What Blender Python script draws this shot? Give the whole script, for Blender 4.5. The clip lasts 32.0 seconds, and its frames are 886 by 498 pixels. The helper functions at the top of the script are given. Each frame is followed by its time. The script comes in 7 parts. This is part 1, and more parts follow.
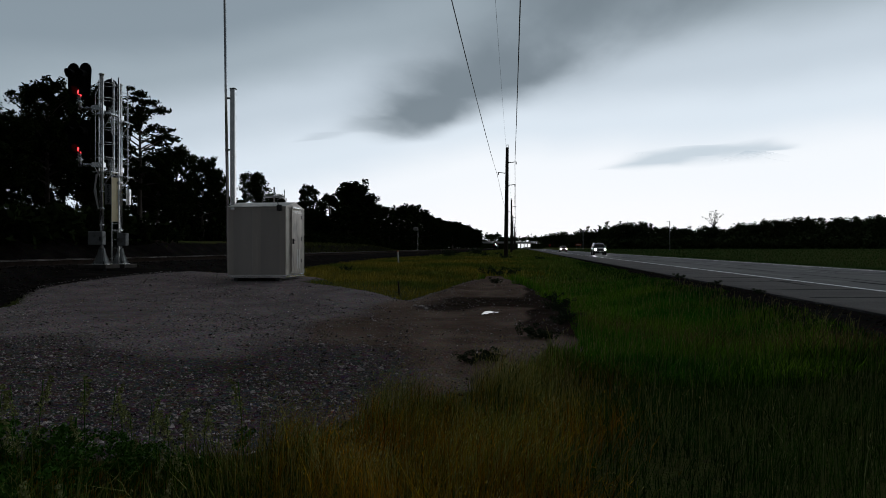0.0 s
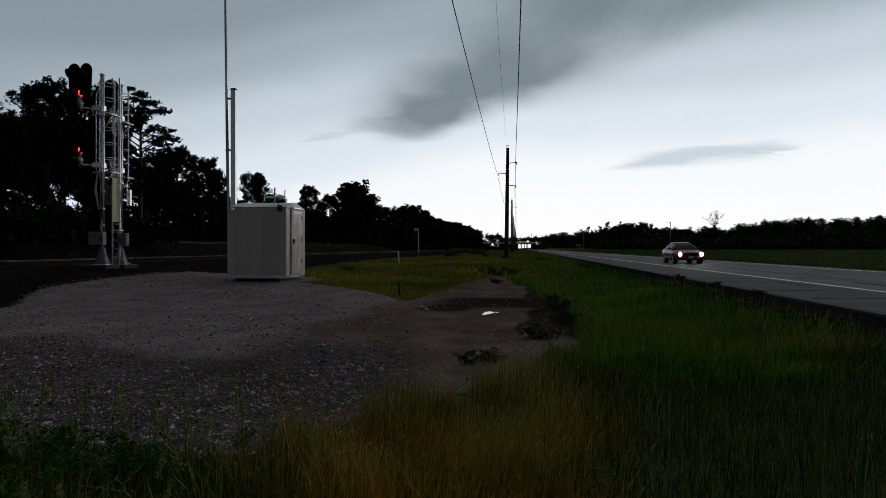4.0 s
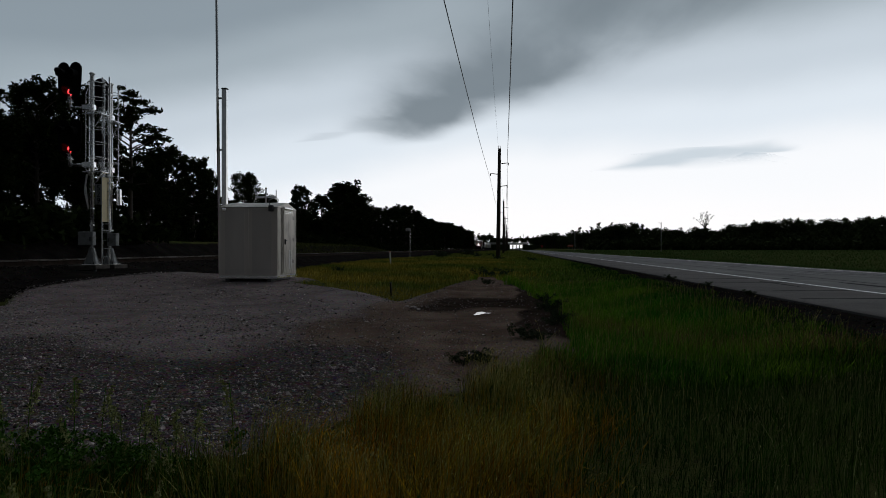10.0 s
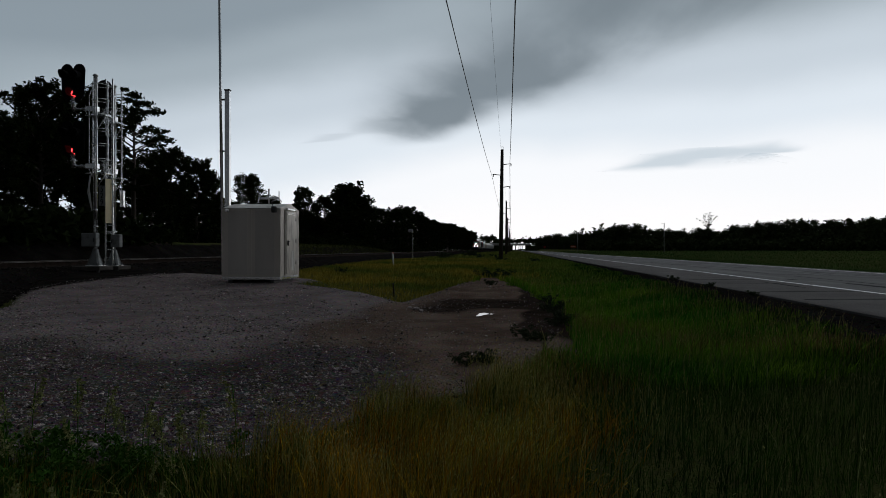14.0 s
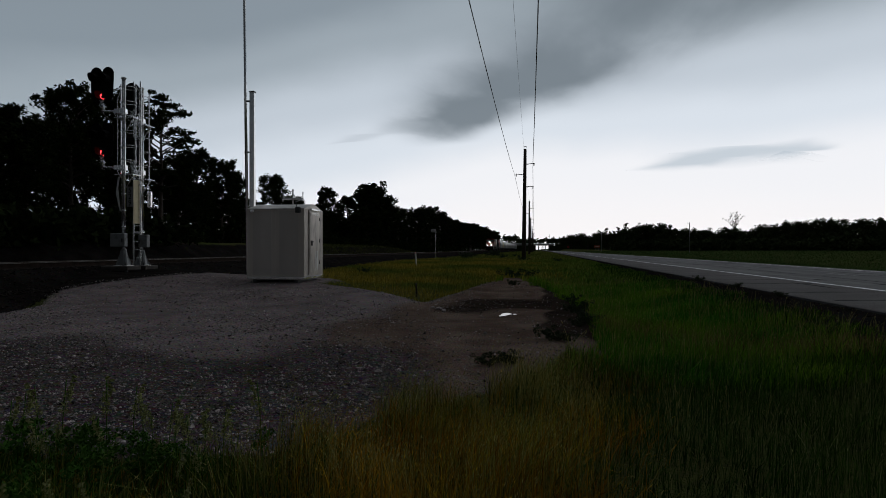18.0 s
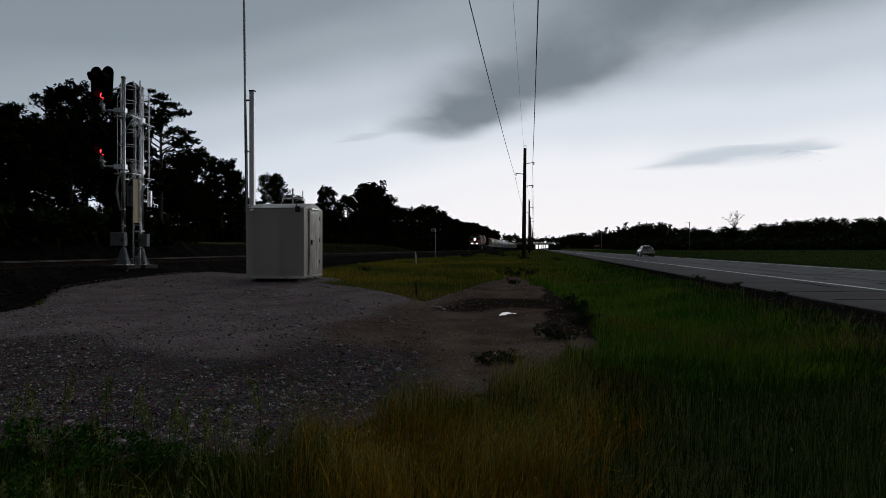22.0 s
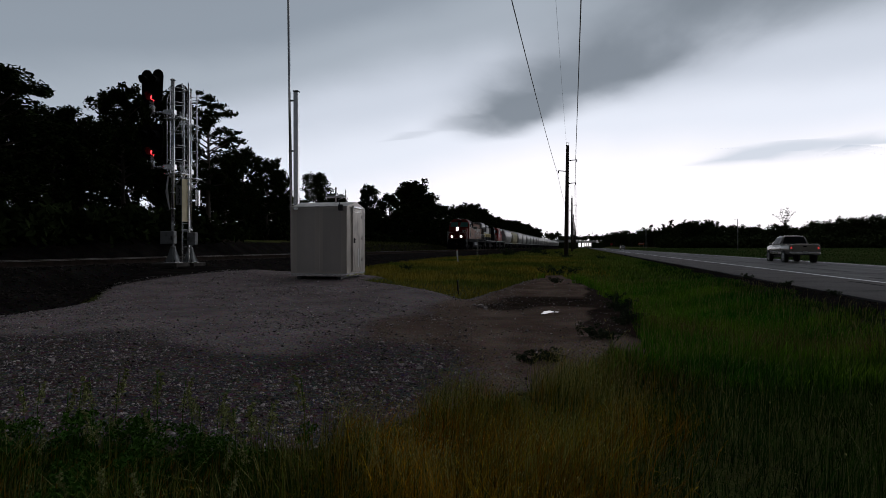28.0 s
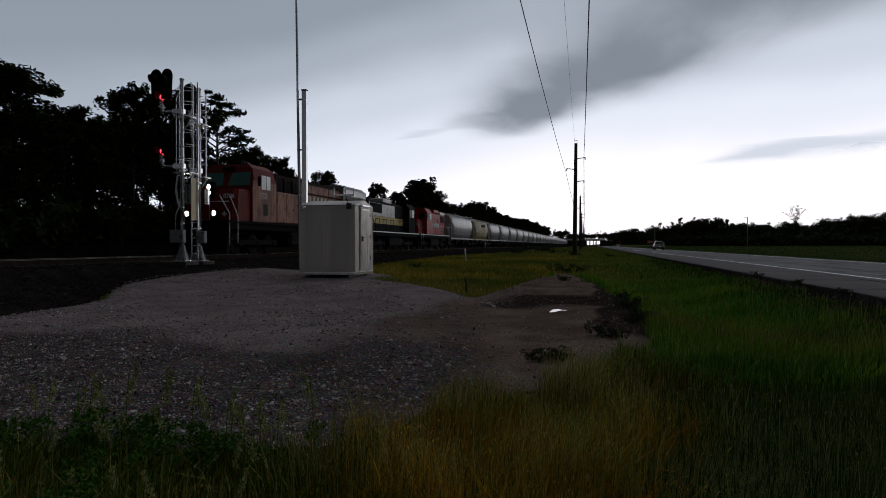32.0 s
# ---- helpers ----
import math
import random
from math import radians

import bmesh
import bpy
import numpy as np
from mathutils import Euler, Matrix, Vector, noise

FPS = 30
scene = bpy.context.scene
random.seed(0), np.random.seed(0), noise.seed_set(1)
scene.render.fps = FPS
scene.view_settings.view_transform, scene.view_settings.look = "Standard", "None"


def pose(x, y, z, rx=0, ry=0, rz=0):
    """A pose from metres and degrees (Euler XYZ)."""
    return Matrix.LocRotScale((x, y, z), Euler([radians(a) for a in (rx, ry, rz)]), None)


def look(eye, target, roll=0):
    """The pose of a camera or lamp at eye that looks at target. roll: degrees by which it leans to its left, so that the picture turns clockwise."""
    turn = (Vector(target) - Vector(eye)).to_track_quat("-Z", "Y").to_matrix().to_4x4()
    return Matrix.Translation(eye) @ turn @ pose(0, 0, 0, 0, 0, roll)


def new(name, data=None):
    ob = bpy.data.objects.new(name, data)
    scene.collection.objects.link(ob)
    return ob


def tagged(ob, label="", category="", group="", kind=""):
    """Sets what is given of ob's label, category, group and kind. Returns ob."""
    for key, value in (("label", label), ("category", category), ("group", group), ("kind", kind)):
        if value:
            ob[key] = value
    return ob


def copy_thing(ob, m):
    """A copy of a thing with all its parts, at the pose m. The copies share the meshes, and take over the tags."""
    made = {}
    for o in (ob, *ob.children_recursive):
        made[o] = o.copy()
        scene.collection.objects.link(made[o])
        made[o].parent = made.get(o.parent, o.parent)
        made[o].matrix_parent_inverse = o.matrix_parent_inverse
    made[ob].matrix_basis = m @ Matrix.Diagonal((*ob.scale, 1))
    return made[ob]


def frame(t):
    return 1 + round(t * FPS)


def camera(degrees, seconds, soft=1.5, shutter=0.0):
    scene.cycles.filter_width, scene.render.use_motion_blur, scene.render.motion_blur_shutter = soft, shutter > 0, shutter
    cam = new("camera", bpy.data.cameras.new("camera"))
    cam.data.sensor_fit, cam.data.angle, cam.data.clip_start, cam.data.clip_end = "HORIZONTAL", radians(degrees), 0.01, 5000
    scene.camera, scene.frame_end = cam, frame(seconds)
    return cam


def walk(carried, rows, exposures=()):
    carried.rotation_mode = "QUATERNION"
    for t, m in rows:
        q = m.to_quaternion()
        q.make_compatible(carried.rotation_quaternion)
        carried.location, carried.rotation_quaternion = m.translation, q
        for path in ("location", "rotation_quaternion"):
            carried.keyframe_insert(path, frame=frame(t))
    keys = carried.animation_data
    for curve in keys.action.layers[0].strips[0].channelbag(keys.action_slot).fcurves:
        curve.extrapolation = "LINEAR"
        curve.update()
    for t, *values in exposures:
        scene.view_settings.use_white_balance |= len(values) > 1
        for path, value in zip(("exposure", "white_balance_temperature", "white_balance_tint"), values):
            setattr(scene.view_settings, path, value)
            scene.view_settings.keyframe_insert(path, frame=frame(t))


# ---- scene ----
EYE = (0.0, 0.0, 1.6)
cam = camera(66.5, 32.0, soft=0.6)
# seconds, tilt, lean, turn of the hand-held camera, which stands in one spot
walk(cam, [
    (0.0, pose(*EYE, 89.886, 0.016, 6.48)), (0.5, pose(*EYE, 89.928, -0.017, 6.549)), (1.0, pose(*EYE, 89.929, -0.023, 6.542)),
    (1.5, pose(*EYE, 89.929, -0.022, 6.531)), (2.0, pose(*EYE, 89.929, -0.022, 6.531)), (2.5, pose(*EYE, 89.929, -0.022, 6.531)),
    (3.0, pose(*EYE, 89.929, -0.022, 6.531)), (3.5, pose(*EYE, 89.929, -0.022, 6.531)), (5.5, pose(*EYE, 89.932, 0.021, 6.451)),
    (6.0, pose(*EYE, 89.935, -0.006, 6.489)), (6.5, pose(*EYE, 89.902, -0.038, 6.402)), (7.0, pose(*EYE, 89.931, -0.027, 6.448)),
    (7.5, pose(*EYE, 89.977, -0.048, 6.386)), (8.0, pose(*EYE, 90.008, 0.037, 6.457)), (8.5, pose(*EYE, 89.999, -0.03, 6.295)),
    (9.0, pose(*EYE, 89.93, 0.0, 6.3)), (9.5, pose(*EYE, 89.954, -0.067, 6.077)), (10.0, pose(*EYE, 89.958, -0.07, 5.818)),
    (10.5, pose(*EYE, 89.996, -0.005, 5.905)), (11.0, pose(*EYE, 90.008, 0.037, 6.007)), (11.5, pose(*EYE, 90.052, 0.007, 6.097)),
    (12.0, pose(*EYE, 90.072, -0.016, 6.072)), (12.5, pose(*EYE, 90.073, -0.023, 6.066)), (13.0, pose(*EYE, 90.004, 0.015, 6.052)),
    (13.5, pose(*EYE, 90.011, 0.008, 6.057)), (14.0, pose(*EYE, 90.037, -0.017, 6.049)), (14.5, pose(*EYE, 90.076, 0.005, 6.097)),
    (16.5, pose(*EYE, 90.141, 0.087, 7.535)), (17.0, pose(*EYE, 90.154, 0.083, 8.097)), (17.5, pose(*EYE, 90.05, 0.026, 8.084)),
    (18.0, pose(*EYE, 90.037, -0.006, 7.977)), (18.5, pose(*EYE, 90.031, -0.002, 7.988)), (19.0, pose(*EYE, 89.997, 0.025, 8.0)),
    (19.5, pose(*EYE, 89.976, 0.054, 8.002)), (20.0, pose(*EYE, 89.976, 0.054, 8.002)), (20.5, pose(*EYE, 89.977, 0.049, 7.991)),
    (21.0, pose(*EYE, 89.977, 0.049, 7.991)), (21.5, pose(*EYE, 89.977, 0.049, 7.991)), (22.0, pose(*EYE, 89.97, -0.007, 7.966)),
    (22.5, pose(*EYE, 89.969, 0.001, 7.972)), (23.0, pose(*EYE, 89.996, 0.03, 8.05)), (23.5, pose(*EYE, 89.98, 0.07, 8.075)),
    (24.0, pose(*EYE, 89.954, -0.005, 8.275)), (24.5, pose(*EYE, 89.905, 0.023, 8.154)), (25.0, pose(*EYE, 89.955, -0.002, 8.181)),
    (25.5, pose(*EYE, 89.933, 0.047, 8.267)), (27.5, pose(*EYE, 89.786, 0.021, 11.451)), (28.0, pose(*EYE, 89.806, 0.003, 11.492)),
    (28.5, pose(*EYE, 89.806, 0.005, 11.456)), (29.0, pose(*EYE, 89.833, -0.017, 11.496)), (29.5, pose(*EYE, 89.805, 0.017, 11.486)),
    (30.0, pose(*EYE, 89.806, 0.014, 11.469)), (30.5, pose(*EYE, 89.741, 0.047, 11.407)), (31.0, pose(*EYE, 89.659, 0.007, 11.801)),
    (31.5, pose(*EYE, 89.622, 0.058, 11.831)), (32.0, pose(*EYE, 89.663, 0.074, 12.18)),
], exposures=[(0, 0.0, 6350, 10), (2.5, 0.0, 6450, 10), (9, 0.02, 6500, 11), (14, 0.02, 6500, 11), (17, -0.08, 6500, 12), (25, -0.10, 6500, 15), (28, 0.10, 6500, 17), (32, 0.10, 6500, 17)])

# ---------------------------------------------------------------- sky and light
world = bpy.data.worlds.new("storm_sky")
scene.world = world
world.use_nodes = True


def build_sky():
    nt = world.node_tree
    nt.nodes.clear()
    n, l = nt.nodes.new, nt.links.new
    out = n("ShaderNodeOutputWorld")
    co = n("ShaderNodeTexCoord")
    sep = n("ShaderNodeSeparateXYZ")
    l(co.outputs["Generated"], sep.inputs[0])
    # brightness falls with height under the storm deck
    ramp = n("ShaderNodeValToRGB")
    ramp.color_ramp.interpolation = "EASE"
    e = ramp.color_ramp.elements
    e[0].position, e[0].color = 0.0, (1.00, 0.995, 1.00, 1)
    e[1].position, e[1].color = 1.0, (0.26, 0.29, 0.30, 1)
    for p, c in ((0.085, (0.94, 0.965, 0.99)), (0.15, (0.74, 0.815, 0.88)), (0.22, (0.57, 0.645, 0.71)),
                 (0.30, (0.355, 0.42, 0.465)), (0.36, (0.26, 0.316, 0.358)), (0.6, (0.20, 0.235, 0.26))):
        k = e.new(p)
        k.color = (*c, 1)
    # soft streaks in the deck
    mp = n("ShaderNodeMapping")
    mp.inputs["Scale"].default_value = (2.0, 1.6, 4.5)
    l(co.outputs["Generated"], mp.inputs[0])
    nz = n("ShaderNodeTexNoise")
    nz.inputs["Scale"].default_value = 1.6
    nz.inputs["Detail"].default_value = 5
    l(mp.outputs[0], nz.inputs["Vector"])
    off = n("ShaderNodeMath")
    off.operation = "MULTIPLY_ADD"
    l(nz.outputs[0], off.inputs[0])
    off.inputs[1].default_value = 0.07
    l(sep.outputs[2], off.inputs[2])
    # the gap in the clouds lies ahead and to the right
    west = n("ShaderNodeMapRange")
    west.interpolation_type = "SMOOTHSTEP"
    l(sep.outputs[0], west.inputs[0])
    west.inputs[1].default_value, west.inputs[2].default_value = -0.80, -0.02
    west.inputs[3].default_value, west.inputs[4].default_value = 0.158, 0.008
    add = n("ShaderNodeMath")
    l(off.outputs[0], add.inputs[0])
    l(west.outputs[0], add.inputs[1])
    sub = n("ShaderNodeMath")
    sub.operation = "SUBTRACT"
    l(add.outputs[0], sub.inputs[0])
    sub.inputs[1].default_value = 0.068
    l(sub.outputs[0], ramp.inputs[0])
    # behind, the storm is dark
    rear = n("ShaderNodeMapRange")
    rear.interpolation_type = "SMOOTHSTEP"
    l(sep.outputs[1], rear.inputs[0])
    rear.inputs[1].default_value, rear.inputs[2].default_value = -0.45, 0.6
    rear.inputs[3].default_value, rear.inputs[4].default_value = 0.088, 1.0
    mul = n("ShaderNodeVectorMath")
    mul.operation = "SCALE"
    l(ramp.outputs[0], mul.inputs[0])
    l(rear.outputs[0], mul.inputs["Scale"])
    sky = n("ShaderNodeTexSky")
    sky.sky_type, sky.sun_disc = "NISHITA", False
    sky.sun_elevation, sky.sun_rotation = radians(35), radians(15)
    b1, b2, mix = n("ShaderNodeBackground"), n("ShaderNodeBackground"), n("ShaderNodeMixShader")
    l(mul.outputs[0], b1.inputs[0])
    l(sky.outputs[0], b2.inputs[0])
    b1.inputs[1].default_value, b2.inputs[1].default_value = 1.0, 0.05
    mix.inputs[0].default_value = 0.03
    l(b1.outputs[0], mix.inputs[1])
    l(b2.outputs[0], mix.inputs[2])
    l(mix.outputs[0], out.inputs[0])


build_sky()
sun = new("sun", bpy.data.lights.new("sun", "SUN"))
sun.data.energy, sun.data.angle, sun.data.color = 0.12, radians(40), (1.0, 0.97, 0.92)
sun.matrix_world = look((0, 0, 50), (-10, -38, 0))


# ---------------------------------------------------------------- materials
def mat(name, a, b=None, scale=3.0, rough=0.8, metal=0.0, bump=0.0, fine=None, c=None, island=0.0, obj=0.0,
        spec=0.5, lo=0.35, hi=0.65, stretch=(1, 1, 1), emit=None, power=0.0):
    """A node material: base a mottled with b at a coarse scale and with c at a fine one."""
    m = bpy.data.materials.new(name)
    m.use_nodes = True
    nt = m.node_tree
    n, l = nt.nodes.new, nt.links.new
    bs = nt.nodes["Principled BSDF"]
    bs.inputs["Roughness"].default_value = rough
    bs.inputs["Metallic"].default_value = metal
    bs.inputs["Specular IOR Level"].default_value = spec
    co = n("ShaderNodeTexCoord")
    mp = n("ShaderNodeMapping")
    mp.inputs["Scale"].default_value = stretch
    l(co.outputs["Object"], mp.inputs[0])
    col = None
    b = b or tuple(v * 0.8 for v in a)
    nz = n("ShaderNodeTexNoise")
    nz.inputs["Scale"].default_value, nz.inputs["Detail"].default_value = scale, 6
    l(mp.outputs[0], nz.inputs["Vector"])
    r = n("ShaderNodeValToRGB")
    r.color_ramp.elements[0].position, r.color_ramp.elements[1].position = lo, hi
    r.color_ramp.elements[0].color, r.color_ramp.elements[1].color = (*a, 1), (*b, 1)
    l(nz.outputs[0], r.inputs[0])
    col = r.outputs[0]
    fn = n("ShaderNodeTexNoise")
    fn.inputs["Scale"].default_value, fn.inputs["Detail"].default_value = fine or scale * 9, 4
    l(mp.outputs[0], fn.inputs["Vector"])
    if c:
        r2 = n("ShaderNodeValToRGB")
        r2.color_ramp.elements[0].position, r2.color_ramp.elements[1].position = 0.5, 0.7
        l(fn.outputs[0], r2.inputs[0])
        mx = n("ShaderNodeMixRGB")
        l(r2.outputs[0], mx.inputs[0])
        l(col, mx.inputs[1])
        mx.inputs[2].default_value = (*c, 1)
        col = mx.outputs[0]
    for amount, kind in ((island, "geo"), (obj, "obj")):
        if amount:
            g = n("ShaderNodeNewGeometry") if kind == "geo" else n("ShaderNodeObjectInfo")
            hsv = n("ShaderNodeHueSaturation")
            mr = n("ShaderNodeMapRange")
            l(g.outputs["Random Per Island" if kind == "geo" else "Random"], mr.inputs[0])
            mr.inputs[3].default_value, mr.inputs[4].default_value = 1 - amount, 1 + amount
            l(mr.outputs[0], hsv.inputs["Value"])
            l(col, hsv.inputs["Color"])
            col = hsv.outputs[0]
    l(col, bs.inputs["Base Color"])
    if bump:
        bp = n("ShaderNodeBump")
        bp.inputs["Strength"].default_value, bp.inputs["Distance"].default_value = min(bump, 1.0), 0.02
        l(fn.outputs[0], bp.inputs["Height"])
        l(bp.outputs[0], bs.inputs["Normal"])
    if emit:
        bs.inputs["Emission Color"].default_value = (*emit, 1)
        bs.inputs["Emission Strength"].default_value = power
    return m


M = dict(
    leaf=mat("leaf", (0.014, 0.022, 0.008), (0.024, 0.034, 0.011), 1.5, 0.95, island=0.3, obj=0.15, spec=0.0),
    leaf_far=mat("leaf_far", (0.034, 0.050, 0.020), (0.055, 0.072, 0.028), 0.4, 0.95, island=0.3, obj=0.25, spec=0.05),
    bark=mat("bark", (0.075, 0.06, 0.045), (0.04, 0.032, 0.025), 4, 0.9, bump=0.8, stretch=(1, 1, 0.2)),
    grass=mat("grass", (0.060, 0.225, 0.010), (0.215, 0.370, 0.022), 0.42, 0.95, island=0.45, spec=0.05, lo=0.40, hi=0.62),
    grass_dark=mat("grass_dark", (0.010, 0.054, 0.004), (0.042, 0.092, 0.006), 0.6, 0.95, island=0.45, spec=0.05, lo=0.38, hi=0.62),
    grass_gold=mat("grass_gold", (0.60, 0.33, 0.012), (0.27, 0.30, 0.018), 1.1, 0.95, island=0.7, spec=0.08),
    grass_olive=mat("grass_olive", (0.48, 0.36, 0.055), (0.16, 0.215, 0.031), 0.16, 0.95, island=0.35, spec=0.06, lo=0.42, hi=0.58),
    grass_bank=mat("bank_grass", (0.060, 0.074, 0.018), (0.100, 0.106, 0.028), 0.15, 0.95, island=0.3, spec=0.03),
    grass_pale=mat("pale_grass", (0.30, 0.30, 0.065), (0.13, 0.20, 0.030), 0.22, 0.95, island=0.35, spec=0.05, lo=0.40, hi=0.60),
    grass_rust=mat("rust_grass", (0.27, 0.165, 0.070), (0.15, 0.125, 0.04), 0.9, 0.95, island=0.4, spec=0.05),
    grass_mid=mat("verge_grass", (0.115, 0.235, 0.022), (0.25, 0.315, 0.055), 0.3, 0.95, island=0.4, spec=0.05, lo=0.40, hi=0.62),
    tip=mat("grass_tip", (0.48, 0.46, 0.15), (0.27, 0.30, 0.07), 1.2, 0.9, island=0.5, spec=0.08),
    thatch=mat("dry_thatch", (0.54, 0.215, 0.010), (0.20, 0.140, 0.012), 0.9, 0.95, island=0.6, spec=0.05),
    straw=mat("straw", (0.52, 0.44, 0.15), (0.30, 0.28, 0.08), 2, 0.9, island=0.3, spec=0.1),
    weed_dark=mat("weed_dark", (0.030, 0.048, 0.022), (0.050, 0.070, 0.034), 3, 0.9, island=0.35, spec=0.1),
    weed=mat("weed", (0.040, 0.135, 0.014), (0.075, 0.15, 0.02), 2, 0.9, island=0.35, spec=0.1),
    asphalt=mat("asphalt", (0.042, 0.040, 0.040), (0.078, 0.075, 0.075), 0.9, 0.68, bump=0.3, fine=14, c=(0.050, 0.046, 0.045), spec=0.13, stretch=(1, 0.10, 1)),
    shoulder=mat("shoulder_asphalt", (0.100, 0.087, 0.083), (0.068, 0.059, 0.056), 0.8, 0.75, bump=0.4, fine=30, c=(0.050, 0.044, 0.042), spec=0.08),
    asphalt_worn=mat("worn_asphalt", (0.105, 0.101, 0.100), (0.070, 0.067, 0.067), 1.2, 0.68, bump=0.2, fine=20, c=(0.060, 0.056, 0.055), spec=0.13, stretch=(1, 0.12, 1)),
    tar=mat("tar", (0.012, 0.012, 0.012), (0.02, 0.02, 0.02), 5, 0.9, spec=0.05),
    paint_white=mat("road_paint", (0.86, 0.86, 0.84), (0.74, 0.74, 0.72), 2.5, 0.30, c=(0.50, 0.50, 0.49), fine=30, spec=0.9),
    aluminium=mat("aluminium", (0.82, 0.755, 0.69), (0.70, 0.64, 0.58), 1.2, 0.42, 0.3, bump=0.05, fine=30, stretch=(1, 1, 0.25)),
    aluminium_dull=mat("dull_aluminium", (0.78, 0.725, 0.67), (0.62, 0.575, 0.53), 0.9, 0.45, 0.3, bump=0.05, fine=30, stretch=(1, 1, 0.2)),
    paint_worn=mat("worn_road_paint", (0.20, 0.195, 0.19), (0.11, 0.105, 0.10), 2.5, 0.7, c=(0.08, 0.08, 0.08), fine=20),
    galv=mat("galvanised_steel", (0.95, 0.955, 0.96), (0.82, 0.83, 0.84), 6, 0.24, 0.9),
    steel_dark=mat("dark_steel", (0.10, 0.10, 0.10), (0.06, 0.06, 0.06), 4, 0.55, 0.4),
    black=mat("black_paint", (0.007, 0.007, 0.008), (0.012, 0.012, 0.012), 4, 0.8, spec=0.06),
    concrete=mat("concrete", (0.30, 0.29, 0.27), (0.20, 0.195, 0.18), 2, 0.85, bump=0.3),
    pole=mat("pole_wood", (0.070, 0.050, 0.036), (0.040, 0.030, 0.024), 5, 0.9, bump=0.6, stretch=(1, 1, 0.1)),
    wire=mat("wire", (0.03, 0.03, 0.03), None, 3, 0.5, 0.3),
    red_paint=mat("red_paint", (0.46, 0.018, 0.015), (0.32, 0.016, 0.013), 0.6, 0.42, c=(0.12, 0.02, 0.016), fine=6, spec=0.14),
    red_dark=mat("dark_red_loco_paint", (0.20, 0.016, 0.012), (0.14, 0.013, 0.010), 0.6, 0.55, c=(0.05, 0.016, 0.012), fine=6, spec=0.10),
    faded=mat("faded_red_paint", (0.37, 0.150, 0.075), (0.18, 0.064, 0.036), 0.9, 0.48, c=(0.065, 0.034, 0.022), fine=4, stretch=(1, 1, 0.4), spec=0.16),
    yellow=mat("yellow_paint", (0.52, 0.37, 0.06), (0.40, 0.29, 0.06), 0.8, 0.55, c=(0.25, 0.18, 0.06), fine=6),
    grey_paint=mat("grey_paint", (0.30, 0.31, 0.31), (0.22, 0.22, 0.22), 0.7, 0.6, c=(0.15, 0.14, 0.13), fine=5),
    pale_grey=mat("pale_loco_grey", (0.56, 0.56, 0.54), (0.40, 0.40, 0.385), 0.7, 0.36, c=(0.24, 0.23, 0.215), fine=5, stretch=(1, 1, 0.4)),
    hopper_grey=mat("hopper_grey", (0.44, 0.44, 0.43), (0.31, 0.31, 0.305), 0.4, 0.34, c=(0.24, 0.22, 0.205), fine=3, stretch=(1, 1, 0.35), obj=0.35),
    hopper_tan=mat("hopper_tan", (0.46, 0.40, 0.20), (0.36, 0.31, 0.16), 0.4, 0.6, c=(0.22, 0.18, 0.12), fine=3, stretch=(1, 1, 0.35)),
    silver=mat("silver_trim", (0.55, 0.55, 0.54), (0.42, 0.42, 0.41), 1, 0.4, 0.4),
    water=mat("water", (0.02, 0.018, 0.015), None, 3, 0.03, spec=0.9),
    glass=mat("dark_glass", (0.016, 0.019, 0.022), (0.022, 0.026, 0.029), 2, 0.15, spec=0.02),
    # green glass with a lifted base: the reflected sky is put into its colour
    glass_green=mat("green_glass", (0.05, 0.15, 0.13), (0.06, 0.17, 0.15), 2, 0.08),
    rubber=mat("rubber", (0.02, 0.02, 0.02), (0.035, 0.034, 0.032), 8, 0.85),
    chrome=mat("alloy", (0.55, 0.55, 0.56), (0.42, 0.42, 0.42), 4, 0.25, 0.9),
    car_silver=mat("silver_blue_paint", (0.17, 0.18, 0.19), (0.15, 0.16, 0.17), 1, 0.2, 0.85),
    car_red=mat("dark_red_paint", (0.16, 0.012, 0.012), (0.13, 0.010, 0.010), 1, 0.3, 0.0, spec=0.25),
    car_tan=mat("pewter_paint", (0.34, 0.32, 0.295), (0.30, 0.28, 0.26), 1, 0.25, 0.6),
    plastic=mat("black_plastic", (0.022, 0.022, 0.023), (0.032, 0.031, 0.03), 6, 0.75, spec=0.15),
    white=mat("white_paint", (0.78, 0.78, 0.76), (0.66, 0.66, 0.64), 3, 0.6),
    orange=mat("orange_sign", (0.90, 0.16, 0.07), (0.80, 0.14, 0.06), 3, 0.5),
    red_sign=mat("red_sign", (0.55, 0.03, 0.03), None, 3, 0.5),
    stone=mat("gravel_stone", (0.46, 0.400, 0.390), (0.100, 0.087, 0.084), 6, 0.9, island=0.85, spec=0.1),
    ballast=mat("ballast_stone", (0.044, 0.036, 0.033), (0.022, 0.019, 0.017), 6, 0.95, island=0.5, spec=0.0),
    rail=mat("rail_steel", (0.045, 0.032, 0.027), (0.028, 0.022, 0.018), 3, 0.9, 0.0, spec=0.0),
    rail_top=mat("polished_rail", (0.30, 0.285, 0.27), None, 3, 0.5, 0.8),
    tie=mat("tie_wood", (0.055, 0.045, 0.038), (0.035, 0.03, 0.026), 4, 0.95, bump=0.5, spec=0.05),
    cream=mat("cream_paint", (0.86, 0.76, 0.52), (0.78, 0.68, 0.46), 3, 0.32, 0.55),
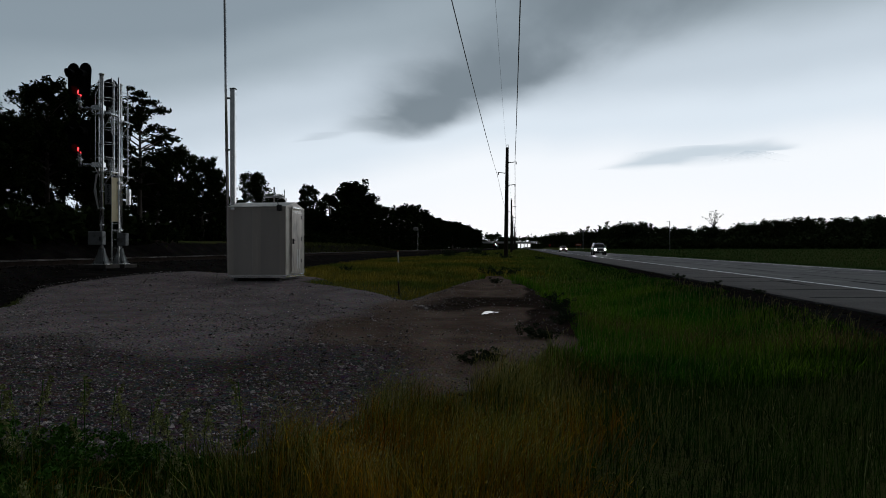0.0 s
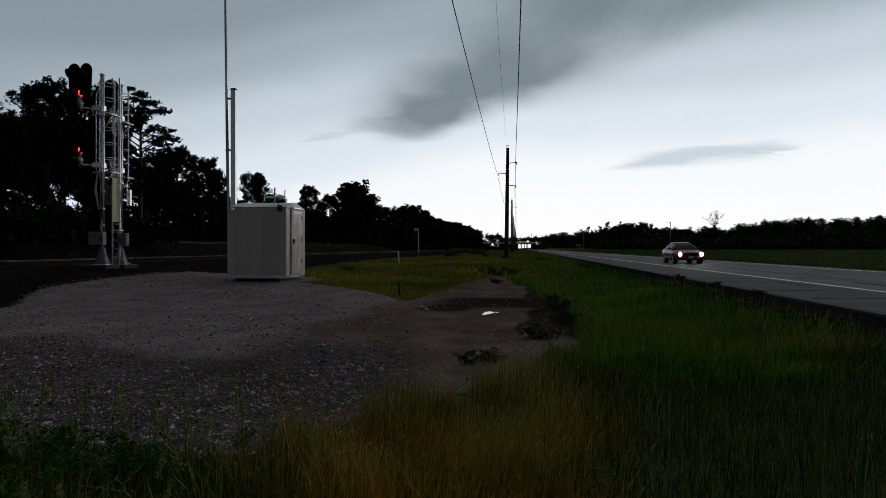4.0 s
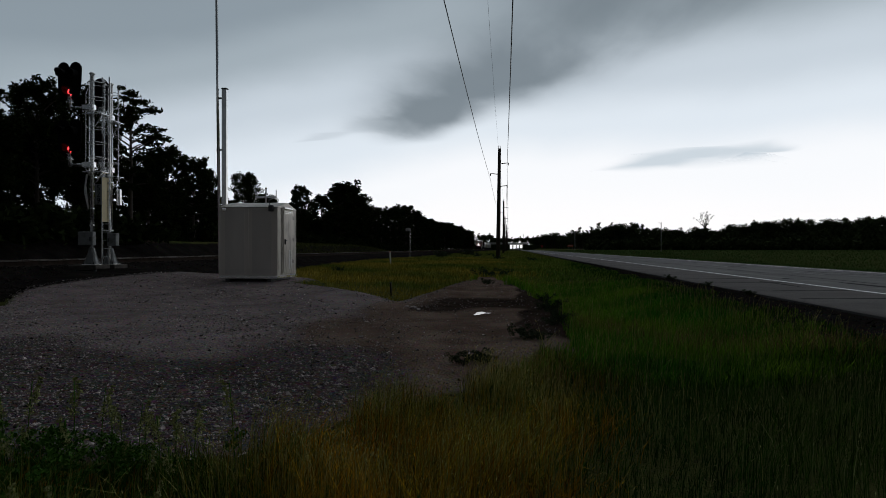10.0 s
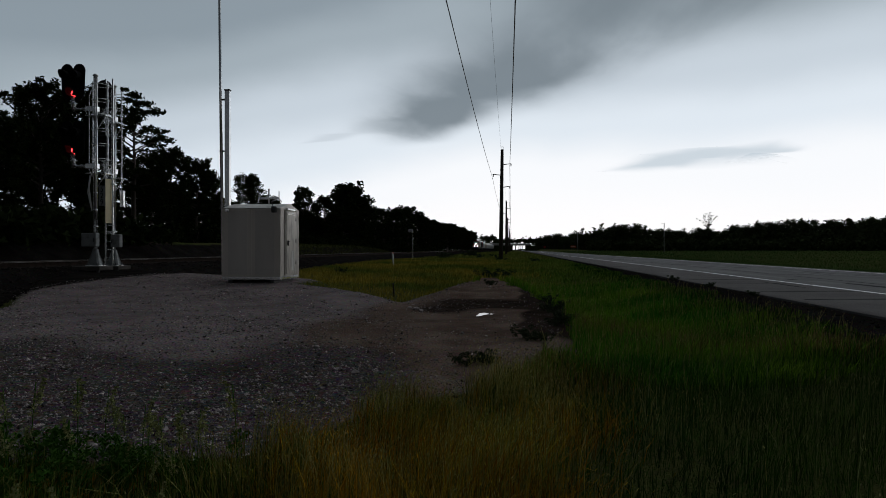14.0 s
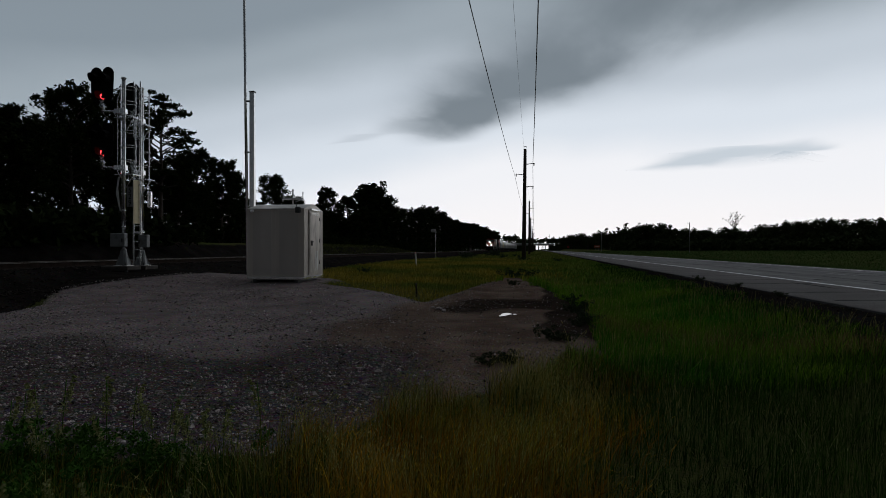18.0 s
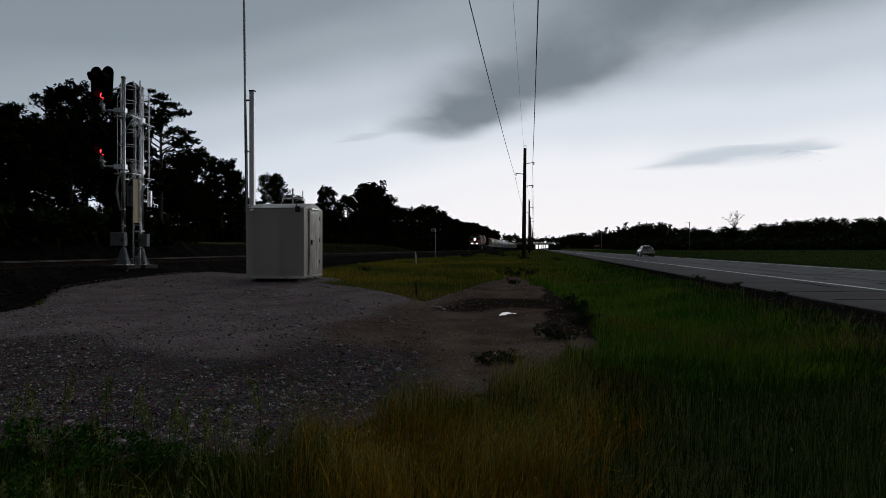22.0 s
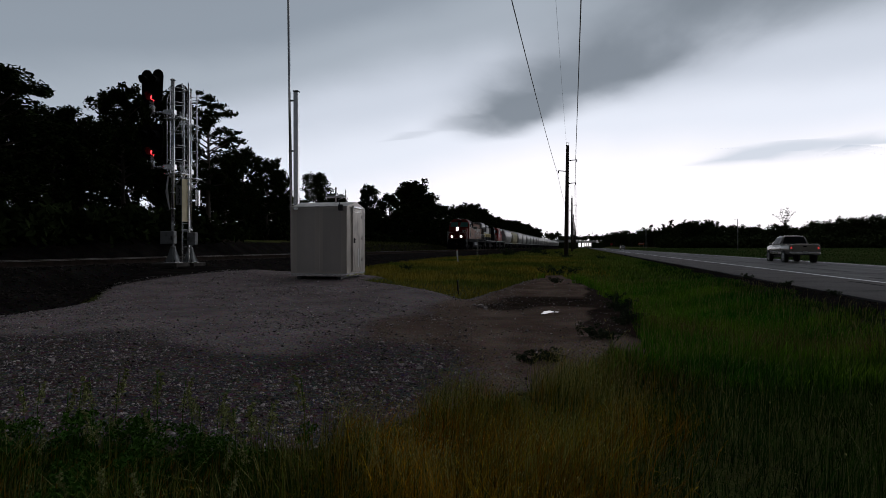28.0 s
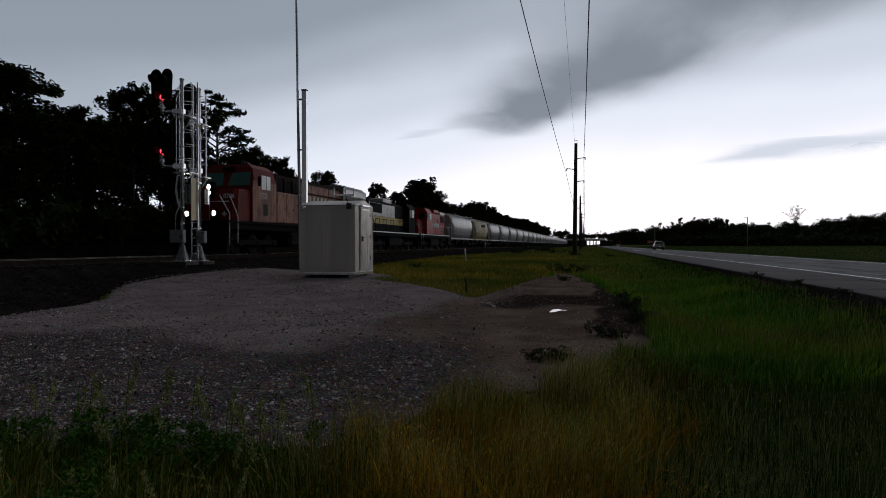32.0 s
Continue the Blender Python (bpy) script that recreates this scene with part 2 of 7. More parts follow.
    # stained aluminium made darker: shade of end wall and roof put into its colour
    aluminium_stained_shaded=mat("stained_aluminium", (0.62, 0.565, 0.51), (0.40, 0.36, 0.32), 1.1, 0.42, 0.4, c=(0.28, 0.25, 0.225), fine=7, stretch=(1, 1, 0.3)),
    meadow=mat("meadow_grass", (0.060, 0.130, 0.035), (0.105, 0.165, 0.045), 0.05, 0.95, island=0.2, spec=0.03),
    weed_pale=mat("pale_weed", (0.36, 0.37, 0.15), (0.24, 0.27, 0.10), 3, 0.9, island=0.3, spec=0.1),
    cream_dim=mat("faded_lettering", (0.62, 0.54, 0.46), (0.36, 0.29, 0.24), 1.5, 0.6),
    car_bright=mat("bright_silver_paint", (0.55, 0.55, 0.545), (0.49, 0.49, 0.485), 1, 0.22, 0.8),
    footing=mat("dirty_concrete", (0.12, 0.105, 0.095), (0.07, 0.062, 0.056), 2, 0.9, bump=0.3, spec=0.1),
    headlamp=mat("headlamp", (0.9, 0.9, 0.85), None, 3, 0.3, emit=(1.0, 0.93, 0.80), power=25),
    car_lamp=mat("car_headlamp", (0.9, 0.9, 0.9), None, 3, 0.3, emit=(1.0, 0.95, 0.87), power=100),
    tail=mat("tail_lamp", (0.35, 0.02, 0.02), None, 3, 0.3, emit=(1.0, 0.08, 0.07), power=0.5),
    tail_off=mat("tail_lamp_unlit", (0.20, 0.012, 0.012), None, 3, 0.25),
    signal_red=mat("signal_red", (0.6, 0.02, 0.02), None, 3, 0.3, emit=(1.0, 0.05, 0.06), power=3.0),
)


# ---------------------------------------------------------------- mesh tools
class Shape:
    """Collects the faces of one mesh."""

    def __init__(self):
        self.v, self.f, self.s = [], [], []

    def add(self, verts, faces, smooth=False):
        o = len(self.v)
        self.v += [tuple(p) for p in verts]
        self.f += [tuple(i + o for i in f) for f in faces]
        self.s += [smooth] * len(faces)
        return self

    def box(self, c, size, bevel=0.0, m=None):
        h = [s / 2 for s in size]
        b = min(bevel, min(h) * 0.6)
        pts, ids = [], {}
        signs = [(i, j, k) for i in (-1, 1) for j in (-1, 1) for k in (-1, 1)]
        if not b:
            for s in signs:
                ids[s] = len(pts)
                pts.append([s[a] * h[a] for a in range(3)])
            fs = [(0, 1, 3, 2), (4, 6, 7, 5), (0, 4, 5, 1), (2, 3, 7, 6), (0, 2, 6, 4), (1, 5, 7, 3)]
        else:
            for s in signs:
                for a in range(3):
                    ids[s, a] = len(pts)
                    pts.append([s[k] * (h[k] if k == a else h[k] - b) for k in range(3)])
            fs = []
            for a in range(3):
                u, w = [k for k in range(3) if k != a]
                for sg in (-1, 1):
                    ring = []
                    for su, sw in ((-1, -1), (1, -1), (1, 1), (-1, 1)):
                        s = [0, 0, 0]
                        s[a], s[u], s[w] = sg, su, sw
                        ring.append(ids[tuple(s), a])
                    fs.append(ring)
                for su in (-1, 1):
                    for sw in (-1, 1):
                        s = [0, 0, 0]
                        s[u], s[w] = su, sw
                        s[a] = -1
                        p = tuple(s)
                        s[a] = 1
                        q = tuple(s)
                        fs.append([ids[p, u], ids[q, u], ids[q, w], ids[p, w]])
            fs += [[ids[s, 0], ids[s, 1], ids[s, 2]] for s in signs]
            out = []
            for f in fs:
                p = [Vector(pts[i]) for i in f]
                nrm = (p[1] - p[0]).cross(p[2] - p[0])
                mid = sum(p, Vector()) / len(p)
                out.append(f if nrm.dot(mid) > 0 else f[::-1])
            fs = out
        t = Matrix.Translation(c) @ m if m else Matrix.Translation(c)
        return self.add([t @ Vector(p) for p in pts], fs)

    def tube(self, p, q, r0, r1=None, n=10, caps=True):
        p, q = Vector(p), Vector(q)
        r1 = r0 if r1 is None else r1
        d = (q - p).normalized()
        u = d.orthogonal().normalized()
        w = d.cross(u)
        ring = [(math.cos(2 * math.pi * i / n), math.sin(2 * math.pi * i / n)) for i in range(n)]
        vs = [p + (u * c + w * s) * r0 for c, s in ring] + [q + (u * c + w * s) * r1 for c, s in ring]
        o = len(self.v)
        self.add(vs, [(i, (i + 1) % n, n + (i + 1) % n, n + i) for i in range(n)], True)
        if caps:
            self.f += [tuple(o + i for i in range(n))[::-1], tuple(o + n + i for i in range(n))]
            self.s += [False, False]
        return self

    def path(self, pts, r, n=8):
        """A bent tube through the points, in one skin."""
        pts = [Vector(p) for p in pts]
        rings = []
        u = (pts[1] - pts[0]).orthogonal().normalized()
        for i, p in enumerate(pts):
            d = (pts[min(i + 1, len(pts) - 1)] - pts[max(i - 1, 0)]).normalized()
            u = (u - d * u.dot(d)).normalized()
            w = d.cross(u)
            rings.append([p + (u * math.cos(2 * math.pi * k / n) + w * math.sin(2 * math.pi * k / n)) * r for k in range(n)])
        return self.loft(rings)

    def prism(self, prof, a, b, axis=0):
        """prof: points in the two other axes, in order; pushed from a to b along axis."""
        def p3(p, t):
            q = list(p)
            q.insert(axis, t)
            return q
        n = len(prof)
        area = sum(prof[i][0] * prof[(i + 1) % n][1] - prof[(i + 1) % n][0] * prof[i][1] for i in range(n))
        if (area > 0) == (axis == 1):
            prof = prof[::-1]
        vs = [p3(p, a) for p in prof] + [p3(p, b) for p in prof]
        fs = [(i, (i + 1) % n, n + (i + 1) % n, n + i) for i in range(n)]
        fs += [tuple(range(n))[::-1], tuple(range(n, 2 * n))]
        return self.add(vs, fs)

    def loft(self, rings, smooth=True, caps=True):
        n = len(rings[0])
        vs = [p for r in rings for p in r]
        fs = []
        for k in range(len(rings) - 1):
            for i in range(n):
                j = (i + 1) % n
                fs.append((k * n + i, k * n + j, (k + 1) * n + j, (k + 1) * n + i))
        o = len(self.v)
        self.add(vs, fs, smooth)
        if caps:
            e = (len(rings) - 1) * n
            self.f += [tuple(o + i for i in range(n))[::-1], tuple(o + e + i for i in range(n))]
            self.s += [False, False]
        return self

    def mesh(self, name, material):
        me = bpy.data.meshes.new(name)
        me.from_pydata(self.v, [], self.f)
        me.polygons.foreach_set("use_smooth", self.s)
        me.materials.append(material)
        me.update()
        return me


def part(name, shape, material, parent=None, label="", m=None):
    ob = new(name, shape.mesh(name, material))
    ob.parent = parent
    if m:
        ob.matrix_basis = m
    return tagged(ob, label) if label else ob


def again(ob, parent, m=None):
    """A part once more, on the same mesh."""
    o = new(ob.name.split(".")[0], ob.data)
    o.parent = parent
    if m:
        o.matrix_basis = m
    return o


def thing(name, label, category, m=None, group="", kind=""):
    ob = new(name)
    ob.empty_display_size = 0.2
    if m:
        ob.matrix_basis = m
    return tagged(ob, label, category, group, kind)


def big_mesh(name, verts, faces, material, smooth=False):
    """A mesh from numpy arrays: faces all with the same number of corners."""
    verts, faces = np.asarray(verts, np.float32), np.asarray(faces, np.int32)
    me = bpy.data.meshes.new(name)
    me.vertices.add(len(verts))
    me.vertices.foreach_set("co", verts.ravel())
    k = faces.shape[1]
    me.loops.add(faces.size)
    me.loops.foreach_set("vertex_index", faces.ravel())
    me.polygons.add(len(faces))
    me.polygons.foreach_set("loop_start", np.arange(0, faces.size, k, dtype=np.int32))
    me.polygons.foreach_set("use_smooth", np.full(len(faces), smooth))
    me.materials.append(material)
    me.update(calc_edges=True)
    me.validate()
    return me


# ---------------------------------------------------------------- the land
TRACK_X, RAIL_Z, ROAD_Z = -18.4, 1.13, 0.53
PAD = np.array([(-13.5, 4.4), (-4.3, 4.5), (-2.9, 4.6), (-2.05, 4.9), (-1.5, 5.75), (-1.0, 6.55), (-0.45, 7.15), (0.0, 8.0), (0.3, 9.4), (0.7, 11.2), (0.95, 12.6),
                (1.0, 15.0), (0.5, 19.5), (-0.4, 28.5), (-1.6, 28.4), (-2.1, 20.0), (-2.7, 16.0), (-4.1, 17.7), (-6.7, 20.4),
                (-6.7, 22.6), (-9.5, 24.2), (-15.2, 25.6), (-15.9, 23.0), (-14.1, 18.6), (-12.9, 16.4), (-11.3, 14.2), (-10.9, 12.5), (-11.2, 10.5), (-12.0, 8.0)])


def smooth(a, b, v):
    t = np.clip((v - a) / (b - a), 0, 1)
    return t * t * (3 - 2 * t)


def pad_depth(x, y):
    """How far a place lies inside the gravel pad; negative outside."""
    x, y = np.asarray(x, float), np.asarray(y, float)
    best, inside = np.full(x.shape, 1e9), np.zeros(x.shape, bool)
    for (ax, ay), (bx, by) in zip(PAD, np.roll(PAD, -1, 0)):
        dx, dy = bx - ax, by - ay
        t = np.clip(((x - ax) * dx + (y - ay) * dy) / (dx * dx + dy * dy), 0, 1)
        best = np.minimum(best, np.hypot(x - ax - t * dx, y - ay - t * dy))
        cross = (ay > y) != (by > y)
        inside ^= cross & (x < ax + (y - ay) * dx / (dy if dy else 1e-9))
    return np.where(inside, best, -best)


def wave(x, y, s, seed=0.0):
    """Cheap smooth unevenness, about -1 to 1."""
    return (np.sin(x / s * 1.7 + seed) * np.cos(y / s * 1.3 + seed * 2) + np.sin((x + y) / s * 2.9 + seed * 3) * 0.5
            + np.sin((x * 0.6 - y) / s * 4.7 + seed) * 0.3) / 1.8


def land(x, y):
    x, y = np.asarray(x, float), np.asarray(y, float)
    z = 0.42 * smooth(8, 62, y) + 0.05 * wave(x, y, 6.0) * smooth(60, 20, np.abs(y))
    z = z + 0.16 * smooth(0, -6, x) * smooth(14, 22, y) * smooth(90, 40, y)
    pad = 0.08 + np.clip(y - 5, 0, 15.5) * 0.033 + 0.035 * np.clip(-9 - x, 0, 6) * smooth(12, 20, y) + 0.02 * wave(x, y, 2.0, 2)
    pad = pad - 0.16 * smooth(-4.2, -1.0, x) * smooth(9, 16, y)
    k = smooth(-0.9, 0.35, pad_depth(x, y))
    z = z * (1 - k) + pad * k
    # low dark strip on the near side of the track
    low = smooth(-12.2, -14.0, x) * (1 - k) * smooth(34, 24, y)
    z = z * (1 - low) + 0.38 * low
    # far side of the track
    far = smooth(-21.3, -25.0, x)
    bank = 0.85 + (1.25 + 0.08 * wave(x, y, 5.0, 3)) * smooth(18, 30, y) * smooth(142, 104, y)
    z = z * (1 - far) + bank * far
    # track bed
    d = np.abs(x - TRACK_X)
    bed = 0.93 - 0.62 * smooth(1.5, 3.1, d)
    z = np.where(d < 3.1, np.maximum(z, bed), z)
    # road bank, ditch and the field that rises beyond it
    bank = smooth(2.6, 5.7, x)
    z = z * (1 - bank) + (0.47 + 0.02 * wave(x, y, 3.0, 5)) * bank
    z = np.where((x > 6.2) & (x < 17.3), 0.36, z)
    beyond = smooth(17.3, 21, x)
    field = 0.22 + 0.0075 * np.clip(np.hypot(x - 21, 0.35 * y), 0, 330)
    return np.where(x > 17.3, 0.47 * (1 - beyond) + field * beyond, z)


def ground_material():
    m = mat("ground", (0.055, 0.075, 0.020), (0.085, 0.085, 0.030), 0.25, 0.9, bump=0.9, fine=9, c=(0.045, 0.045, 0.02), spec=0.0)
    nt = m.node_tree
    n, l = nt.nodes.new, nt.links.new
    bs = nt.nodes["Principled BSDF"]
    col = bs.inputs["Base Color"].links[0].from_socket
    co = n("ShaderNodeTexCoord")
    big = n("ShaderNodeTexNoise")
    big.inputs["Scale"].default_value, big.inputs["Detail"].default_value = 1.3, 8
    l(co.outputs["Object"], big.inputs["Vector"])
    cells = n("ShaderNodeTexVoronoi")
    cells.inputs["Scale"].default_value = 26
    l(co.outputs["Object"], cells.inputs["Vector"])
    for name, dark, light, speck in (("gravel", (0.226, 0.185, 0.184), (0.348, 0.287, 0.285), 0.42),
                                     ("dirt", (0.125, 0.085, 0.068), (0.245, 0.180, 0.146), 0.3),
                                     ("coarse", (0.100, 0.082, 0.080), (0.180, 0.148, 0.144), 0.65),
                                     ("soil", (0.026, 0.019, 0.016), (0.062, 0.045, 0.037), 0.4),
                                     ("stones", (0.017, 0.015, 0.014), (0.036, 0.031, 0.029), 0.6)):
        r = n("ShaderNodeValToRGB")
        r.color_ramp.elements[0].position, r.color_ramp.elements[1].position = 0.35, 0.68
        r.color_ramp.elements[0].color, r.color_ramp.elements[1].color = (*dark, 1), (*light, 1)
        l(big.outputs[0], r.inputs[0])
        v = n("ShaderNodeMixRGB")
        v.blend_type = "MULTIPLY"
        v.inputs[0].default_value = speck
        l(r.outputs[0], v.inputs[1])
        l(cells.outputs["Color"], v.inputs[2])
        at = n("ShaderNodeAttribute")
        at.attribute_name = name
        ad = n("ShaderNodeMath")
        ad.operation = "MULTIPLY_ADD"
        l(big.outputs[0], ad.inputs[0])
        ad.inputs[1].default_value = 0.7
        l(at.outputs["Fac"], ad.inputs[2])
        st = n("ShaderNodeMapRange")
        l(ad.outputs[0], st.inputs[0])
        st.inputs[1].default_value, st.inputs[2].default_value = 0.72, 1.0
        mx = n("ShaderNodeMixRGB")
        l(st.outputs[0], mx.inputs[0])
        l(col, mx.inputs[1])
        l(v.outputs[0], mx.inputs[2])
        col = mx.outputs[0]
    l(col, bs.inputs["Base Color"])
    bp = bs.inputs["Normal"].links[0].from_node
    h = n("ShaderNodeMath")
    h.operation = "ADD"
    l(bp.inputs["Height"].links[0].from_socket, h.inputs[0])
    l(cells.outputs["Distance"], h.inputs[1])
    l(h.outputs[0], bp.inputs["Height"])
    return m


def grow(a, b, first, ratio):
    v, s = [a], first
    while v[-1] < b:
        v.append(v[-1] + s)
        s *= ratio
    return v


def build_ground():
    left = [-v for v in grow(26, 4300, 0.6, 1.16)][::-1]
    xs = np.array(left + list(np.arange(-25.7, 20.5, 0.22)) + grow(20.7, 4300, 0.5, 1.16))
    ys = np.array([-v for v in grow(2, 2500, 1.0, 1.3)][::-1] + list(np.arange(-1.5, 32, 0.22)) + grow(32.2, 4300, 0.4, 1.07))
    gx, gy = np.meshgrid(xs, ys)
    x, y = gx.ravel(), gy.ravel()
    nx, ny = len(xs), len(ys)
    i = np.arange(nx * ny).reshape(ny, nx)
    faces = np.stack([i[:-1, :-1], i[:-1, 1:], i[1:, 1:], i[1:, :-1]], -1).reshape(-1, 4)
    me = big_mesh("ground", np.stack([x, y, land(x, y)], 1), faces, ground_material(), True)
    pd = pad_depth(x, y)
    gravel = smooth(-0.5, 0.6, pd)
    dirt = gravel * smooth(-4.5, -1.8, x + 0.6 * wave(x, y, 2.0, 1)) * smooth(5.2, 7.4, y + 1.2 * smooth(-2.2, -0.8, x))
    dirt = np.maximum(dirt, smooth(0.9, 0.2, np.abs(x - 0.35 - 0.02 * y)) * smooth(9, 11, y) * smooth(22, 15, y))
    d = np.abs(x - TRACK_X)
    stones = np.maximum(smooth(6.6, 5.2, d), smooth(-11.6, -13.2, x) * smooth(26, 22, y) * (x > -24) * (1 - gravel))
    stones = np.maximum(stones, smooth(1.25, 0.7, np.abs(x - 5.55 + 0.25 * wave(x, y, 2.2, 6))) * 0.9)
    # wet black soil along the edge of the dirt track
    soil = smooth(0.75, 0.2, np.abs(x - 0.70 - 0.3 * wave(x, y, 1.4, 2))) * smooth(10, 12, y) * smooth(24, 18, y)
    soil = np.maximum(soil, gravel * smooth(12.8, 15.6, y + 1.4 * wave(x, y, 1.7, 8)) * smooth(19.5, 15.6, y + 1.4 * wave(x, y, 1.9, 4)) * smooth(-3.2, -1.4, x) * 0.85)
    # dark bank below the trees: their shade painted with the soil colour
    soil = np.maximum(soil, smooth(-22.5, -24.0, x) * smooth(50, 42, y) * smooth(-60, -40, x))
    coarse = gravel * smooth(11.5, 6.5, y + 1.2 * wave(x, y, 1.5, 4)) * smooth(-0.3, -2.0, x)
    for name, val in (("gravel", gravel), ("coarse", coarse), ("dirt", dirt), ("soil", soil), ("stones", stones)):
        a = me.attributes.new(name, "FLOAT", "POINT")
        a.data.foreach_set("value", val.astype(np.float32))
    return tagged(new("ground", me), "uneven ground of grass, grey gravel and brown dirt", "ground", kind="structure")


build_ground()


def build_road():
    road = tagged(new("road", Shape().prism([(5.95, 0.30), (5.95, 0.50), (6.1, ROAD_Z - 0.012), (11.7, ROAD_Z + 0.03), (17.1, ROAD_Z - 0.01),
                                             (17.3, 0.50), (17.3, 0.30)], -60, 900, 1).mesh("road", M["asphalt"])),
                  "worn grey two-lane asphalt road with paved shoulder", "road", kind="structure")

    def top(x):
        return ROAD_Z + 0.03 - abs(x - 11.7) * 0.0074 + 0.005
    rnd = random.Random(4)

    def strip(s, x0, x1, y0, y1):
        s.add([(x0, y0, top(x0)), (x1, y0, top(x1)), (x1, y1, top(x1)), (x0, y1, top(x0))], [(0, 1, 2, 3)])
    for x, name in ((8.78, "edge_line"), (16.2, "edge_line")):
        s = Shape()
        y = -40.0
        while y < 800:
            n = rnd.uniform(3.5, 9)
            strip(s, x - 0.065, x + 0.065, y, y + n)
            y += n + rnd.choice([0.06, 0.15, 0.4])
        part(name, s, M["paint_white"], road, "worn white edge line")
    s = Shape()
    s.add([(5.96, -60, 0.507), (6.11, -60, top(6.11) + 0.002), (6.11, 900, top(6.11) + 0.002), (5.96, 900, 0.507)], [(0, 1, 2, 3)])
    s.add([(6.11, -60, top(6.11) - 0.003), (8.66, -60, top(8.66) - 0.003), (8.66, 900, top(8.66) - 0.003), (6.11, 900, top(6.11) - 0.003)], [(0, 1, 2, 3)])
    part("shoulder", s, M["shoulder"], road, "darker brownish paved shoulder")
    for k in range(50):
        s = Shape()
        strip(s, 12.52, 12.64, -20 + k * 12.2, -17 + k * 12.2)
        part("lane_dash", s, M["paint_worn"], road)
    # tarred joints across the shoulder and lanes
    for k in range(60):
        s = Shape()
        y, x = 4 + k * 3.6 + rnd.uniform(-0.6, 0.6), 6.2
        far = rnd.choice([8.9, 8.9, 12.4, 16.5])
        while x < far:
            y2 = y + rnd.uniform(-0.10, 0.10)
            w = rnd.uniform(0.05, 0.16)
            x2 = min(x + 0.45, far)
            s.add([(x, y - w, top(x)), (x2, y2 - w, top(x2)), (x2, y2 + w, top(x2)), (x, y + w, top(x))], [(0, 1, 2, 3)])
            x, y = x2, y2
        part("tar_joint", s, M["tar"], road)
    # wheel paths worn paler, and ragged sealed patches
    for x0, w in ((9.9, 0.32), (11.6, 0.30), (13.5, 0.30), (15.3, 0.32)):
        s = Shape()
        y = -10.0
        while y < 260:
            n = rnd.uniform(1.5, 7)
            a, b = w * rnd.uniform(0.4, 1.0), w * rnd.uniform(0.4, 1.0)
            s.add([(x0 - a, y, top(x0 - a) - 0.003), (x0 + b, y, top(x0 + b) - 0.003), (x0 + a, y + n, top(x0 + a) - 0.003), (x0 - b, y + n, top(x0 - b) - 0.003)], [(0, 1, 2, 3)])
            y += n * rnd.uniform(0.9, 1.8)
        part("wheel_path", s, M["asphalt_worn"], road, "paler worn wheel path")
    for k in range(26):
        s, x0, y0 = Shape(), rnd.uniform(6.3, 15.8), rnd.uniform(10, 110)
        w, n = rnd.uniform(0.05, 0.16), rnd.uniform(0.4, 2.6)
        ring = [(x0 + w * rnd.uniform(0.6, 1.2) * math.cos(i * 0.628), y0 + n * rnd.uniform(0.7, 1.2) * math.sin(i * 0.628)) for i in range(10)]
        s.add([(a, b, top(a) + 0.002) for a, b in ring], [tuple(range(10))])
        part("sealed_patch", s, M["tar"], road)
    for x0 in (14.55, 10.9):
        s = Shape()
        y = 8.0
        while y < 160:
            n = rnd.uniform(2, 9)
            strip(s, x0 - 0.06, x0 + 0.06, y, y + n)
            y += n + rnd.uniform(0.5, 6)
        part("tar_seam", s, M["tar"], road)


build_road()


def build_track():
    track = thing("railway_track", "single railway track with rusty rails on dark ballast", "railway track", kind="structure")
    for x in (-0.7525, 0.7525):
        prof = [(-0.075, 0), (0.075, 0), (0.07, 0.015), (0.012, 0.035), (0.012, 0.13), (0.036, 0.14), (0.036, 0.172),
                (-0.036, 0.172), (-0.036, 0.14), (-0.012, 0.13), (-0.012, 0.035), (-0.07, 0.015)]
        r = part("rail", Shape().prism([(TRACK_X + x + a, RAIL_Z - 0.178 + b) for a, b in prof], -80, 1300, 1), M["rail"], track)
        part("rail_head", Shape().box((TRACK_X + x, 610, RAIL_Z - 0.003), (0.05, 1380, 0.006)), M["rail_top"], r, "polished running surface")
    tie = Shape().box((0, 0, 0), (2.6, 0.23, 0.18), 0.012)
    me = tie.mesh("tie", M["tie"])
    rnd = random.Random(8)
    for k in range(240):
        o = new("tie", me)
        o.parent = track
        o.matrix_basis = pose(TRACK_X + rnd.uniform(-0.04, 0.04), 6 + k * 0.53, RAIL_Z - 0.265, 0, 0, rnd.uniform(-1.5, 1.5))


build_track()


def scatter(n, x0, x1, y0, y1, rnd):
    return rnd.uniform(x0, x1, n), rnd.uniform(y0, y1, n)


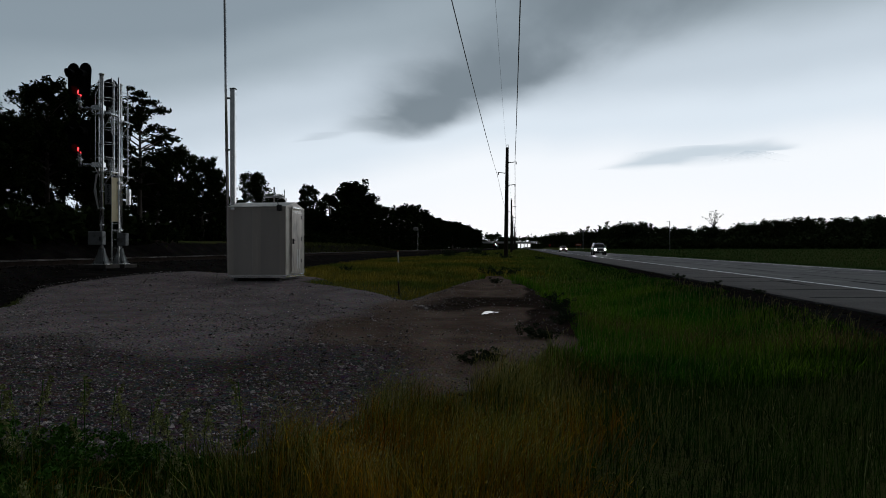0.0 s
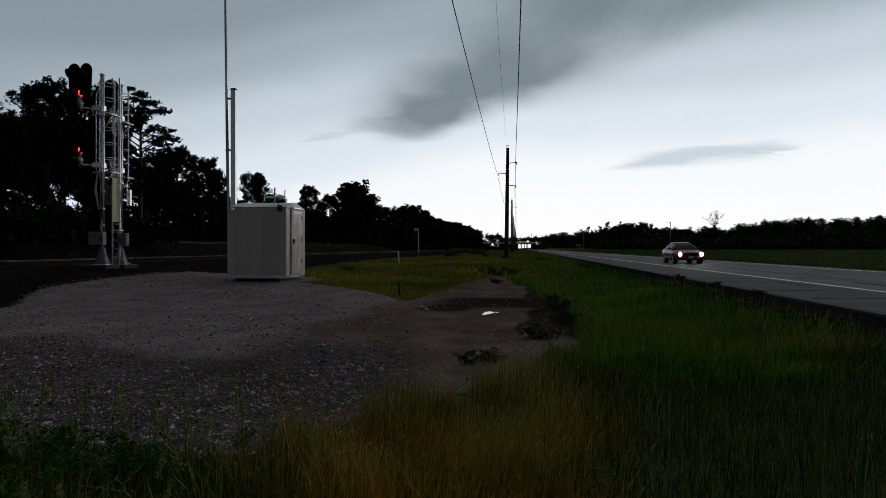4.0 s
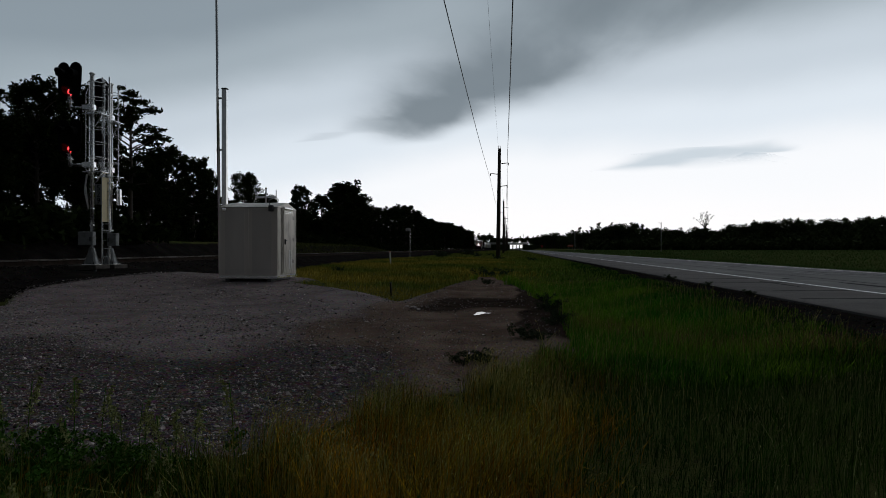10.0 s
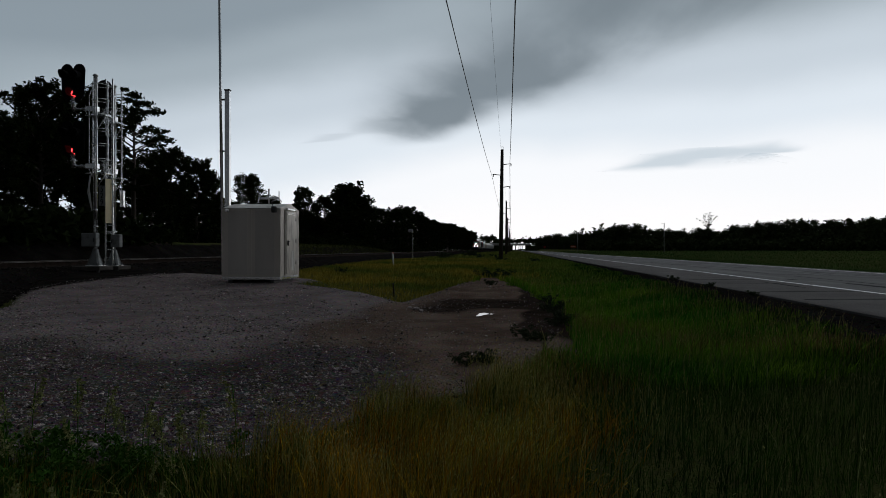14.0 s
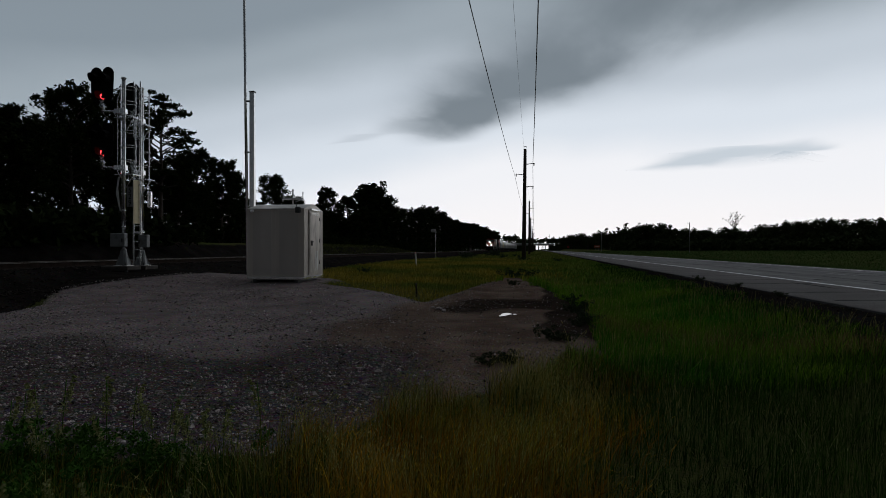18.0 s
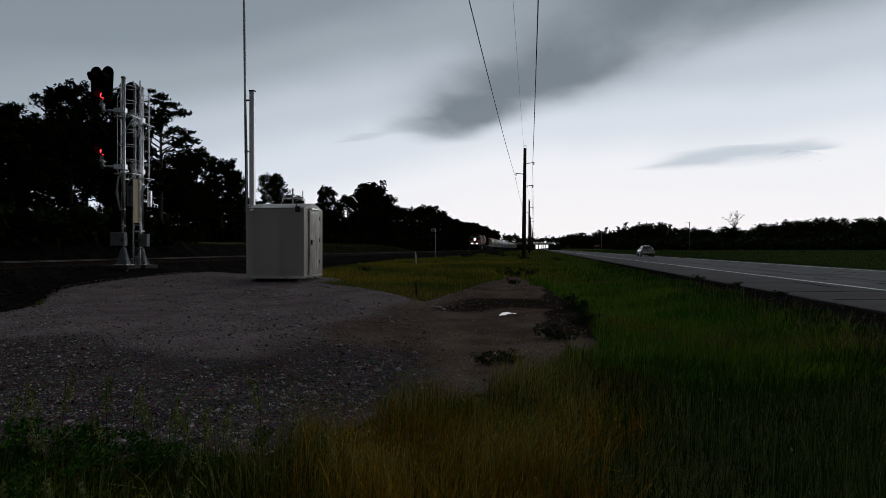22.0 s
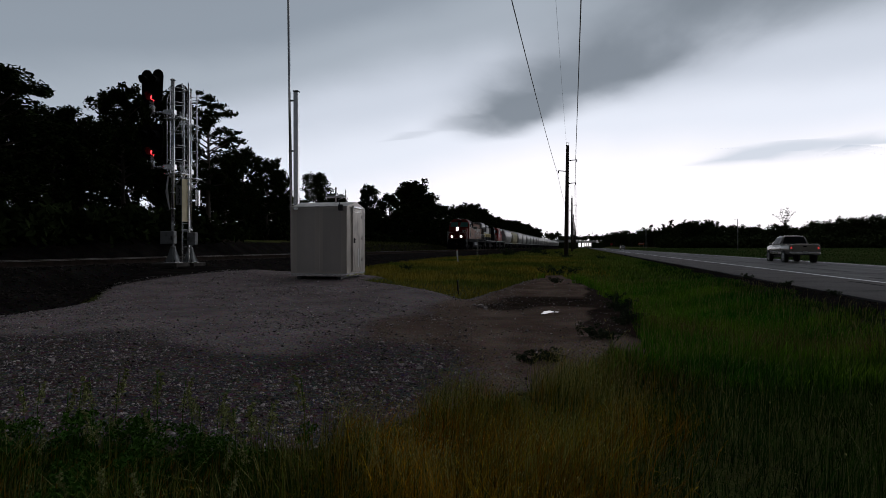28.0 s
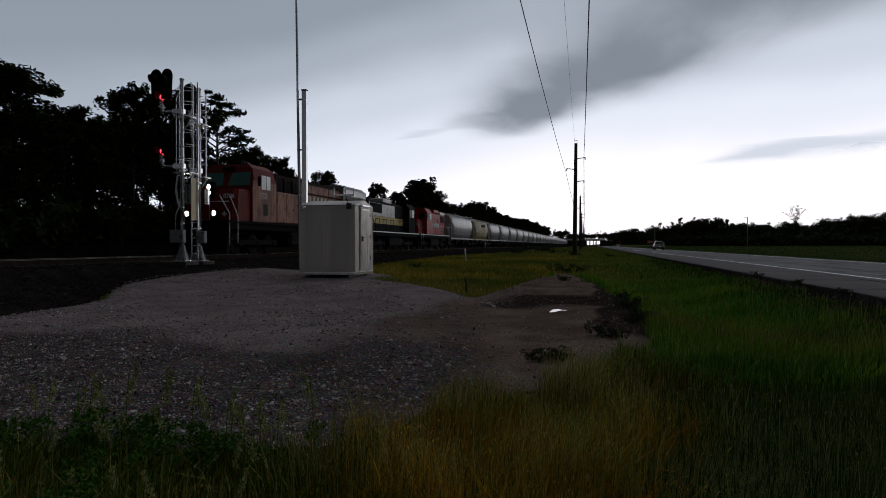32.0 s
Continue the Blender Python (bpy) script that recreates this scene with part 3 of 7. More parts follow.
def stones(name, label, x, y, size, material, rnd, sink=0.25):
    """Loose stones: uneven eight-sided lumps half sunk into the ground."""
    n = len(x)
    base = np.array([(1, 0, 0), (-1, 0, 0), (0, 1, 0), (0, -1, 0), (0, 0, 1), (0, 0, -1)], float)
    v = base[None] * (rnd.uniform(0.6, 1.3, (n, 6, 1)) * size[:, None, None])
    v[:, :, 2] *= 0.7
    v += rnd.normal(0, 0.18, (n, 6, 3)) * size[:, None, None]
    a = rnd.uniform(0, 6.28, n)
    c, s = np.cos(a)[:, None], np.sin(a)[:, None]
    vx, vy = v[:, :, 0] * c - v[:, :, 1] * s, v[:, :, 0] * s + v[:, :, 1] * c
    z = land(x, y)
    v = np.stack([vx + x[:, None], vy + y[:, None], v[:, :, 2] + (z + size * sink)[:, None]], -1)
    f = np.array([(0, 2, 4), (2, 1, 4), (1, 3, 4), (3, 0, 4), (2, 0, 5), (1, 2, 5), (3, 1, 5), (0, 3, 5)])
    f = (f[None] + (np.arange(n) * 6)[:, None, None]).reshape(-1, 3)
    return tagged(new(name, big_mesh(name, v.reshape(-1, 3), f, material)), label, name, kind="stuff")


def build_stones():
    rnd = np.random.default_rng(5)
    x, y = scatter(180000, -13, 0.8, 4.6, 24, rnd)
    keep = (pad_depth(x, y) > -0.1) & (rnd.random(len(x)) < 0.32 + 0.68 * smooth(14.5, 7.0, y + wave(x, y, 1.5, 4))) & (rnd.random(len(x)) < 0.5 + 0.5 * wave(x, y, 1.6, 3))
    keep &= (x < -1.6) | (rnd.random(len(x)) < 0.3)
    x, y = x[keep], y[keep]
    size = rnd.lognormal(math.log(0.0092), 0.45, len(x))
    stones("gravel", "loose grey gravel on the pad", x, y, size, M["stone"], rnd)
    x, y = scatter(16000, -7.5, -0.6, 4.6, 8.5, rnd)
    keep = (pad_depth(x, y) > -0.1) & (rnd.random(len(x)) < smooth(8.5, 5.5, y + 0.8 * wave(x, y, 1.2, 4)) * smooth(-0.6, -2.2, x))
    x, y = x[keep], y[keep]
    stones("gravel", "coarse broken gravel along the near rim of the pad", x, y, rnd.lognormal(math.log(0.0105), 0.4, len(x)), M["stone"], rnd, 0.1)
    x, y = scatter(26000, -24, -12.2, 5, 60, rnd)
    d = np.abs(x - TRACK_X)
    keep = (((d < 3.2) & (d > 0.9)) | ((x > -16) & (y < 24))) & (pad_depth(x, y) < 0.2)
    keep &= rnd.random(len(x)) < np.clip(1.4 - y / 40, 0.2, 1)
    x, y = x[keep], y[keep]
    stones("ballast", "dark crushed-stone ballast beside the rails", x, y, rnd.lognormal(math.log(0.035), 0.35, len(x)), M["ballast"], rnd)
    x, y = scatter(2600, 5.2, 6.5, 6, 60, rnd)
    stones("shoulder_gravel", "loose dark gravel along the road edge", x, y, rnd.lognormal(math.log(0.014), 0.5, len(x)), M["ballast"], rnd)


build_stones()


# ---------------------------------------------------------------- grass
def blades(name, label, x, y, height, width, material, rnd, lean=0.35, seeds=None, category="grass"):
    """Bent, tapering blades; seeds: the material of a seed head on each."""
    n = len(x)
    z = land(x, y) - 0.02
    # tufts lean together
    a = 2.6 * wave(x, y, 0.8, 3) + rnd.normal(0, 1.1, n)
    if x.max() < 8:
        height = height * (0.35 + 0.65 * smooth(5.7, 3.6, x)) * np.clip(0.86 + 0.42 * wave(x, y, 0.5, 5), 0.42, 1.25)
    bend = np.abs(rnd.normal(0.16, lean, n)) * height
    dx, dy = np.cos(a), np.sin(a)
    px, py = -np.sin(a + rnd.normal(0, 0.6, n)), np.cos(a + rnd.normal(0, 0.6, n))
    w = width / 2
    rows = []
    for t, k in ((0, 1.0), (0.5, 0.8), (1.0, 0.0)):
        cx, cy, cz = x + dx * bend * t * t, y + dy * bend * t * t, z + height * t * (1 - 0.12 * t)
        if k:
            rows += [(cx - px * w * k, cy - py * w * k, cz), (cx + px * w * k, cy + py * w * k, cz)]
        else:
            rows.append((cx, cy, cz))
    v = np.stack([np.stack(r, -1) for r in rows], 1)
    f = np.array([(0, 1, 3), (0, 3, 2), (2, 3, 4)])
    f = (f[None] + (np.arange(n) * 5)[:, None, None]).reshape(-1, 3)
    ob = tagged(new(name, big_mesh(name, v.reshape(-1, 3), f, material)), label, category, kind="stuff")
    if seeds:
        tip = v[:, 4]
        s = width[:, None] * 0.7
        ln = (height * rnd.uniform(0.06, 0.12, n))[:, None]
        axis = np.stack([dx * 0.7, dy * 0.7, rnd.uniform(0.2, 0.95, n)], -1)
        side = np.stack([px, py, np.zeros(n)], -1)
        oth = np.stack([-py, px, np.zeros(n)], -1)
        q = np.stack([tip, tip + axis * ln * 0.4 + side * s, tip + axis * ln * 0.4 - side * s, tip + axis * ln * 0.4 + oth * s, tip + axis * ln], 1)
        f = np.array([(0, 1, 3), (0, 3, 2), (0, 2, 1), (4, 3, 1), (4, 2, 3), (4, 1, 2)])
        f = (f[None] + (np.arange(n) * 5)[:, None, None]).reshape(-1, 3)
        tagged(new("seed_heads", big_mesh("seed_heads", q.reshape(-1, 3), f, seeds)), "pale dry seed heads of tall roadside grass", "grass", kind="stuff")
    return ob


def grassy(x, y):
    d = np.abs(x - TRACK_X)
    ragged = smooth(-2.6, -1.6, x)
    edge = pad_depth(x + 0.35 * ragged * wave(x, y, 0.7, 4), y + 0.35 * ragged * wave(x, y, 0.8, 6))
    return (edge < -0.12 + ragged * (0.25 * wave(x, y, 0.5, 9) + 0.4 * smooth(17, 24, y))) & (x < 5.1 + 0.35 * wave(x, y, 1.1, 3)) & (d > 6.3) & ~((x < -11.5) & (y < 25) & (y > 9)) & ~((np.abs(x - 0.4) < 0.5) & (y > 10) & (y < 16))


def build_grass():
    rnd = np.random.default_rng(11)

    def field(n, x0, x1, y0, y1, cond=None):
        x, y = scatter(n, x0, x1, y0, y1, rnd)
        k = grassy(x, y) & (np.abs(x + 0.1 * y) < 0.85 * y + 2)
        if cond is not None:
            k &= rnd.random(n) < cond(x, y)
        return x[k], y[k]

    def gold(x, y):
        return smooth(1.55, 0.35, np.abs(x + 0.66 - 0.05 * y) + 0.4 * wave(x, y, 1.2, 7)) * (0.12 + 0.88 * smooth(6.9, 4.9, y)) * smooth(9.5, 8, y)
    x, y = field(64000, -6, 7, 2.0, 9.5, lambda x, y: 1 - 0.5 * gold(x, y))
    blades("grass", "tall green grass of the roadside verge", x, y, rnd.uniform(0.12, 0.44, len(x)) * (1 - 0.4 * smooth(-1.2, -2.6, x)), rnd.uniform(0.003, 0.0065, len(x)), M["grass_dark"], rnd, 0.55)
    x, y = field(60000, -3.2, 2.6, 2.0, 9.6, gold)
    low = rnd.random(len(x)) < 0.70
    blades("grass", "rust-brown dry thatch low in the tall grass", x[low], y[low], rnd.uniform(0.18, 0.46, low.sum()), rnd.uniform(0.003, 0.0065, low.sum()), M["thatch"], rnd, 0.62)
    x, y = x[~low], y[~low]
    blades("grass", "tall golden-olive grass", x, y, rnd.uniform(0.24, 0.52, len(x)), rnd.uniform(0.0022, 0.0042, len(x)), M["grass_gold"], rnd, 0.50, M["grass_gold"])
    x, y = field(5600, -2.2, 4, 3.6, 12, lambda x, y: (0.2 + 0.8 * smooth(2.0, 0.5, x)) * (0.25 + 0.75 * smooth(5.0, 7.0, y)) * smooth(-0.5, 0.4, wave(x, y, 1.1, 12)))
    blades("grass", "thin straw-coloured stalks with seed heads", x, y, rnd.uniform(0.38, 0.64, len(x)), rnd.uniform(0.0025, 0.0045, len(x)), M["straw"], rnd, 0.14, M["straw"])
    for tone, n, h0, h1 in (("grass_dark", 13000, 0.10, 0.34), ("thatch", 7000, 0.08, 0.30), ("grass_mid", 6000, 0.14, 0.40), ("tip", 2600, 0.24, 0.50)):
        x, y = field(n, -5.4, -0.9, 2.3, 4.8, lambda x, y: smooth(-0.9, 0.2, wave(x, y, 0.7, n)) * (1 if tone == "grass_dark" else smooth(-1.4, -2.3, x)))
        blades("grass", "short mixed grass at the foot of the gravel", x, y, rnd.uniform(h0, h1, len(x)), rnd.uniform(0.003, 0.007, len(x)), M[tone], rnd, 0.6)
    x, y = field(7500, -2.0, 0.3, 4.2, 8.2, lambda x, y: smooth(-0.6, 0.3, wave(x, y, 0.6, 31)))
    blades("grass", "pale olive grass tips above the dry thatch", x, y, rnd.uniform(0.26, 0.46, len(x)), rnd.uniform(0.0025, 0.0045, len(x)), M["tip"], rnd, 0.4, M["tip"])
    for tone, x0, x1, n in (("straw", -2.2, 0.6, 5600), ("weed_pale", 1.0, 5.4, 1500)):
        x, y = field(n, x0, x1, 3.2, 9.6, lambda x, y: 0.15 + 0.85 * smooth(-0.3, 0.5, wave(x, y, 0.9, 14)))
        blades("grass", "short pale flowering grass tips", x, y, rnd.uniform(0.34, 0.60, len(x)), rnd.uniform(0.003, 0.005, len(x)), M[tone], rnd, 0.15, M[tone])
    x, y = field(9500, 0.2, 5.0, 6.8, 14, lambda x, y: smooth(1.5, 0.4, np.abs(y - 15.2 + 1.35 * x) + 0.6 * wave(x, y, 0.8, 2)) + smooth(0.9, 0.4, np.hypot(x - 0.6, y - 8.0)))
    blades("grass", "rusty seeding grass in the verge", x, y, rnd.uniform(0.22, 0.46, len(x)), rnd.uniform(0.004, 0.009, len(x)), M["grass_rust"], rnd, 0.4, M["grass_rust"])
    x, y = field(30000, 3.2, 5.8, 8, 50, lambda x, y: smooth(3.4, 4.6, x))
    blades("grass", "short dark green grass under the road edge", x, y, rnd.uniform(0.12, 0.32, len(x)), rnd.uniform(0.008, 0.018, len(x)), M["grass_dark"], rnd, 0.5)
    x, y = field(90000, -1.5, 5.8, 8, 26, lambda x, y: (1 - 0.8 * smooth(3.5, 4.8, x)) * (0.75 + 0.25 * smooth(-0.4, 0.4, wave(x, y, 1.6, 21))))
    blades("grass", "bright green grass on the slope below the road", x, y, rnd.uniform(0.12, 0.36, len(x)), rnd.uniform(0.007, 0.014, len(x)), M["grass"], rnd, 0.5)
    x, y = field(2600, -1, 5.5, 9, 24)
    blades("grass", "pale stalks standing in the green grass", x, y, rnd.uniform(0.35, 0.6, len(x)), rnd.uniform(0.005, 0.008, len(x)), M["straw"], rnd, 0.25, M["straw"])
    for tone, label in (("grass_olive", "olive grass along the pole line"), ("grass_mid", "green grass along the road bank")):
        x, y = field(45000, -14, 5.8, 24, 75, lambda x, y: (smooth(-9, 0, x) * 0.9 + 0.1) * (smooth(2.6, -0.5, x) if tone == "grass_olive" else smooth(-3.0, 2.0, x)))
        blades("grass", label, x, y, rnd.uniform(0.12, 0.34, len(x)), rnd.uniform(0.025, 0.05, len(x)), M[tone], rnd)
    x, y = field(30000, -6, 4.5, 22, 110, lambda x, y: smooth(-6, -2.5, x) * smooth(4.2, 2.0, x) * smooth(-0.5, 0.4, wave(x, y, 4.0, 6)))
    blades("grass", "pale olive grass round the pole line", x, y, rnd.uniform(0.14, 0.36, len(x)), rnd.uniform(0.5, 1.2, len(x)) * (0.008 + y * 0.0007), M["grass_pale"], rnd, 0.5)
    x, y = field(85000, -14, 0.5, 15, 75, lambda x, y: smooth(0.5, -3, x))
    blades("grass", "olive-gold grass between the pad and the track", x, y, rnd.uniform(0.10, 0.30, len(x)), rnd.uniform(0.4, 1.0, len(x)) * (0.006 + y * 0.0006), M["grass_olive"], rnd, 0.5)
    x, y = field(24000, -15, 5.8, 75, 300)
    blades("grass", "far strip of olive grass", x, y, rnd.uniform(0.15, 0.4, len(x)), rnd.uniform(0.10, 0.2, len(x)), M["grass_pale"], rnd)
    n = 66000
    y = 18 + 270 * rnd.random(n) ** 1.7
    x = 17.5 + rnd.random(n) ** 1.5 * (4 + y * 0.62)
    blades("grass", "dark green meadow beyond the road", x, y, rnd.uniform(0.10, 0.24, n), rnd.uniform(0.6, 1.4, n) * (0.006 + y * 0.0007), M["meadow"], rnd, 0.6)
    n = 26000
    x, y = rnd.uniform(-28.5, -22.2, n), 61 + 205 * rnd.random(n) ** 1.5
    blades("grass", "dark green grass on the bank behind the track", x, y, rnd.uniform(0.12, 0.34, n), rnd.uniform(0.04, 0.12, n), M["grass_bank"], rnd, 0.6)


build_grass()


# ---------------------------------------------------------------- trees
def leaves(name, centres, radii, per, size, material, rnd):
    """A crown: clumps of small leaf blades, thicker at the rim of each clump."""
    pts, nr = [], []
    for c, r in zip(centres, radii):
        d = rnd.normal(0, 1, (per, 3))
        d /= np.linalg.norm(d, axis=1)[:, None]
        k = 9
        core = rnd.random(per) < 0.35
        tuft = rnd.normal(0, 1, (k, 3))
        tuft *= (0.86 / np.linalg.norm(tuft, axis=1))[:, None]
        rad = np.where(core, 0.85 * rnd.random(per) ** 0.45, 0.36 * rnd.random(per) ** 0.45)
        p = (d * rad[:, None] + np.where(core[:, None], 0, tuft[rnd.integers(0, k, per)])) * r * np.array([1, 1, 0.75])
        pts.append(p + c)
        nr.append(d)
    p = np.concatenate(pts)
    n = len(p)
    u = rnd.normal(0, 1, (n, 3))
    u /= np.linalg.norm(u, axis=1)[:, None]
    w = np.cross(u, rnd.normal(0, 1, (n, 3)))
    w /= np.linalg.norm(w, axis=1)[:, None]
    s = (size * rnd.uniform(0.6, 1.4, n))[:, None]
    v = np.stack([p - u * s, p + w * s * 0.45, p + u * s, p - w * s * 0.45], 1)
    return big_mesh(name, v.reshape(-1, 3), np.arange(4 * n).reshape(-1, 4), material)


def make_tree(name, label, seed, height, spread, trunk_r, limbs, subs, per, size, material, base=0.28, group="", flat=0.75, clump=0.19):
    """A trunk, limbs that fork into side branches, and a rounded clump of leaves at each; height and spread are those of the crown's rim."""
    rnd = np.random.default_rng(seed)
    tree = thing(name, label, "tree", group=group)
    wood, spot = Shape(), []
    zt = np.linspace(-0.03, 0.86, 7) * height
    trunk = np.stack([np.cumsum(rnd.normal(0, 0.10, 7)) * spread * 0.25, np.cumsum(rnd.normal(0, 0.10, 7)) * spread * 0.25, zt], 1)
    for k in range(6):
        wood.tube(trunk[k], trunk[k + 1], trunk_r * (1.15 - 0.165 * k), trunk_r * (1.15 - 0.165 * (k + 1)), 8, False)

    def along(z):
        return np.array([np.interp(z, zt, trunk[:, 0]), np.interp(z, zt, trunk[:, 1]), z])
    for k in range(limbs):
        q = (k + 0.5) / limbs
        p0 = along(height * (base + (0.82 - base) * q ** 0.85))
        az = k * 2.4 + rnd.normal(0, 0.35)
        ln = spread * math.sin(math.pi * (0.18 + 0.68 * q)) ** 0.75 * rnd.uniform(0.55, 1.1)
        rise = ln * (0.10 + 0.55 * q) + 0.03 * height
        way = np.array([math.cos(az), math.sin(az), 0])
        arc = [p0 + way * ln * t + np.array([0, 0, rise * t - 0.15 * ln * t * t]) for t in (0, 0.35, 0.7, 1.0)]
        r = trunk_r * 0.42 * (1 - 0.55 * q)
        for i in range(3):
            wood.tube(arc[i], arc[i + 1], r * (1 - 0.3 * i), r * (0.7 - 0.3 * i) + 0.006, 5, False)
        spot.append(arc[3])
        for j in range(subs):
            t = rnd.uniform(0.2, 1.0)
            st = p0 + way * ln * t + np.array([0, 0, rise * t - 0.15 * ln * t * t])
            a2 = az + rnd.normal(0, 1.0)
            l2 = (0.28 * ln + 0.08 * spread) * rnd.uniform(0.5, 1.2)
            en = st + np.array([math.cos(a2) * l2, math.sin(a2) * l2, rnd.normal(0.3, 0.4) * l2])
            if size < 0.2:
                wood.tube(st, en, r * 0.3, 0.008, 4, False)
            spot.append(en)
    for k in range(subs):
        spot.append(along(height * rnd.uniform(0.82, 0.90)) + rnd.normal(0, 0.10, 3) * spread)
    m = len(spot)
    c = np.repeat(np.array(spot), per, 0)
    n = len(c)
    d = rnd.normal(0, 1, (n, 3))
    d /= np.linalg.norm(d, axis=1)[:, None]
    rad = np.repeat(spread * clump * rnd.uniform(0.65, 1.25, m), per) * rnd.random(n) ** 0.45
    c = c + d * rad[:, None] * np.array([1, 1, flat])
    mid = trunk[4, :2]
    fz = height / np.percentile(c[:, 2], 99.7)
    fr = spread / np.percentile(np.hypot(c[:, 0] - mid[0], c[:, 1] - mid[1]), 96)
    f = np.array([fr, fr, fz])
    wood.v = [tuple(np.array(p) * f) for p in wood.v]
    c = c * f
    u = rnd.normal(0, 1, (n, 3)) * np.array([1, 1, 0.6])
    u /= np.linalg.norm(u, axis=1)[:, None]
    w = np.cross(u, rnd.normal(0, 1, (n, 3)))
    w /= np.linalg.norm(w, axis=1)[:, None]
    sz = (size * rnd.uniform(0.55, 1.4, n))[:, None]
    v = np.stack([c - u * sz, c + w * sz * 0.45, c + u * sz, c - w * sz * 0.45], 1)
    part("trunk", wood, M["bark"], tree, "grey-brown trunk with forked limbs")
    crown = new("crown", big_mesh("crown", v.reshape(-1, 3), np.arange(4 * n).reshape(-1, 4), material))
    crown.parent = tree
    return tree


def thicket(spots):
    """Far undergrowth and second-row crowns, joined: x, y, height, half width of each."""
    rnd = np.random.default_rng(77)
    vs = []
    for x, y, h, w in spots:
        n = 420
        d = rnd.normal(0, 1, (n, 3))
        d /= np.linalg.norm(d, axis=1)[:, None]
        lump = 1 + 0.22 * np.sin(d[:, 0] * 5 + x) * np.cos(d[:, 2] * 6 + y)
        p = d * (rnd.random(n) ** 0.3 * lump)[:, None] * np.array([w, w, h * 0.56]) + np.array([x, y, float(land(x, y)) + h * 0.42])
        u = rnd.normal(0, 1, (n, 3))
        u /= np.linalg.norm(u, axis=1)[:, None]
        q = np.cross(u, rnd.normal(0, 1, (n, 3)))
        q /= np.linalg.norm(q, axis=1)[:, None]
        s = rnd.uniform(0.4, 0.95, n)[:, None]
        vs.append(np.stack([p - u * s, p + q * s * 0.5, p + u * s, p - q * s * 0.5], 1))
    v = np.concatenate(vs).reshape(-1, 3)
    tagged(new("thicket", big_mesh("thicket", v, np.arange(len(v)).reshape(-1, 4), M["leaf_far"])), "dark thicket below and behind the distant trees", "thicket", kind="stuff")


def build_trees():
    lab, group = "broad oak with dense dark green crown behind the track", "trees behind the track"
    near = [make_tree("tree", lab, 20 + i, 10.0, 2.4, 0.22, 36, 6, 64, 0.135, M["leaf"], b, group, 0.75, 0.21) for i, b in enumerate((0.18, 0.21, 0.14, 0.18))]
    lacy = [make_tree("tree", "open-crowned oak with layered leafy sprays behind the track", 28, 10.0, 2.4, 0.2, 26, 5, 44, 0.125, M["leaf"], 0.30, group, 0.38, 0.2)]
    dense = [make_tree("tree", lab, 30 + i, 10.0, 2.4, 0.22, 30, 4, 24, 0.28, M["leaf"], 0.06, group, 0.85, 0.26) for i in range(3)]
    rnd = random.Random(3)
    # x, y, height of the top above the eye's ground, half width of the crown
    row = [(-30, 17, 12.0, 3.6), (-31, 23.5, 11.6, 3.4), (-29.3, 29.4, 10.9, 2.8), (-30.2, 34.0, 9.7, 1.9), (-29.4, 35.4, 9.4, 1.6), (-29, 38.7, 11.9, 1.9), (-28.6, 43.2, 12.4, 2.4),
           (-29, 51.6, 9.0, 1.6), (-29, 54.8, 10.2, 1.7), (-29, 59.2, 9.9, 1.7), (-29, 62.4, 9.1, 1.1), (-29, 71, 9.7, 1.8), (-30, 80, 8.2, 1.6), (-29, 91, 10.2, 1.55)]
    deep = [(-30, 104, 10.0, 2.2), (-29, 112, 12.4, 2.8), (-29, 116, 13.2, 3.3), (-29.6, 120, 12.6, 2.8), (-29, 125, 11.2, 2.2), (-29.5, 133, 10.4, 2.2), (-29.5, 142, 10.6, 2.2), (-29.5, 151, 10.7, 2.3), (-29.5, 162, 11.5, 2.6), (-29.5, 174, 12.8, 2.8),
            (-29.5, 187, 13.5, 3.0), (-29.5, 201, 13.3, 3.0), (-29.5, 217, 12.5, 3.0), (-29.5, 234, 11.9, 3.2)]
    deep += [(-30 + rnd.uniform(-2, 1), 246 + i * 9.0, 12.3 + 1.2 * min(1, i / 12) + rnd.uniform(-0.5, 0.5), 3.6) for i in range(28)]
    deep += [(-35 + rnd.uniform(-2, 1), 64 + i * 8.0, rnd.uniform(6.0, 8.2), 3.4) for i in range(24)]
    row += [(-33.5, 29, 9.2, 2.4), (-33.6, 33.9, 9.5, 2.7), (-33.4, 38.5, 9.3, 2.3), (-33, 43.5, 10.6, 2.4), (-33, 49.5, 9.8, 2.3), (-33.5, 57, 8.6, 2.0)]
    used = set()
    for kinds, spots in ((near, row), (lacy, [(-28.4, 47.9, 13.2, 2.6)]), (dense, deep)):
        for i, (x, y, top, half) in enumerate(spots):
            g = float(land(x, y))
            k = kinds[i % len(kinds)]
            sc = (half / 2.4, half / 2.4, (top - g) / 10.0)
            m = pose(x, y, g, 0, 0, rnd.uniform(0, 360)) @ Matrix.Diagonal((*sc, 1))
            if k.name in used:
                copy_thing(k, m).scale = sc
            else:
                k.matrix_basis = m
                used.add(k.name)
    # undergrowth below them
    rn = np.random.default_rng(40)
    bush = thing("bush", "dense dark undergrowth bush behind the track", "bush", group="undergrowth behind the track")
    cs = [np.array([rn.normal(0, 1.5), rn.normal(0, 1.5), rn.uniform(0.2, 1.3)]) for _ in range(16)]
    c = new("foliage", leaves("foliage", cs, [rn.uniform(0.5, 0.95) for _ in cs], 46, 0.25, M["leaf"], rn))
    c.parent = bush
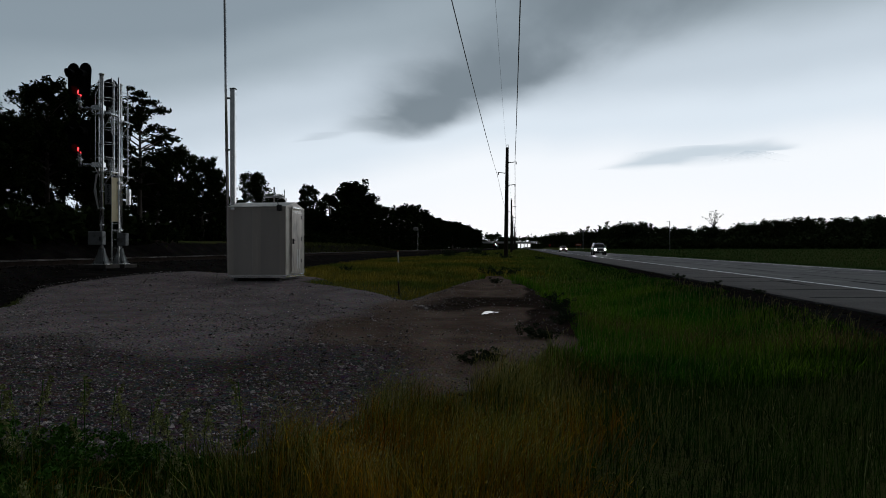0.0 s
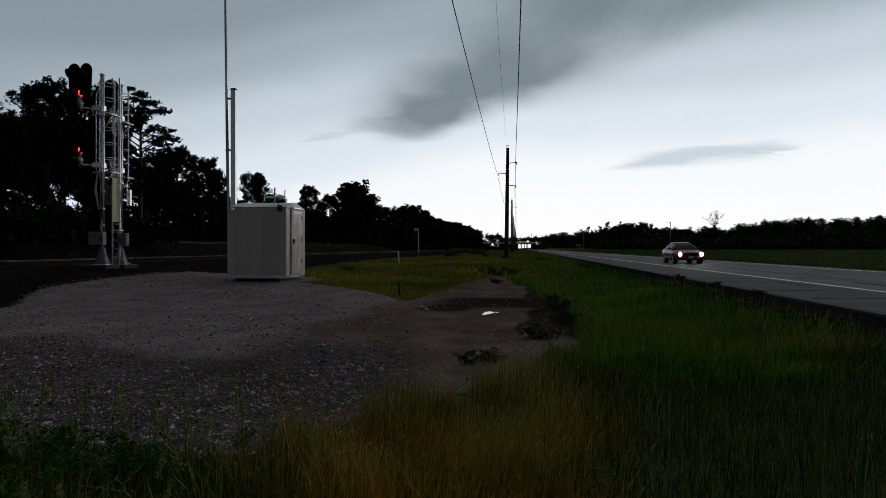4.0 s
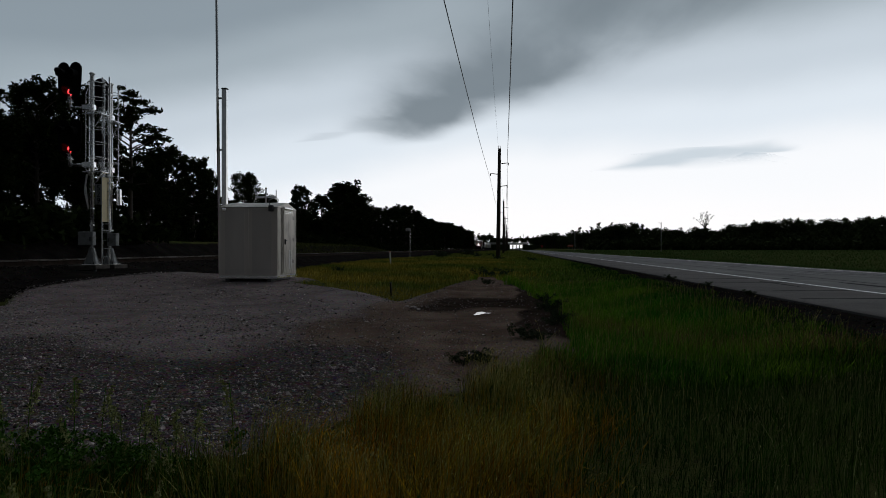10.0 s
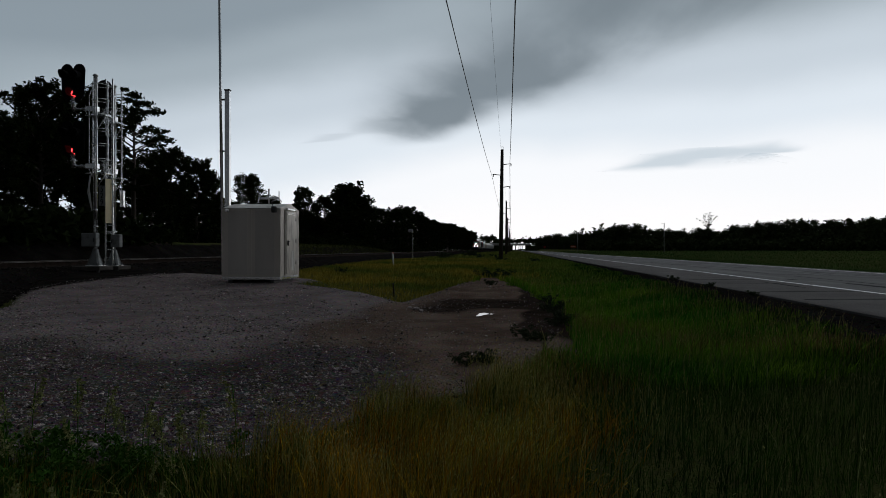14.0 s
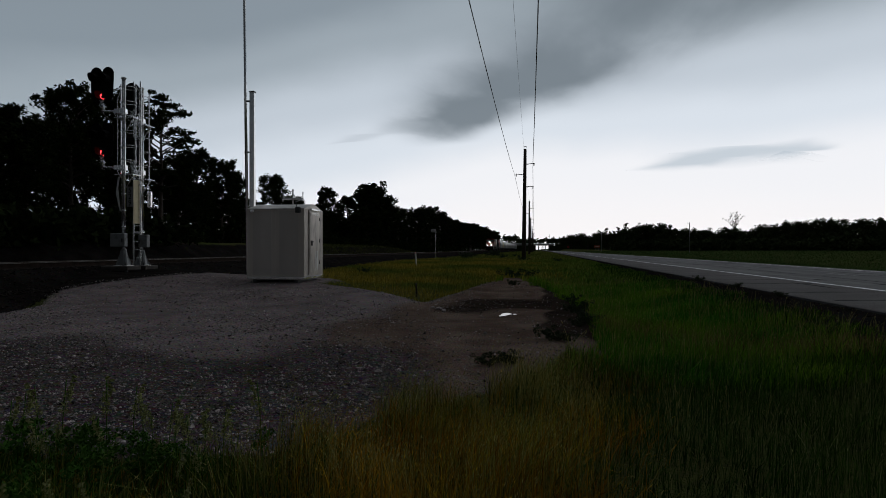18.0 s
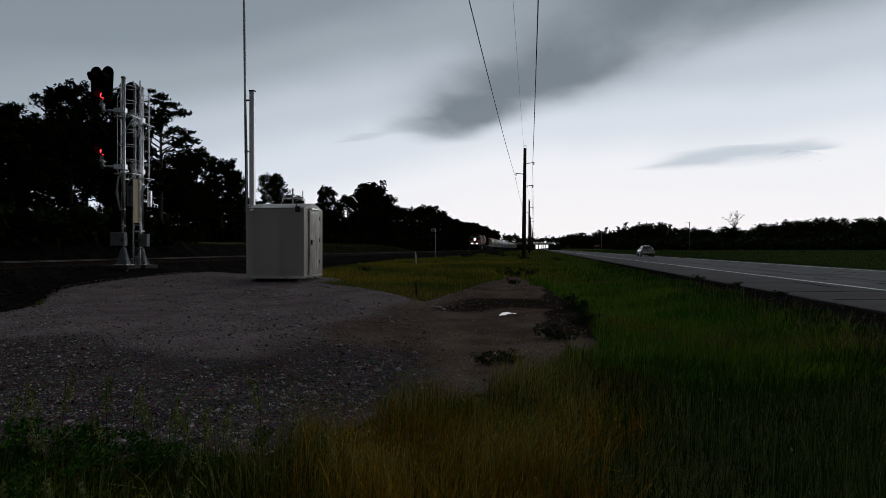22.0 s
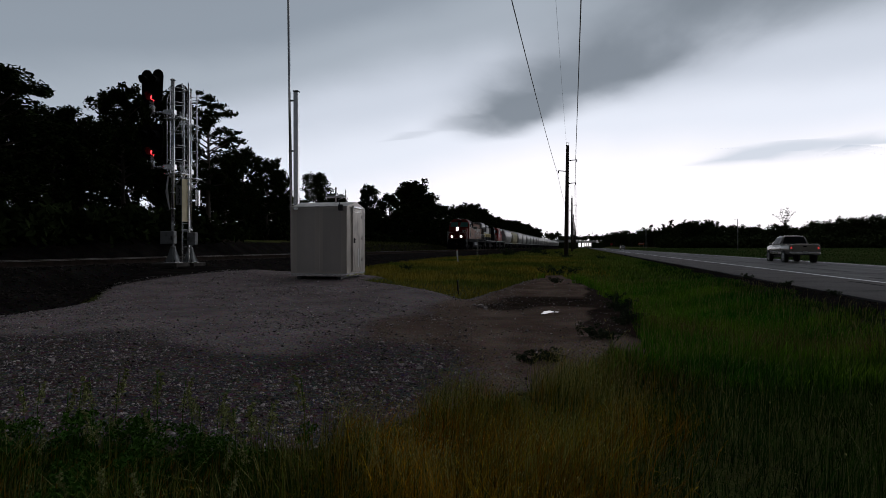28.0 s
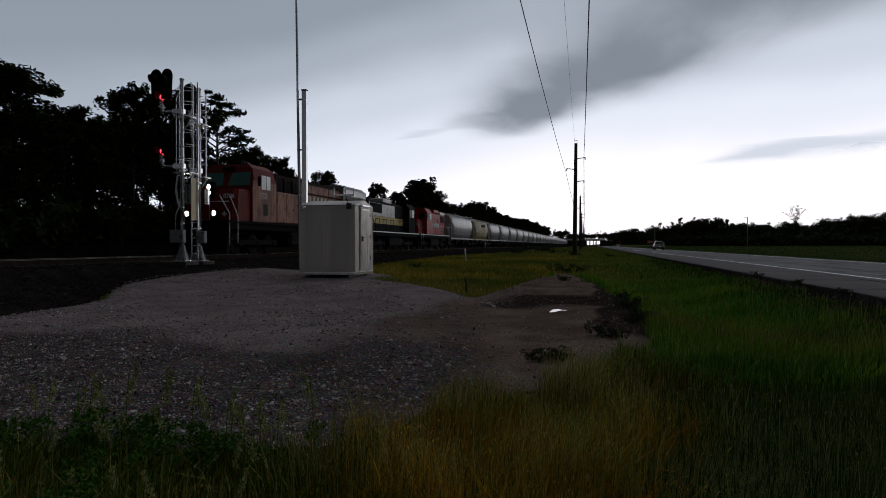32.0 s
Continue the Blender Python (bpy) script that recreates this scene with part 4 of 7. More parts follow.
    part("stems", Shape().tube((0, 0, -0.2), (0.3, 0.2, 1.0), 0.05, 0.02).tube((0, 0, -0.2), (-0.4, 0.1, 0.9), 0.05, 0.02), M["bark"], bush)
    first = True
    for i in range(121):
        x, y = (-29.6 + rnd.uniform(-3.5, 1.5), 8 + i * 2.6) if i < 96 else (-25.2 + rnd.uniform(-0.7, 0.5), 14 + (i - 96) * 1.1)
        s = rnd.uniform(0.9, 1.3) * (0.9 if y < 58 else 1.0)
        m = pose(x, y, float(land(x, y)), 0, 0, rnd.uniform(0, 360)) @ Matrix.Diagonal((s, s, s, 1))
        if first:
            bush.matrix_basis, first = m, False
        else:
            copy_thing(bush, m).scale = (s, s, s)
    # the wood beyond the meadow
    lab = "distant round-topped tree at the meadow's edge"
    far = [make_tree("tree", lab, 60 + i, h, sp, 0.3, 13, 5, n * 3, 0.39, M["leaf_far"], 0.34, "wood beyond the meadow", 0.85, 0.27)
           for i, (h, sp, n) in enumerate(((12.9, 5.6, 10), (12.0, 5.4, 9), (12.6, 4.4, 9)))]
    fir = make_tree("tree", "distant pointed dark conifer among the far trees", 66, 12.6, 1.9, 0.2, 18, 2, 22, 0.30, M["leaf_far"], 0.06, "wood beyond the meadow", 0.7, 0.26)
    far.append(fir)
    used = set()
    spots = []
    for i in range(70):
        deg = 5.6 + i * 0.40
        a = radians(deg + rnd.uniform(-0.15, 0.15))
        r = 345 - i * 1.2 + rnd.uniform(-8, 8)
        s = float(np.interp(deg, (5.4, 6.4, 7.7, 10, 11.3, 14, 17.4, 19.0, 25, 33), (0.58, 0.76, 0.99, 1.00, 0.87, 0.80, 0.82, 0.96, 0.93, 0.93))) * rnd.uniform(0.88, 1.05)
        spots.append((math.sin(a) * r, math.cos(a) * r, rnd.randrange(3), s))
    low = []
    for i in range(62):
        a = radians(7.3 + i * 0.43)
        r = 335 - i * 1.35
        low.append((math.sin(a) * r, math.cos(a) * r, rnd.uniform(6.4, 8.6), 4.6))
    for i in range(40):
        spots.append((20 + i * 0.95 + rnd.uniform(-2, 2), 600 - i * 5.5 + rnd.uniform(-6, 6), rnd.choice([0, 1, 2, 3]), rnd.uniform(0.72, 1.0)))
        low.append((24 + i * 0.95 + rnd.uniform(-2, 2), 612 - i * 5.5 + rnd.uniform(-6, 6), rnd.uniform(8.0, 10.4), 5.0))
    for i in range(52):
        a = radians(6.6 + i * 0.52)
        r = 326 - i * 1.5
        low.append((math.sin(a) * r, math.cos(a) * r, rnd.uniform(3.5, 5.5), 4.2))
    thicket(low)
    for deg, r, s in ((5.0, 372, 0.86), (5.35, 366, 0.80), (5.7, 352, 0.92), (6.15, 352, 0.80), (6.5, 350, 0.94), (6.9, 348, 0.88), (7.25, 344, 1.08)):
        spots.append((math.sin(radians(deg)) * r, math.cos(radians(deg)) * r, 3, s))
    for i in range(34):
        if -5 < -60 + i * 5.2 < 15:
            continue
        spots.append((-60 + i * 5.2, 690 + rnd.uniform(-25, 25), rnd.randrange(3), rnd.uniform(0.65, 1.0)))
    for x, y, k, s in spots:
        m = pose(x, y, float(land(x, y)) - 0.3, 0, 0, rnd.uniform(0, 360)) @ Matrix.Diagonal((s, s, s, 1))
        if k in used:
            copy_thing(far[k], m).scale = (s, s, s)
        else:
            far[k].matrix_basis = m
            used.add(k)
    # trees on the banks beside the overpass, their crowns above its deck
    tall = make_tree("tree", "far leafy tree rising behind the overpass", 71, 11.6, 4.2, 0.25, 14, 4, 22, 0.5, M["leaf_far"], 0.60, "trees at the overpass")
    for i, (x, y, s) in enumerate(((-26, 578, 1.16), (-21, 584, 1.22), (-15, 590, 1.0), (-10, 574, 0.94), (-5, 580, 1.0), (0.5, 584, 0.92), (5, 576, 0.98), (10.5, 580, 0.95), (15, 586, 1.02))):
        m = pose(x, y, float(land(x, y)), 0, 0, i * 77) @ Matrix.Diagonal((s, s, s, 1))
        if i == 0:
            tall.matrix_basis = m
        else:
            copy_thing(tall, m).scale = (s, s, s)


build_trees()


# ---------------------------------------------------------------- equipment hut
def build_hut():
    x0, x1, y0, y1, zb = -8.95, -7.13, 20.0, 21.78, 0.62
    cx, cy, w, d = (x0 + x1) / 2, (y0 + y1) / 2, x1 - x0, y1 - y0
    hut = thing("equipment_hut", "brushed aluminium signal equipment hut on the gravel pad", "equipment hut", pose(cx, cy, zb))
    part("skid", Shape().box((-w / 2 + 0.25, 0, -0.02), (0.14, d, 0.16), 0.01), M["steel_dark"], hut)
    part("skid", Shape().box((w / 2 - 0.25, 0, -0.02), (0.14, d, 0.16), 0.01), M["steel_dark"], hut)
    part("base_frame", Shape().box((0, 0, 0.09), (w + 0.03, d + 0.03, 0.09), 0.012), M["galv"], hut)
    h = 2.09
    part("wall_panel", Shape().box((-w / 4 + 0.006, -d / 2 + 0.02, 0.135 + h / 2), (w / 2 - 0.012, 0.04, h), 0.008), M["aluminium"], hut)
    part("wall_panel", Shape().box((w / 4 - 0.006, -d / 2 + 0.02, 0.135 + h / 2), (w / 2 - 0.012, 0.04, h), 0.008), M["aluminium"], hut)
    part("wall_panel", Shape().box((0, d / 2 - 0.02, 0.135 + h / 2), (w, 0.04, h), 0.008), M["aluminium"], hut)
    part("wall_panel", Shape().box((-w / 2 + 0.02, 0, 0.135 + h / 2), (0.04, d - 0.084, h), 0.008), M["aluminium"], hut)
    part("wall_panel", Shape().box((w / 2 - 0.02, 0, 0.135 + h / 2), (0.04, d - 0.084, h), 0.008), M["aluminium_stained_shaded"], hut)
    for px in (-w / 4 + 0.02, w / 4 - 0.02):
        part("inset_panel", Shape().box((px, -d / 2 - 0.001, 0.135 + h / 2), (w / 2 - 0.30, 0.01, h - 0.10), 0.003), M["aluminium_dull"], hut, "dull flat wall panel")
    for px in (-w / 2, 0, w / 2):
        part("seam_strip", Shape().box((px, -d / 2 - 0.004, 0.135 + h / 2), (0.045 if px else 0.03, 0.012, h - 0.02), 0.004), M["aluminium"], hut)
    for py in (-d / 2, d / 2):
        part("corner_strip", Shape().box((w / 2 + 0.004, py, 0.135 + h / 2), (0.012, 0.045, h - 0.02), 0.004), M["aluminium"], hut)
    e, zr = 0.02, 0.135 + h
    base = [(-w / 2 - e, -d / 2 - e), (w / 2 + e, -d / 2 - e), (w / 2 + e, d / 2 + e), (-w / 2 - e, d / 2 + e)]
    top = [(-w / 2 - 0.01, -0.04), (w / 2 + 0.01, -0.04), (w / 2 + 0.01, 0.04), (-w / 2 - 0.01, 0.04)]
    roof = Shape().loft([[(a, b, zr) for a, b in base], [(a, b, zr + 0.02) for a, b in base], [(a, b, zr + 0.20) for a, b in top]], False)
    # roof in the darker copy too, its shade carried by the colour
    part("roof", roof, M["aluminium_stained_shaded"], hut, "low pitched aluminium roof")
    # the door on the end wall
    fx = w / 2 + 0.012
    part("door_frame", Shape().box((fx, 0.02, 1.2), (0.03, 1.0, 2.06), 0.01), M["aluminium_stained_shaded"], hut)
    door = part("door", Shape().box((fx + 0.02, 0.02, 1.2), (0.03, 0.88, 1.96), 0.008), M["aluminium_stained_shaded"], hut, "aluminium service door")
    part("handle", Shape().box((fx + 0.055, -0.32, 1.18), (0.05, 0.03, 0.16), 0.01).box((fx + 0.06, -0.26, 1.22), (0.03, 0.14, 0.03), 0.008), M["steel_dark"], door)
    for k in range(2):
        part("notice", Shape().box((fx + 0.038, 0.10 + 0.17 * k, 0.62), (0.006, 0.07, 0.62), 0.002), M["white"], door, "narrow pale notice strip")
    for k in range(3):
        part("hinge", Shape().tube((fx + 0.04, 0.47, 0.5 + 0.7 * k), (fx + 0.04, 0.47, 0.62 + 0.7 * k), 0.014), M["steel_dark"], door)
    part("vent_hood", Shape().box((fx + 0.03, 0.02, 2.24), (0.07, 0.8, 0.07), 0.015), M["galv"], hut)
    for k in range(2):
        part("vent_slat", Shape().box((fx + 0.03, 0.02, 2.13 - 0.05 * k), (0.05, 0.74, 0.012)), M["galv"], hut)
    part("lamp_bracket", Shape().box((-w / 2 + 0.17, -d / 2 - 0.05, 2.17), (0.13, 0.10, 0.09), 0.02), M["galv"], hut, "small weathered wall light")
    box = part("junction_box", Shape().box((w / 2 - 0.17, -d / 2 - 0.05, 2.20), (0.15, 0.09, 0.19), 0.015), M["steel_dark"], hut)
    part("conduit", Shape().path([(w / 2 - 0.2, -d / 2 - 0.05, 2.29), (w / 2 - 0.24, -d / 2 - 0.06, 2.44), (w / 2 - 0.22, -0.4, 2.58)], 0.014), M["steel_dark"], box)
    part("side_box", Shape().box((-w / 2 - 0.05, -0.5, 0.95), (0.10, 0.3, 0.36), 0.015), M["galv"], hut)
    # the small antenna on the roof
    ant = thing("antenna", "small horizontal whip antenna on the hut roof", "antenna", pose(cx + 0.36, cy - 0.35, zb + zr + 0.16))
    part("mast", Shape().tube((0, 0, 0), (0, 0, 0.46), 0.025), M["galv"], ant)
    part("boom", Shape().box((0, 0, 0.20), (0.70, 0.06, 0.06), 0.01), M["galv"], ant)
    for k in (-0.33, 0.33):
        part("element", Shape().tube((k, 0, 0.12), (k, 0, 0.42), 0.016), M["galv"], ant)
    part("insulator", Shape().tube((0, 0, 0.46), (0, 0, 0.50), 0.035, 0.02), M["steel_dark"], ant)


build_hut()


def build_radio_pole():
    g = float(land(-10, 22.6))
    p = thing("radio_pole", "tall thin steel radio pole clamped to a square post", "pole", pose(-9.93, 22.6, g))
    part("post", Shape().box((0, 0, 3.2), (0.17, 0.17, 6.6), 0.015), M["galv"], p, "weathered square steel post")
    part("cap", Shape().box((0, 0, 6.52), (0.19, 0.19, 0.05), 0.01), M["steel_dark"], p)
    part("mast", Shape().tube((-0.175, 0, 0.2), (-0.37, 0.02, 13.5), 0.055, 0.045, 12), M["galv"], p, "slender galvanised steel mast")
    for z in (2.4, 4.4, 6.2):
        part("clamp", Shape().box((-0.12, 0, z), (0.36, 0.05, 0.06), 0.01), M["steel_dark"], p)


build_radio_pole()


# ---------------------------------------------------------------- railway signals
def signal_head(parent, x, y, z, face, lit):
    """A three-lamp head on a rounded black background board; face -1 looks towards -y. lit: which lamp shows red."""
    head = part("signal_head", Shape().loft([[(x + a, y + face * t, z + b) for a, b in (board(0.46, 0.72) if face < 0 else arch(0.31, 0.62))] for t in (0.0, 0.03)], False), M["black"], parent,
                "black rounded background board")
    part("housing", Shape().box((x, y - face * 0.14, z), (0.5, 0.26, 0.95), 0.04), M["black"], head)
    part("door_hinge", Shape().tube((x - 0.26, y - face * 0.2, z - 0.4), (x - 0.26, y - face * 0.2, z + 0.4), 0.018, None, 6), M["black"], head)
    for k, (a, b) in enumerate(((-0.20, 0.26), (0.20, 0.26), (0.05, -0.36)) if face < 0 else ((0.0, 0.3), (0.0, -0.25))):
        n, r, ln = 16, 0.15, 0.43
        y0, outer, inner, rim_o, rim_i = y + face * 0.03, [], [], [], []
        for i in range(n + 1):
            c, q = math.cos(radians(-50 + 280 * i / n)), math.sin(radians(-50 + 280 * i / n))
            e = ln * (0.66 + 0.34 * max(0, q))
            for ring, rr, yy in ((outer, r, y0), (rim_o, r, y0 + face * e), (rim_i, r - 0.01, y0 + face * e), (inner, r - 0.01, y0)):
                ring.append((x + a + c * rr, yy, z + b + q * rr))
        hood = Shape().loft([list(p) for p in zip(outer, rim_o, rim_i, inner)], False)
        part("hood", hood, M["black"], head)
        part("lens", Shape().tube((x + a, y + face * 0.03, z + b), (x + a, y + face * 0.05, z + b), 0.115, 0.11, 18),
             M["signal_red"] if lit == k else M["glass"], head, "glowing red lamp" if lit == k else "")
    return head


def arch(w, h):
    """Outline of a narrow board with one round top."""
    return [(w * math.cos(math.pi * i / 12), h - w + w * math.sin(math.pi * i / 12)) for i in range(13)] + [(-w, -h * 0.8), (-w * 0.7, -h), (w * 0.7, -h), (w, -h * 0.8)]


def board(w, h):
    """Outline of the background board: two round lobes above, narrowing below."""
    pts = []
    for i in range(9):
        a = math.pi * i / 8
        pts.append((w / 2 + w / 2 * math.cos(a), h * 0.62 + w * 0.62 * math.sin(a) * 0.9))
    for i in range(1, 9):
        a = math.pi * i / 8
        pts.append((-w / 2 + w / 2 * math.cos(a), h * 0.62 + w * 0.62 * math.sin(a) * 0.9))
    for i in range(11):
        a = math.pi + math.pi * i / 10
        pts.append((w * 0.92 * math.cos(a) * (0.85 + 0.15 * abs(math.cos(a))), -h * 0.42 + h * 0.52 * math.sin(a)))
    return pts


def build_signal(sx, sy, zb, face, label, lamps):
    s = thing("railway_signal", label, "railway signal", pose(sx, sy, zb), "pair of railway signals")
    part("foundation", Shape().box((-0.1, 0, 0.05), (1.05, 0.85, 0.14), 0.02), M["footing"], s, "stained concrete foundation slab")
    for a in (-0.35, 0.3):
        part("foundation_leg", Shape().tube((a, -0.3, -0.35), (a, -0.3, 0.0), 0.06), M["steel_dark"], s)
    part("base_plate", Shape().box((0, 0, 0.135), (0.50, 0.46, 0.03), 0.005), M["galv"], s)
    part("base_cone", Shape().loft([[(math.cos(i * math.pi / 4 + .39) * r, math.sin(i * math.pi / 4 + .39) * r, z) for i in range(8)] for r, z in ((0.22, 0.15), (0.12, 0.56), (0.10, 0.72))], False), M["grey_paint"], s)
    for k in range(4):
        a = k * math.pi / 2 + 0.785
        part("gusset", Shape().prism([(0.08, 0.15), (0.27, 0.15), (0.10, 0.66)], -0.012, 0.012, 1), M["grey_paint"], s, m=pose(0, 0, 0, 0, 0, 45 + 90 * k))
        part("anchor_bolt", Shape().tube((0.27 * math.cos(a), 0.27 * math.sin(a), 0.14), (0.27 * math.cos(a), 0.27 * math.sin(a), 0.24), 0.02), M["steel_dark"], s)
    bx = -0.06 if face < 0 else 0.22
    case = part("terminal_box", Shape().box((bx, -0.2, 1.06), (0.56 if face < 0 else 0.36, 0.22, 0.48), 0.02), M["grey_paint"], s)
    part("latch", Shape().box((bx + 0.2 if face < 0 else bx - 0.12, -0.325, 1.04), (0.05, 0.03, 0.14), 0.008), M["steel_dark"], case)
    part("mast", Shape().tube((0, 0, 0.70), (0, 0, 6.92), 0.075, 0.075, 16), M["galv"], s, "galvanised tubular mast")
    part("mast_cap", Shape().tube((0, 0, 6.92), (0, 0, 6.97), 0.10, 0.07, 16), M["galv"], s)
    if face < 0:
        part("conduit", Shape().path([(-0.06, -0.06, 3.3), (-0.21, -0.05, 3.55), (-0.21, -0.05, 6.2), (-0.14, -0.03, 6.4)], 0.018, 6), M["galv"], s, "thin steel cable conduit")
        for k in range(3):
            bow = [(-0.11 - 0.02 * k, -0.09, 3.35), (-0.17 - 0.03 * k, -0.10, 2.95 - 0.1 * k), (-0.13, -0.09, 2.5 - 0.1 * k), (-0.08, -0.08, 2.1)]
            part("cable", Shape().path(bow, 0.016, 6), M["white"], s, "slack pale cable")
        for z in (1.5, 2.1, 2.7, 4.4, 6.0):
            part("mast_band", Shape().tube((0, 0, z), (0, 0, z + 0.05), 0.085, None, 16), M["galv"], s)
    reach = -0.84 if face < 0 else -0.42
    heads = (5.91, 3.87) if face < 0 else (5.85, 3.87)
    for z, lit in zip(heads, lamps):
        arm = part("arm", Shape().tube((0, 0, z - 0.18), (reach, 0, z - 0.18), 0.055), M["galv"], s)
        part("clamp", Shape().box((-0.12, 0, z - 0.18), (0.42, 0.24, 0.20), 0.02), M["galv"], arm)
        part("elbow", Shape().tube((reach, 0, z - 0.24), (reach, 0, z + 0.30), 0.075), M["galv"], arm)
        for b in (0.02, 0.12, 0.22):
            part("flange", Shape().tube((reach, 0, z + b - 0.02), (reach, 0, z + b + 0.012), 0.12), M["galv"], arm)
        signal_head(s, reach, 0, z + (0.75 if face < 0 else 0.70), face, lit)
    # work cage round the upper mast
    cx, cy, rx, ry = (0.10 if face < 0 else -0.06), 0.12, 0.29, 0.34
    for k in range(7):
        z = 3.42 + k * 0.53
        ring = [(cx + rx * math.cos(a), cy + ry * math.sin(a), z) for a in [2 * math.pi * j / 12 for j in range(13)]]
        part("cage_hoop", Shape().path(ring, 0.014, 5), M["galv"], s)
    for a in (0, 75, 180, 285):
        part("cage_bar", Shape().box((cx + rx * math.cos(radians(a)), cy + ry * math.sin(radians(a)), 5.05), (0.04, 0.018, 3.4), 0.004), M["galv"], s)
    for z in (3.42, 5.47):
        part("work_step", Shape().box((0.12 if face < 0 else -0.02, 0.05, z), (0.74, 0.5, 0.03), 0.006), M["galv"], s, "open steel work step")
        part("step_bracket", Shape().tube((0.05, 0, z - 0.5), (0.4, 0.0, z), 0.02, None, 6), M["galv"], s)
    if face > 0:
        lx, ly = -0.06, -0.22
        for a in (-0.14, 0.14):
            part("ladder_rail", Shape().box((lx + a, ly, 3.6), (0.055, 0.04, 7.1), 0.006), M["galv"], s)
        rung = None
        for k in range(22):
            m = pose(lx, ly, 0.42 + k * 0.305)
            if rung is None:
                rung = part("rung", Shape().tube((-0.17, 0, 0), (0.17, 0, 0), 0.014, None, 6), M["galv"], s, m=m)
            else:
                again(rung, s, m)
        for z in (1.4, 3.2, 5.0, 6.5):
            part("ladder_bracket", Shape().box((lx / 2, ly / 2, z), (0.3, 0.22, 0.05), 0.006), M["galv"], s)
    return s


def build_signals():
    a = build_signal(-14.88, 22.68, 0.88, -1, "galvanised railway signal mast showing two red lamps", (2, 2))
    plate = part("number_plate", Shape().box((0.34, -0.14, 2.62), (0.24, 0.02, 0.72), 0.01), M["grey_paint"], a, "grey mile plate with black digits")
    for k, ch in enumerate("529"):
        cu = bpy.data.curves.new("digit", "FONT")
        cu.body, cu.size, cu.align_x, cu.extrude = ch, 0.27, "CENTER", 0.003
        t = new("digit", cu)
        deps = bpy.context.evaluated_depsgraph_get()
        me = bpy.data.meshes.new_from_object(t.evaluated_get(deps))
        bpy.data.objects.remove(t)
        me.materials.clear()
        me.materials.append(M["black"])
        o = new("digit", me)
        o.parent = plate
        o.matrix_basis = pose(0.34, -0.155, 2.76 - 0.225 * k, 90, 0, 0)
    b = build_signal(-15.09, 24.15, 0.86, 1, "galvanised railway signal mast with ladder, facing away", (None, None))
    part("ladder_guard", Shape().box((0, 0, 0), (0.30, 0.025, 1.66), 0.008), M["cream"], b, "cream ladder guard panel", m=pose(-0.03, -0.26, 2.55, 0, 0, 58))
    part("cable_box", Shape().box((0.27, 0.1, 2.66), (0.14, 0.14, 0.62), 0.015), M["galv"], b)


build_signals()


# ---------------------------------------------------------------- pole line
POLES = [(-0.60, -5.5), (-1.38, 68.0), (-1.75, 141.5), (-2.2, 215.0), (-2.4, 288.0), (-2.6, 361.0), (-2.8, 434.0)]


def build_poles():
    first = None
    for k, (x, y) in enumerate(POLES):
        m = pose(x, y, float(land(x, y)), 0, 0.7 if k == 1 else 0.2, 0)
        if first is None:
            p = thing("utility_pole", "dark wooden utility pole with short side arms", "utility pole", m, "roadside pole line")
            part("shaft", Shape().tube((0, 0, -0.5), (0, 0, 11.2), 0.23, 0.15, 14), M["pole"], p)
            part("top_bracket", Shape().box((-0.11, 0, 11.3), (0.03, 0.06, 0.32), 0.005).box((0.11, 0, 11.3), (0.03, 0.06, 0.32), 0.005).box((0, 0, 11.45), (0.3, 0.07, 0.04), 0.005), M["steel_dark"], p)
            for dx, z in ((-0.86, 8.66), (0.90, 9.72), (0.82, 7.45)):
                arm = part("arm", Shape().tube((0, 0, z - 0.05), (dx, 0, z + 0.05), 0.045, 0.035, 8), M["steel_dark"], p)
                part("insulator", Shape().tube((dx, 0, z + 0.06), (dx, 0, z - 0.20), 0.06, 0.045, 8), M["grey_paint"], arm)
            for z in (0.7, 1.1):
                part("tag", Shape().box((0, -0.19, z), (0.06, 0.015, 0.10), 0.003), M["galv"], p)
            first = p
        else:
            copy_thing(first, m)
    for dx, dz, name, r, sag in ((-0.86, 8.48, "overhead_wire", 0.016, 0.5), (0.90, 9.54, "overhead_wire", 0.022, 0.5), (0.82, 7.27, "overhead_wire", 0.014, 0.4), (0.0, 11.5, "overhead_wire", 0.006, 0.5)):
        w, line = Shape(), []
        for (xa, ya), (xb, yb) in zip(POLES, POLES[1:]):
            za, zb = float(land(xa, ya)) + dz, float(land(xb, yb)) + dz
            if ya < 0 and dx < 0:
                xa -= 0.13
            pts = [(xa + (xb - xa) * t + dx, ya + (yb - ya) * t, za + (zb - za) * t - sag * 4 * t * (1 - t)) for t in [i / 16 for i in range(17)]]
            if r == 0.014 and dz < 8 and ya < 60:
                continue
            line += pts if not line else pts[1:]
        w.path(line, r, 5)
        tagged(new(name, w.mesh(name, M["wire"])), "thin dark overhead wire strung from pole to pole", "wire", "overhead wires")


build_poles()


